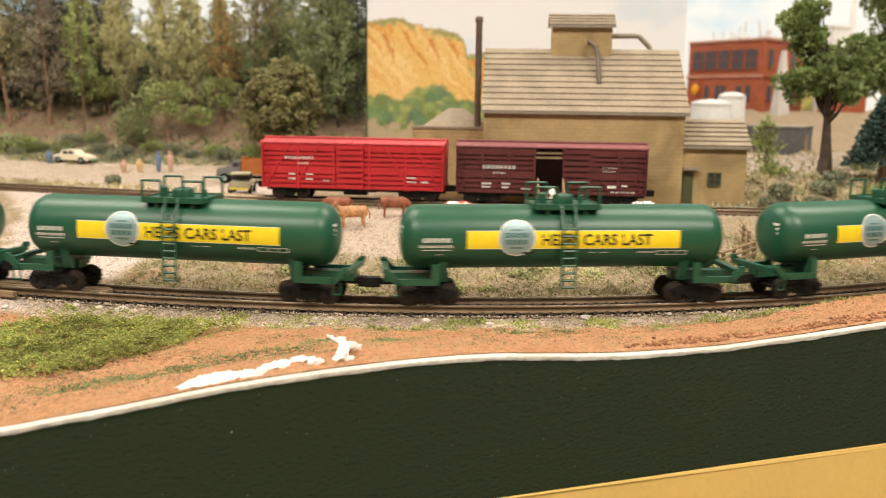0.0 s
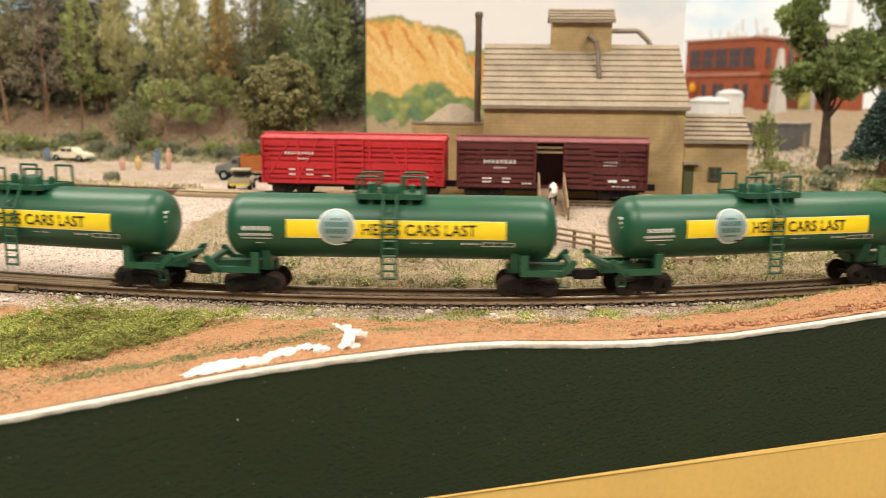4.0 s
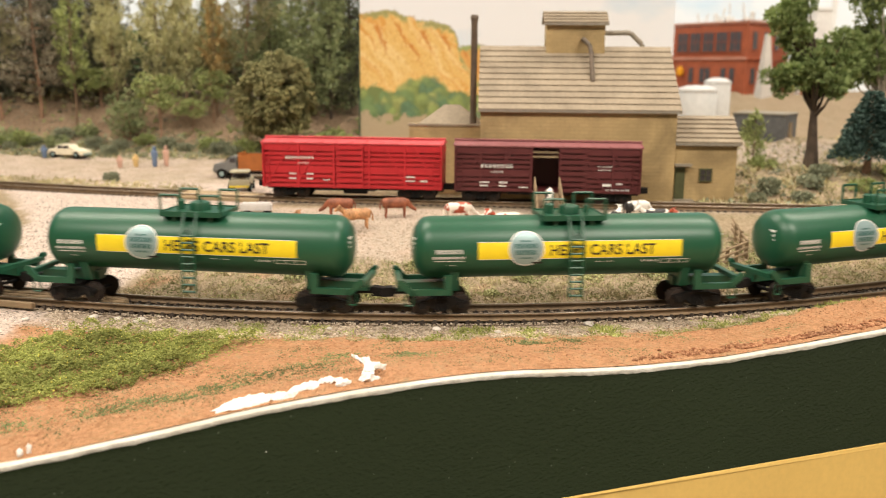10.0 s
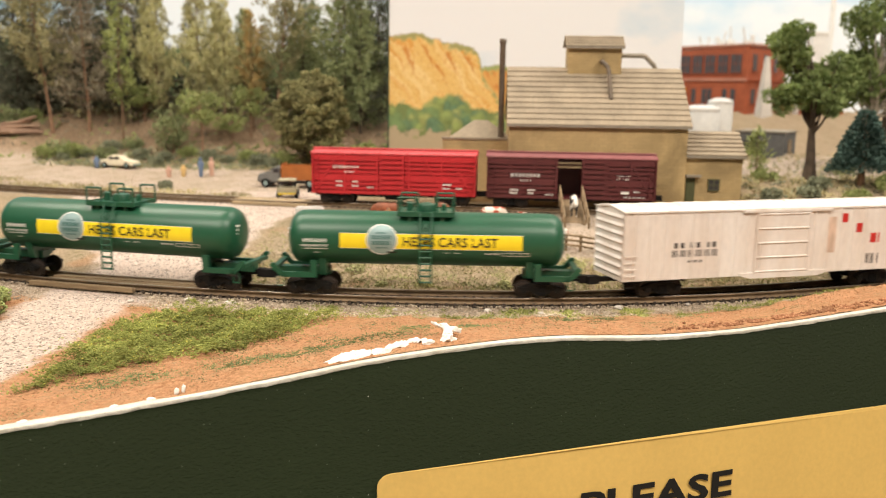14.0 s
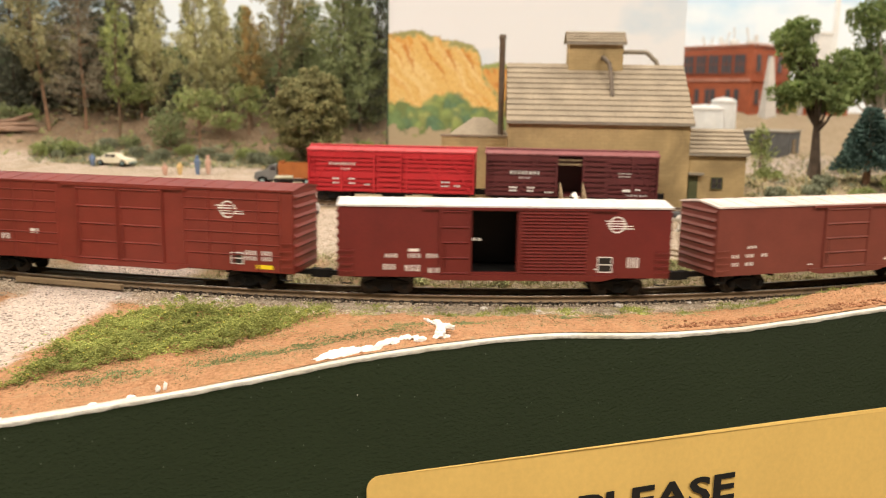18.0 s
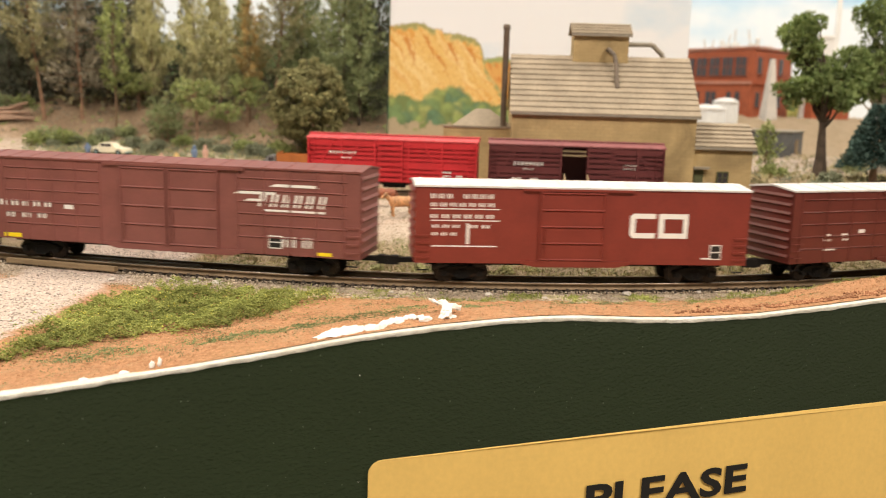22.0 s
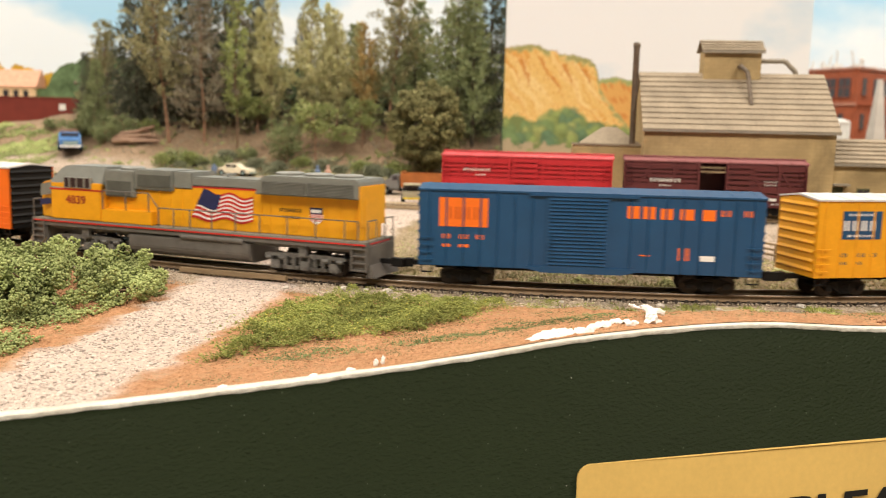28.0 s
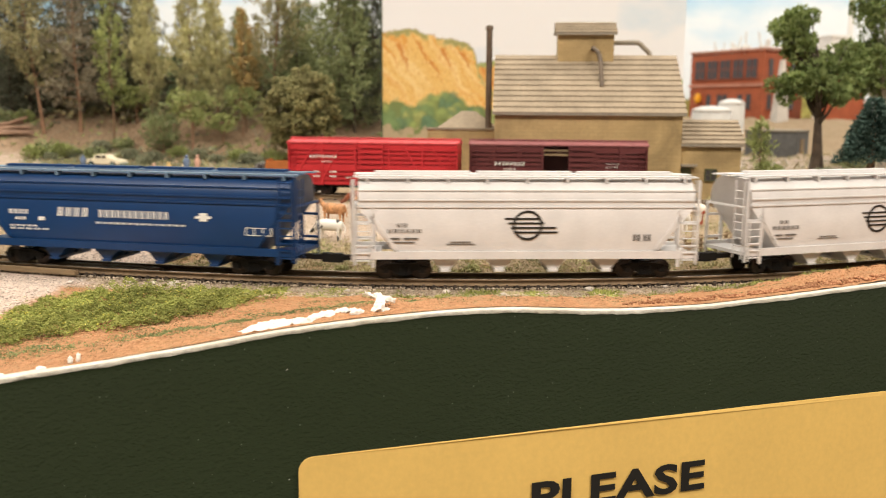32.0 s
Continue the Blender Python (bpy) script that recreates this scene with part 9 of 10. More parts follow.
    for x, y, r, top, lab in ((211.5, 700, 15.6, 53.5, "wide pale grey storage tank behind the mill"), (233, 716, 10.7, 59.5, "tall narrow pale grey storage tank behind the mill")):
        tk = base("storage_tank", lab, "tank", mm(x, y, 0), group="storage tanks")
        bm = bmesh.new()
        lathe(bm, [(r, 12), (r, top - 2.0), (r * 0.93, top - 0.6), (r * 0.5, top + 1.2), (0.3, top + 1.8)], n=32)
        part("shell", bm, TANK_GREY, tk, smooth=True)
        bm = bmesh.new()
        lathe(bm, [(r + 0.35, top - 2.9), (r + 0.35, top - 2.0)], n=32)
        part("rim", bm, CONCRETE, tk)
    sh = base("dark_shed", "low dark shed with a pale flat roof", "shed", mm(244, 600, 0, 0, 0, -35.5))
    for d in ((-36, 0, 0, 1.5, 14, 36.5), (-36, -34.5, 1.5, 32.5, 14, 36.5), (-1.5, 0, 1.5, 32.5, 14, 36.5), (-36, 0, 32.5, 34, 14, 36.5)):
        boxpart("wall", d, SHED_DARK, sh)
    boxpart("roof", (-37, 1, -1, 35, 36.5, 37.6), MILL_PIPE, sh, bevel=0.3)
    boxpart("door", (-0.2, 0.5, 11, 20, 18, 31), PLANK, sh)
    boxpart("window", (-30, -19, -0.5, 0.2, 22, 31), WINDOW_DARK, sh)
    mast = base("radio_mast", "thin pale mast behind the trees", "mast", mm(446, 985, 0))
    bm = bmesh.new()
    rod(bm, (0, 0, 20), (0, 0, 190), 4.0, 10, 2.8)
    part("pole", bm, WHITE_TOWER, mast)
    tw = base("white_tower", "plain white tower block behind the trees", "tower", mm(414, 955, 0, 0, 0, 20))
    boxpart("shaft", (-11, 11, -11, 11, 20, 131), WHITE_TOWER, tw, bevel=0.4)
    boxpart("cap", (-12, 12, -12, 12, 131, 134), WHITE_TOWER, tw, bevel=0.3)
    wk = base("brick_workshop", "low red brick workshop with a brown roof before the tower", "building", mm(418, 920, 0, 0, 0, 8))
    boxpart("wall", (-22, 22, 0, 16, 20, 93), BRICK, wk)
    boxpart("roof", (-24, 24, -2, 18, 93, 97.5), BRICK_DARK, wk, bevel=0.3)
    hs = base("stucco_house", "cream stucco house with a pinkish tiled roof", "house", mm(-512, 775, 0, 0, 0, 10))
    boxpart("wall", (-26, 24, 0, 34, 20, 76), CREAM, hs)
    bm = bmesh.new()
    extrude_poly(bm, [(-2, 75), (17, 92), (36, 75)], -28, 26, axis="x")
    part("roof", bm, PINK_ROOF, hs)
    for k in range(5):
        boxpart("window", (-22 + 9 * k, -17.5 + 9 * k, -0.6, 0.4, 66, 72), WINDOW_DARK, hs)


build_factory()


# ---- the stock cars on the siding ----
STOCK_RED = material("bright_red_stock_car", (0.50, 0.022, 0.030), 0.45, var=0.06, scale=120)
STOCK_MAROON = material("maroon_stock_car", (0.105, 0.020, 0.022), 0.5, var=0.08, scale=120)
# roofs: a paler, pinker tone of each car's body colour
STOCK_RED_ROOF = material("paler_red_roof", (0.58, 0.075, 0.085), 0.5, var=0.1, scale=120)
STOCK_MAROON_ROOF = material("paler_maroon_roof", (0.25, 0.085, 0.088), 0.6, var=0.1, scale=120)


def slat_door(car, x0, x1, y, lo, mat):
    """A sliding door of spaced boards on two stiles."""
    d = boxpart("door", [(x, x + 1.0, y - 0.35, y, lo + 0.3, lo + 18.2) for x in (x0, x1 - 1.0)], mat, car)
    for k in range(8):
        boxpart("door_board", (x0, x1, y - 0.65, y - 0.35, lo + 0.3 + 2.3 * k, lo + 1.9 + 2.3 * k), mat, d)


def stock_car(label, x, mat, roof, open_door, marks):
    s = np.interp(x, _sx, SIDE_S)
    (xc, ang), yc = on_pose(on_siding, s)
    car = base("stock_car", label, "stock car", mm(xc, yc, 11.8, 0, 0, ang), group="stock cars on the siding")
    h, W, lo, hi = 38.0, 8.6, 4.8, 23.2
    inner = boxpart("inner_lining", [(-h + 0.8, (-6.0 if open_door else h - 0.8), -W + 0.9, -W + 1.3, lo + 0.8, hi - 0.6)] + ([(4.6, h - 0.8, -W + 0.9, -W + 1.3, lo + 0.8, hi - 0.6)] if open_door else []), mat, car)
    boxpart("floor", (-h, h, -W + 0.2, W - 0.2, lo, lo + 0.8), mat, car)
    boxpart("far_wall", (-h, h, W - 0.6, W, lo, hi), mat, car)
    for sx in (-1, 1):
        boxpart("end_wall", [(*sorted((sx * (h - 0.7), sx * h)), -W, W, lo, hi)], mat, car)
    zs = [lo + 0.2, lo + 2.2, lo + 4.2, lo + 6.2, lo + 9.6, lo + 11.6, lo + 13.6, lo + 15.4]
    hs = [1.3, 1.3, 1.3, 2.9, 1.3, 1.3, 1.1, 2.8]
    spans = [(-h, -6.0), (4.6, h)] if open_door else [(-h, h)]
    for z, t in zip(zs, hs):
        for a, b in spans:
            boxpart("slat", (a, b, -W, -W + 0.5, z, min(z + t, hi)), mat, car)
    for a, b in spans:
        for px in np.linspace(a + 0.5, b - 0.5, 6 if not open_door else 4):
            boxpart("side_post", (px - 0.5, px + 0.5, -W - 0.45, -W, lo, hi), mat, car)
    for a, b in ((-h + 1, -26), (-24, -14), (14, 24), (26, h - 1)):
        q = 0.5
        bm = bmesh.new()
        extrude_poly(bm, [(a - q, lo), (a + q, lo), (b + q, hi - 0.5), (b - q, hi - 0.5)] if a < 0 else [(b - q, lo), (b + q, lo), (a + q, hi - 0.5), (a - q, hi - 0.5)], -W - 0.4, -W)
        part("diagonal_brace", bm, mat, car)
    if open_door:
        slat_door(car, 5.0, 15.5, -W - 0.5, lo, mat)
        boxpart("door_post", [(-7.0, -6.0, -W - 0.5, -W + 0.6, lo, hi), (4.6, 5.6, -W - 0.5, -W + 0.6, lo, hi)], mat, car)
        boxpart("transom", [(-6.0, 4.6, -W, -W + 0.5, hi - 2.4, hi - 1.6), (-6.0, 4.6, -W, -W + 0.5, hi - 4.2, hi - 3.4)], PLANK, car)
    else:
        slat_door(car, -5.8, 5.2, -W - 0.45, lo, mat)
    bm = bmesh.new()
    extrude_poly(bm, [(-W - 0.5, hi), (-W - 0.5, hi + 0.5), (0, hi + 1.8), (W + 0.5, hi + 0.5), (W + 0.5, hi)], -h - 0.5, h + 0.5, axis="x")
    part("roof", bm, roof, car)
    boxpart("running_board", (-h - 0.8, h + 0.8, -1.6, 1.6, hi + 1.9, hi + 2.4), roof, car)
    for px in np.linspace(-h, h, 13):
        bm = bmesh.new()
        extrude_poly(bm, [(-W - 0.4, hi + 0.45), (-W - 0.4, hi + 0.75), (0, hi + 2.05), (W + 0.4, hi + 0.75), (W + 0.4, hi + 0.45), (0, hi + 1.75)], px - 0.25, px + 0.25, axis="x")
        part("roof_batten", bm, roof, car)
    boxpart("underframe", [(-h, h, -1.5, 1.5, 3.2, 4.8), (-16, 10, -W + 1, W - 1, 3.6, 4.8), (-4, 6, -6, -3, 2.2, 3.6)], BLACK, car)
    bm = bmesh.new()
    bar_rows(bm, -W - 0.42, [(a, b, c, c + (d - c) * 0.62, *more) for a, b, c, d, *more in marks])
    part("lettering", bm, WHITE, car)
    for sx in (-1, 1):
        bm = bmesh.new()
        rung_ladder(bm, min(sx * (h - 3.4), sx * (h - 0.6)), max(sx * (h - 3.4), sx * (h - 0.6)), -W - 0.3, lo + 0.5, hi - 1, 7, 0.5, 0.14)
        part("ladder", bm, mat, car)
    for px in (-27, 27):
        b = new("bogie", BOGIE_MESH)
        b.parent, b.matrix_basis = car, mm(px, 0, 0)
        for dx in (-5.2, 5.2):
            for y in (-4.75, 4.75):
                w = new("wheel", WHEEL_MESH)
                w.parent, w.matrix_basis = b, mm(dx, y, 2.6, 0, 0, 180 if y > 0 else 0)
    couplers(car, h, 41.0)


def build_siding():
    stock_car("bright red slatted stock car parked on the siding", -35.4, STOCK_RED, STOCK_RED_ROOF, False,
              [(-28, -15.5, 16.8, 18.6, 9, .2), (-22.5, -17.5, 14.8, 15.8, 4), (-26.5, -23.5, 10.4, 11.2), (-26.5, -23.5, 8.4, 9.2), (-19, -16, 10.4, 11.2), (-19, -16, 8.4, 9.2), (-12, -9, 8.0, 8.5), (-3, 1.5, 14.6, 15.2, 2), (2.6, 5.6, 14.6, 15.2, 2), (23, 27, 9.8, 10.6), (23, 27, 8.2, 8.8), (29, 32, 8.2, 9.0)])
    stock_car("maroon slatted stock car with an open door on the siding", 45.2, STOCK_MAROON, STOCK_MAROON_ROOF, True,
              [(-27, -13.5, 14.6, 17.0, 8), (-23, -17.5, 12.6, 13.8, 5), (-27.5, -23.5, 8.4, 9.2), (-27.5, -24, 7.0, 7.8), (-19.5, -16, 8.4, 9.2), (-19.5, -16.5, 7.0, 7.8), (-11.5, -7.5, 6.6, 7.2), (20.5, 26.5, 15.6, 16.3, 6), (20.5, 26, 14.2, 14.9, 5), (22.5, 26, 7.8, 9.4), (28, 30.5, 8.6, 9.4), (24, 34, 6.0, 6.9, 5)])


# ---- cattle, ramp and pen ----
def hide(name, c1, c2, scale):
    m = bpy.data.materials.new(name)
    m.use_nodes = True
    nt = m.node_tree
    b = nt.nodes["Principled BSDF"]
    b.inputs["Roughness"].default_value = 0.55
    co, n, r, x = (nt.nodes.new("ShaderNode" + k) for k in ("TexCoord", "TexNoise", "MapRange", "Mix"))
    inf = nt.nodes.new("ShaderNodeObjectInfo")
    x.data_type = "RGBA"
    n.inputs["Scale"].default_value = scale
    r.inputs["From Min"].default_value, r.inputs["From Max"].default_value = 0.54, 0.57
    x.inputs["A"].default_value, x.inputs["B"].default_value = (*c1, 1), (*c2, 1)
    ad = nt.nodes.new("ShaderNodeVectorMath")
    nt.links.new(co.outputs["Object"], ad.inputs[0]), nt.links.new(inf.outputs["Location"], ad.inputs[1])
    nt.links.new(ad.outputs["Vector"], n.inputs["Vector"]), nt.links.new(n.outputs["Fac"], r.inputs["Value"])
    nt.links.new(r.outputs["Result"], x.inputs["Factor"]), nt.links.new(x.outputs["Result"], b.inputs["Base Color"])
    return m


HIDE_RED = hide("red_and_white_hide", (0.78, 0.70, 0.62), (0.42, 0.075, 0.035), 190)
HIDE_BLACK = hide("black_and_white_hide", (0.80, 0.76, 0.70), (0.03, 0.028, 0.028), 150)
HIDE_BROWN = material("chestnut_hide", (0.27, 0.085, 0.04), 0.6, var=0.35, scale=260)
HIDE_TAN = material("tan_hide", (0.50, 0.25, 0.11), 0.6, var=0.35, scale=260)


def cow(label, mat, x, y, turn, grazing=False, z=None, pitch=0):
    c = base("model_cow", label, "model cow", mm(x, y, float(ground_z(x, y)) + 0.0 if z is None else z, 0, pitch, turn), group="model cattle")
    c.scale = (0.86, 0.86, 0.86)
    bm = bmesh.new()
    lathe(bm, [(0.5, -6.0), (1.9, -5.6), (2.45, -4.0), (2.35, -1.0), (2.5, 1.5), (2.35, 4.0), (1.7, 5.4), (0.9, 5.9)], n=12, axis="x", at=(0, 0, 6.4))
    for v in bm.verts:
        v.co.y *= 0.78
    part("body", bm, mat, c, smooth=True)
    bm = bmesh.new()
    hz = 4.2 if grazing else 9.4
    rod(bm, (5.0, 0, 7.2), (7.6, 0, hz), 1.3, 8, 0.9)
    rod(bm, (7.0, 0, hz + 0.4), (9.6, 0, hz - 1.2), 1.0, 8, 0.6)
    for s in (-1, 1):
        rod(bm, (7.1, s * 0.7, hz + 0.8), (7.0, s * 1.9, hz + 1.1), 0.3, 5, 0.12)
    part("head", bm, mat, c, smooth=True)
    for px in (-4.3, 4.0):
        for py in (-1.2, 1.2):
            bm = bmesh.new()
            rod(bm, (px, py, 5.6), (px + 0.2, py, 2.6), 0.75, 7, 0.45), rod(bm, (px + 0.2, py, 2.6), (px, py, -0.3), 0.42, 7, 0.4)
            part("leg", bm, mat, c)
    bm = bmesh.new()
    rod(bm, (-5.8, 0, 8.0), (-6.9, 0, 5.8), 0.28, 5), rod(bm, (-6.9, 0, 5.8), (-6.8, 0, 3.4), 0.28, 5, 0.4)
    part("tail", bm, mat, c)
    return c


def build_cattle():
    for lab, mt, x, y, a, g in (("chestnut brown model cow with a tan mane, standing", HIDE_BROWN, -38, 336, 175, True), ("reddish brown model cow, head down", HIDE_BROWN, -17, 338, 10, True), ("tan model cow facing the loading yard", HIDE_TAN, -45, 314, 150, False), ("black and white spotted model calf lying low", HIDE_BLACK, -44, 296, 160, True),
                                ("red and white spotted model cow by the ramp", HIDE_RED, 24, 320, 200, False), ("red and white spotted model cow, grazing", HIDE_RED, 30, 303, 230, True), ("red and white spotted model cow lying near the track", HIDE_RED, 7, 334, 20, True), ("pale red spotted model cow seen from behind", HIDE_RED, 14, 316, 60, False),
                                ("black and white model cow in the pen", HIDE_BLACK, 69, 285, 100, False), ("black and white model cow beside the fence", HIDE_BLACK, 80, 308, 190, False), ("black and white model cow turning round", HIDE_BLACK, 64, 304, 60, False), ("black and white model cow, grazing", HIDE_BLACK, 84, 294, 120, True), ("brown and white model cow at the pen rail", HIDE_RED, 92, 304, 150, False), ("black and white model cow near the bogie", HIDE_BLACK, 76, 320, 20, True),
                                ("tan model cow among the herd", HIDE_TAN, -30, 322, 200, False)):
        cow(lab, mt, x, y - (11 if mt is HIDE_BROWN else 17 if x < 40 else -4), a, g)
    ramp = base("cattle_ramp", "wooden cattle ramp leading down from the stock car door", "ramp")
    (xa, ya, za), (xb, yb, zb) = (44.0, 345.5, 17.0), (41.5, 312, 7.2)
    bm = bmesh.new()
    for s in (-4.5,):
        v = [bm.verts.new(p) for p in ((xa - 4.6, ya, za), (xa + 4.6, ya, za), (xb + 4.6, yb, zb), (xb - 4.6, yb, zb), (xa - 4.6, ya, za - 0.8), (xa + 4.6, ya, za - 0.8), (xb + 4.6, yb, zb - 0.8), (xb - 4.6, yb, zb - 0.8))]
        for q in ((0, 1, 2, 3), (7, 6, 5, 4), (0, 4, 5, 1), (1, 5, 6, 2), (2, 6, 7, 3), (3, 7, 4, 0)):
            bm.faces.new([v[i] for i in q])
    part("deck", bm, PLANK, ramp)
    for s in (-5.0, 5.0):
        bm = bmesh.new()
        for t in (0.02, 0.35, 0.68, 0.98):
            p = Vector((xa + s, ya, za)).lerp(Vector((xb + s, yb, zb)), t)
            rod(bm, p - Vector((0, 0, 3)), p + Vector((0, 0, 6.6)), 0.45, 5)
        for h in (2.6, 4.4, 6.2):
            rod(bm, (xa + s, ya, za + h), (xb + s, yb, zb + h), 0.38, 5)
        part("ramp_fence", bm, PLANK, ramp)
    cow("black and white model cow coming down the ramp", HIDE_BLACK, 43, 331, -95, False, 12.6, 14)
    pen = base("cattle_fence", "low weathered board fence round the cattle pen", "fence")
    pts = [(4, 296), (22, 288), (38, 283), (56, 276), (74, 270), (92, 276), (106, 288), (108, 310)]
    for (x0, y0), (x1, y1) in zip(pts, pts[1:]):
        n = 3
        for k in range(n):
            t = k / n
            x, y = x0 + (x1 - x0) * t, y0 + (y1 - y0) * t
            bm = bmesh.new()
            g = float(ground_z(x, y))
            bx(bm, x - 0.5, x + 0.5, y - 0.5, y + 0.5, g - 1, g + 6.4)
            part("post", bm, PLANK, pen)
        for h in (2.0, 3.9, 5.8):
            bm = bmesh.new()
            rod(bm, (x0, y0 - 0.7, float(ground_z(x0, y0)) + h), (x1, y1 - 0.7, float(ground_z(x1, y1)) + h), 0.45, 5)
            part("rail", bm, PLANK, pen)


# ---- vehicles, figures and clutter in the yard ----
CAR_WHITE = material("cream_car_paint", (0.80, 0.74, 0.58), 0.35, var=0.05)
CAR_BLUE = material("blue_car_paint", (0.06, 0.18, 0.42), 0.35, var=0.05)
TRUCK_GREY = material("grey_truck_paint", (0.18, 0.18, 0.175), 0.45, var=0.1)
TRUCK_ORANGE = material("rusty_orange_bed", (0.38, 0.12, 0.025), 0.55, var=0.12, scale=200)
JEEP = material("drab_jeep_paint", (0.42, 0.39, 0.28), 0.5, var=0.1)
LOGWOOD = material("cut_log_wood", (0.30, 0.19, 0.13), 0.85, var=0.2, stretch=(0.2, 1, 1))


def tyres(parent, spots, r=2.1):
    for x, y in spots:
        bm = bmesh.new()
        lathe(bm, [(r * 0.5, -0.9), (r, -0.8), (r, 0.8), (r * 0.5, 0.9)], n=14, axis="y", at=(x, y, r))
        w = part("wheel", bm, BLACK, parent)
        bm = bmesh.new()
        lathe(bm, [(0.2, -1.0), (r * 0.5, -1.0), (r * 0.5, 1.0), (0.2, 1.0)], n=10, axis="y", at=(x, y, r))
        part("hubcap", bm, SILVER, w)


def saloon(label, x, y, turn, paint):
    c = base("model_car", label, "model car", mm(x, y, float(ground_z(x, y)) - 0.1, 0, 0, turn))
    bm = bmesh.new()
    extrude_poly(bm, [(-13.5, 1.8), (-13.8, 4.2), (-12.6, 5.4), (-5, 5.9), (6, 5.8), (12.6, 5.0), (13.6, 3.8), (13.4, 1.8)], -5.2, 5.2)
    part("body", bm, paint, c, bevel=0.5, smooth=True)
    bm = bmesh.new()
    extrude_poly(bm, [(-8.6, 5.6), (-5.6, 8.6), (2.6, 8.6), (5.8, 5.6)], -4.5, 4.5)
    cabin = part("cabin", bm, paint, c, bevel=0.5, smooth=True)
    boxpart("side_glass", [(-5.2, -1.7, -4.62, -4.3, 6.2, 8.0), (-1.1, 2.6, -4.62, -4.3, 6.2, 8.0), (-5.2, 2.6, 4.3, 4.62, 6.2, 8.0)], WINDOW_DARK, cabin)
    boxpart("bumper", (-14.2, -13.5, -4.8, 4.8, 2.0, 2.8), SILVER, c), boxpart("bumper", (13.5, 14.2, -4.8, 4.8, 2.0, 2.8), SILVER, c)
    tyres(c, [(px, py) for px in (-8.4, 8.4) for py in (-4.7, 4.7)])
    c.scale = (0.86, 0.86, 0.86)
    return c


def build_yard():
    saloon("cream coloured old model saloon parked in the yard", -210, 497, -12, CAR_WHITE)
    pk = base("model_pickup", "blue model pickup truck with a tan load", "model truck", mm(-332, 531, float(ground_z(-332, 531)), 0, 0, -62))
    bm = bmesh.new()
    extrude_poly(bm, [(1, 1.6), (1, 9.2), (5.4, 9.4), (7.6, 6.2), (13, 5.6), (13.6, 1.6)], -5, 5)
    part("cab", bm, CAR_BLUE, pk, bevel=0.5, smooth=True)
    boxpart("windscreen", (6.1, 6.9, -4, 4, 6.6, 8.8), WINDOW_DARK, pk)
    boxpart("bed", (-13, 0.8, -5.2, 5.2, 2, 6.2), CAR_BLUE, pk, bevel=0.3)
    boxpart("load", (-12.4, 0.2, -4.6, 4.6, 6.2, 10.8), LOGWOOD, pk, bevel=0.8)
    tyres(pk, [(px, py) for px in (-8, 9) for py in (-4.8, 4.8)])
    boxpart("bumper", (13.6, 14.3, -4.8, 4.8, 2.0, 3.0), WHITE, pk)
    boxpart("grille", (13.4, 13.9, -3.4, 3.4, 3.2, 5.0), SILVER, pk)
    pk.scale = (1.3, 1.3, 1.3)
    tr = base("model_dump_truck", "old grey model dump truck with a rusty orange bed", "model truck", mm(-95, 446, float(ground_z(-95, 446)), 0, 0, 174))
    bm = bmesh.new()
    extrude_poly(bm, [(7, 3), (7, 11.4), (11, 11.6), (13.0, 8.2), (19.6, 7.4), (20.2, 3)], -4.4, 4.4)
    part("cab", bm, TRUCK_GREY, tr, bevel=0.6, smooth=True)
    boxpart("cab_glass", [(8.0, 10.8, -4.6, -4.2, 8.4, 10.6), (8.0, 10.8, 4.2, 4.6, 8.4, 10.6), (11.7, 12.6, -3.6, 3.6, 8.8, 10.6)], WINDOW_DARK, tr)
    boxpart("fenders", [(12.5, 19, -5.2, -4.0, 4.2, 5.4), (12.5, 19, 4.0, 5.2, 4.2, 5.4)], TRUCK_GREY, tr, bevel=0.4)
    boxpart("chassis", (-17, 19, -2.4, 2.4, 2.4, 3.6), BLACK, tr)
    boxpart("dump_bed", [(-18, 6, -5.6, 5.6, 4.6, 5.4), (-18, 6, -5.6, -4.9, 5.4, 12.4), (-18, 6, 4.9, 5.6, 5.4, 12.4), (5.2, 6, -4.9, 4.9, 5.4, 13.4), (-18, -17.2, -4.9, 4.9, 5.4, 12)], TRUCK_ORANGE, tr)
    tyres(tr, [(px, py) for px in (-10, 15) for py in (-4.6, 4.6)], 2.6)
    jp = base("model_jeep", "small drab model jeep with yellow trim", "model car", mm(-91, 398, float(ground_z(-91, 398)), 0, 0, 95))
    boxpart("body", (-9, 9, -4.8, 4.8, 2.4, 6.0), JEEP, jp, bevel=0.5)
    boxpart("screen", [(1.0, 1.6, -4.2, 4.2, 6, 9.4)], WINDOW_DARK, jp)
    boxpart("canopy", (-8.4, 1.4, -4.4, 4.4, 9.0, 9.8), JEEP, jp, bevel=0.3)
    boxpart("tailgate_trim", (-9.5, -9.0, -4.2, 4.2, 2.6, 3.3), YELLOW, jp)
    boxpart("canopy_posts", [(-8.2, -7.6, s * 4.0 - 0.3, s * 4.0 + 0.3, 6, 9) for s in (-1, 1)], BLACK, jp)
    tyres(jp, [(px, py) for px in (-6, 6) for py in (-4.4, 4.4)], 2.2)
    # figures: plain shapes
    shirts = [material("figure_" + n, c, 0.6, var=0.05) for n, c in (("yellow", (0.66, 0.46, 0.20)), ("pink", (0.58, 0.36, 0.28)), ("blue", (0.14, 0.20, 0.32)), ("white", (0.70, 0.62, 0.55)))]
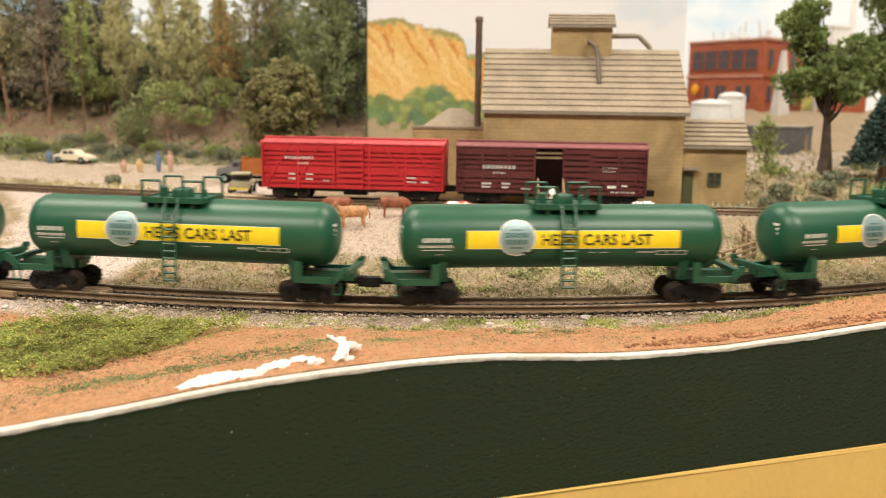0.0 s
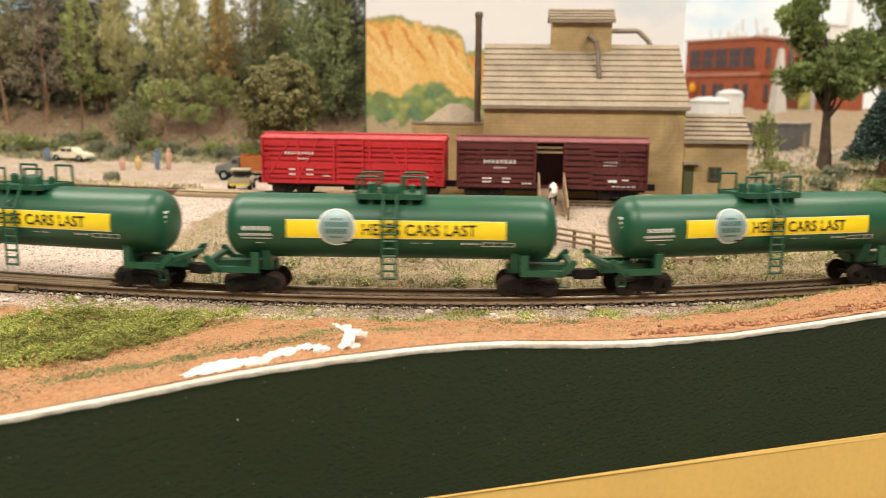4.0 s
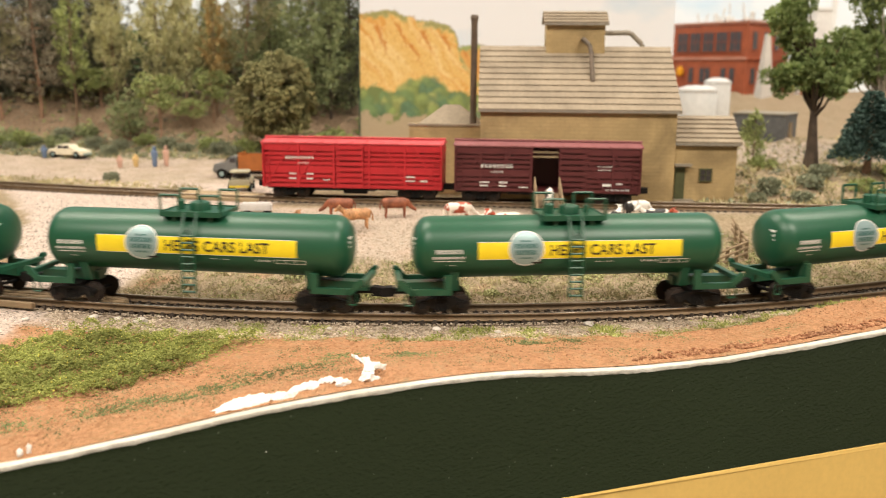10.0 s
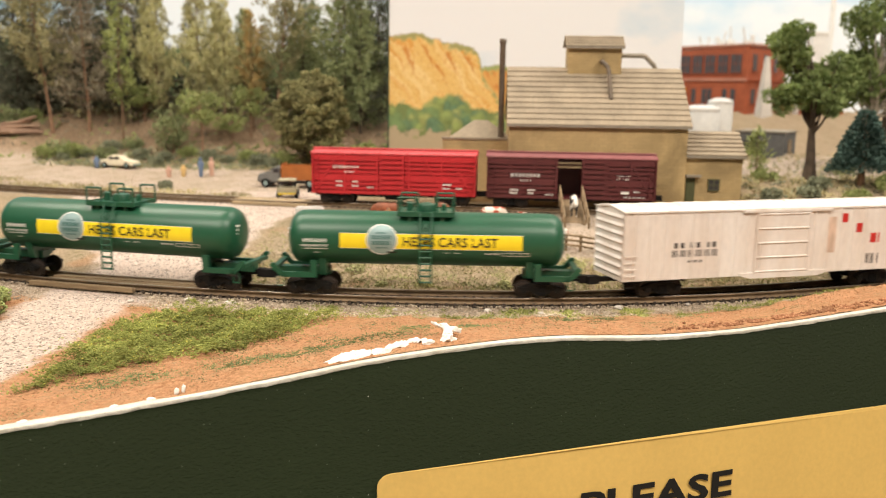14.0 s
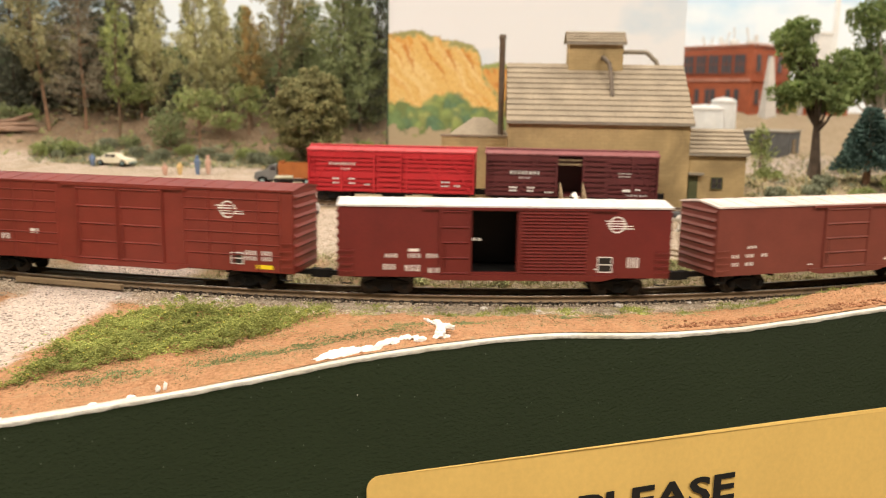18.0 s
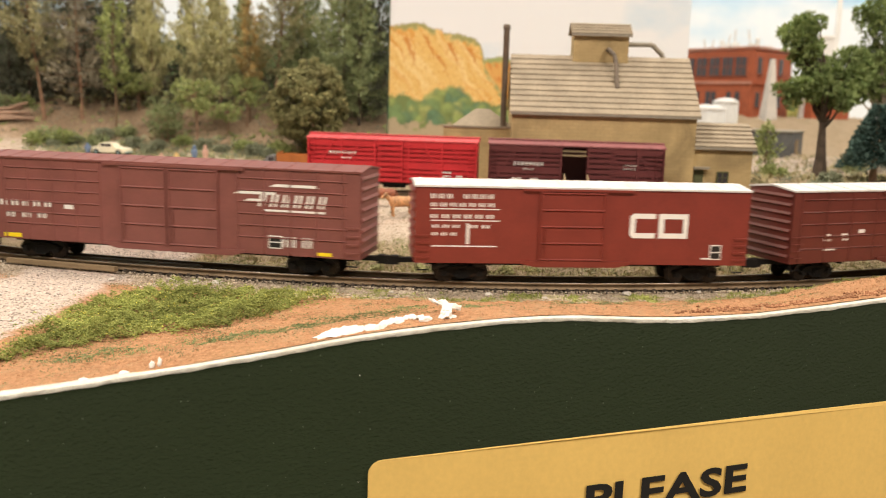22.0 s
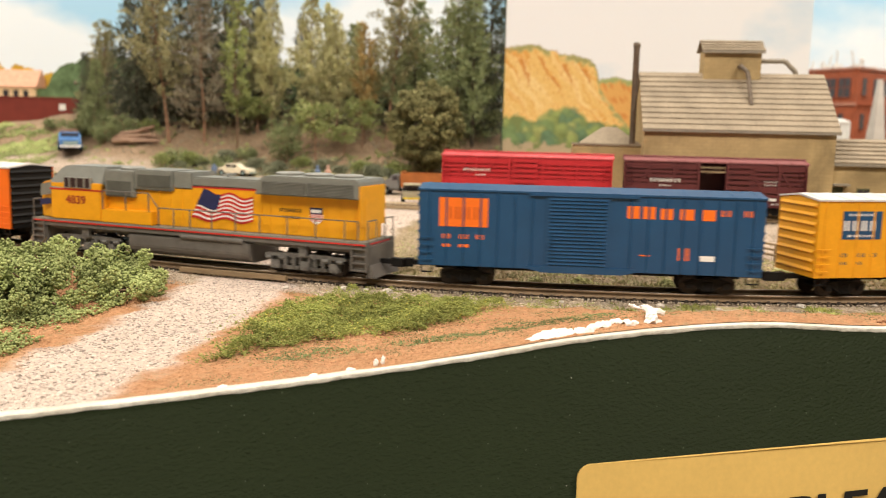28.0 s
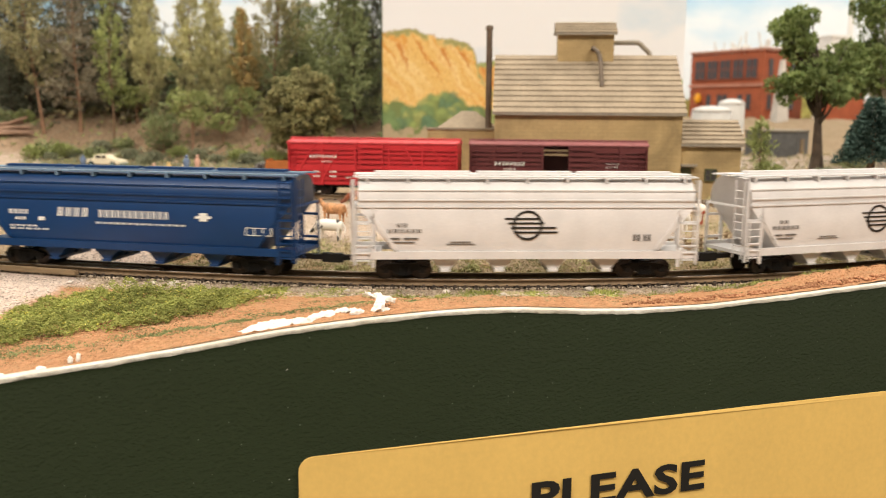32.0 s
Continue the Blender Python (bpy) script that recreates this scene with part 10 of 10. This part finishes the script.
    for x, y, k, sit in ((-164, 472, 0, True), (-154, 473, 2, False), (-172, 470, 1, True), (-148, 474, 1, False), (-222, 492, 2, True)):
        bm = bmesh.new()
        q = 0.62 if sit else 1.0
        lathe(bm, [(1.0, 0), (1.3, 1.5 * q), (1.5, 5 * q), (2.0, 7.6 * q), (1.7, 8.8 * q), (0.7, 9.2 * q), (1.05, 10 * q), (0.95, 11 * q), (0.2, 11.4 * q)], n=10)
        f = part("figurine", bm, shirts[k], None, smooth=True, at=mm(x, y, float(ground_z(x, y))))
        tagged(f, "tiny painted figurine, plain shape, in the yard", "figurine", "figurines in the yard")
    # log pile, stump and junk by the siding
    lp = base("log_pile", "small pile of cut logs on the slope", "log pile", mm(-292, 543, float(ground_z(-292, 543)), 0, 0, 20))
    for k, (xa, ya, za, xb, yb, zb, r) in enumerate(((-15, -3, 1.4, 14, -1, 1.8, 1.8), (-13, 1, 1.6, 12, 4, 1.4, 1.5), (-9, 5, 1.3, 15, 2, 1.9, 1.3), (-12, -1, 4.0, 13, 3, 4.6, 1.6), (-14, 3, 3.6, 10, -2, 5.2, 1.2), (-10, 0, 6.0, 9, 3, 8.2, 1.4), (-4, -5, 1.0, 16, -6, 1.2, 0.9), (0, 2, 7.2, 12, 0, 11.5, 1.1))):
        bm = bmesh.new()
        rod(bm, (xa, ya, za), ((xa + xb) / 2, (ya + yb) / 2 + 0.5 * (k % 3 - 1), (za + zb) / 2 + 0.4), r, 9, r * 0.94)
        rod(bm, ((xa + xb) / 2, (ya + yb) / 2 + 0.5 * (k % 3 - 1), (za + zb) / 2 + 0.4), (xb, yb, zb), r * 0.94, 9, r * 0.72)
        part("log", bm, LOGWOOD, lp)
    jk = base("scrap_heap", "white painted scrap with dark wheels beside the siding", "scrap", mm(-71, 330, float(ground_z(-71, 330))))
    boxpart("axle_block", [(-6, 6, -2.2, 2.2, 1.2, 4.6)], ROOF_WHITE, jk, bevel=0.6)
    boxpart("spring_block", [(-4.5, -2, -2.4, 2.4, 0, 2.0)], BLACK, jk, bevel=0.3)
    boxpart("spring_block", [(3, 5.5, -2.4, 2.4, 0, 2.0)], BLACK, jk, bevel=0.3)
    # a red box car on the far line
    rc = base("far_box_car", "dark red box car on a far track beside the wood", "box car", mm(-418, 640, 38, 0, 0, 8))
    boxpart("body", (-40, 40, -9, 9, 4, 24), BOX_RED, rc, bevel=0.3)
    boxpart("roof", (-40.5, 40.5, -9.5, 9.5, 24, 25), BOX_RED, rc)
    boxpart("herald", (26, 31, -9.3, -8.9, 15, 20), WHITE, rc)
    boxpart("underframe", (-36, 36, -5, 5, 0, 4), BLACK, rc)


build_siding()
build_cattle()
build_yard()


def motions():
    for car, offset, half in TRAIN:
        walk(car, [(t, car_pose(COUPLING[t] + offset, half)) for t in range(33)])


motions()
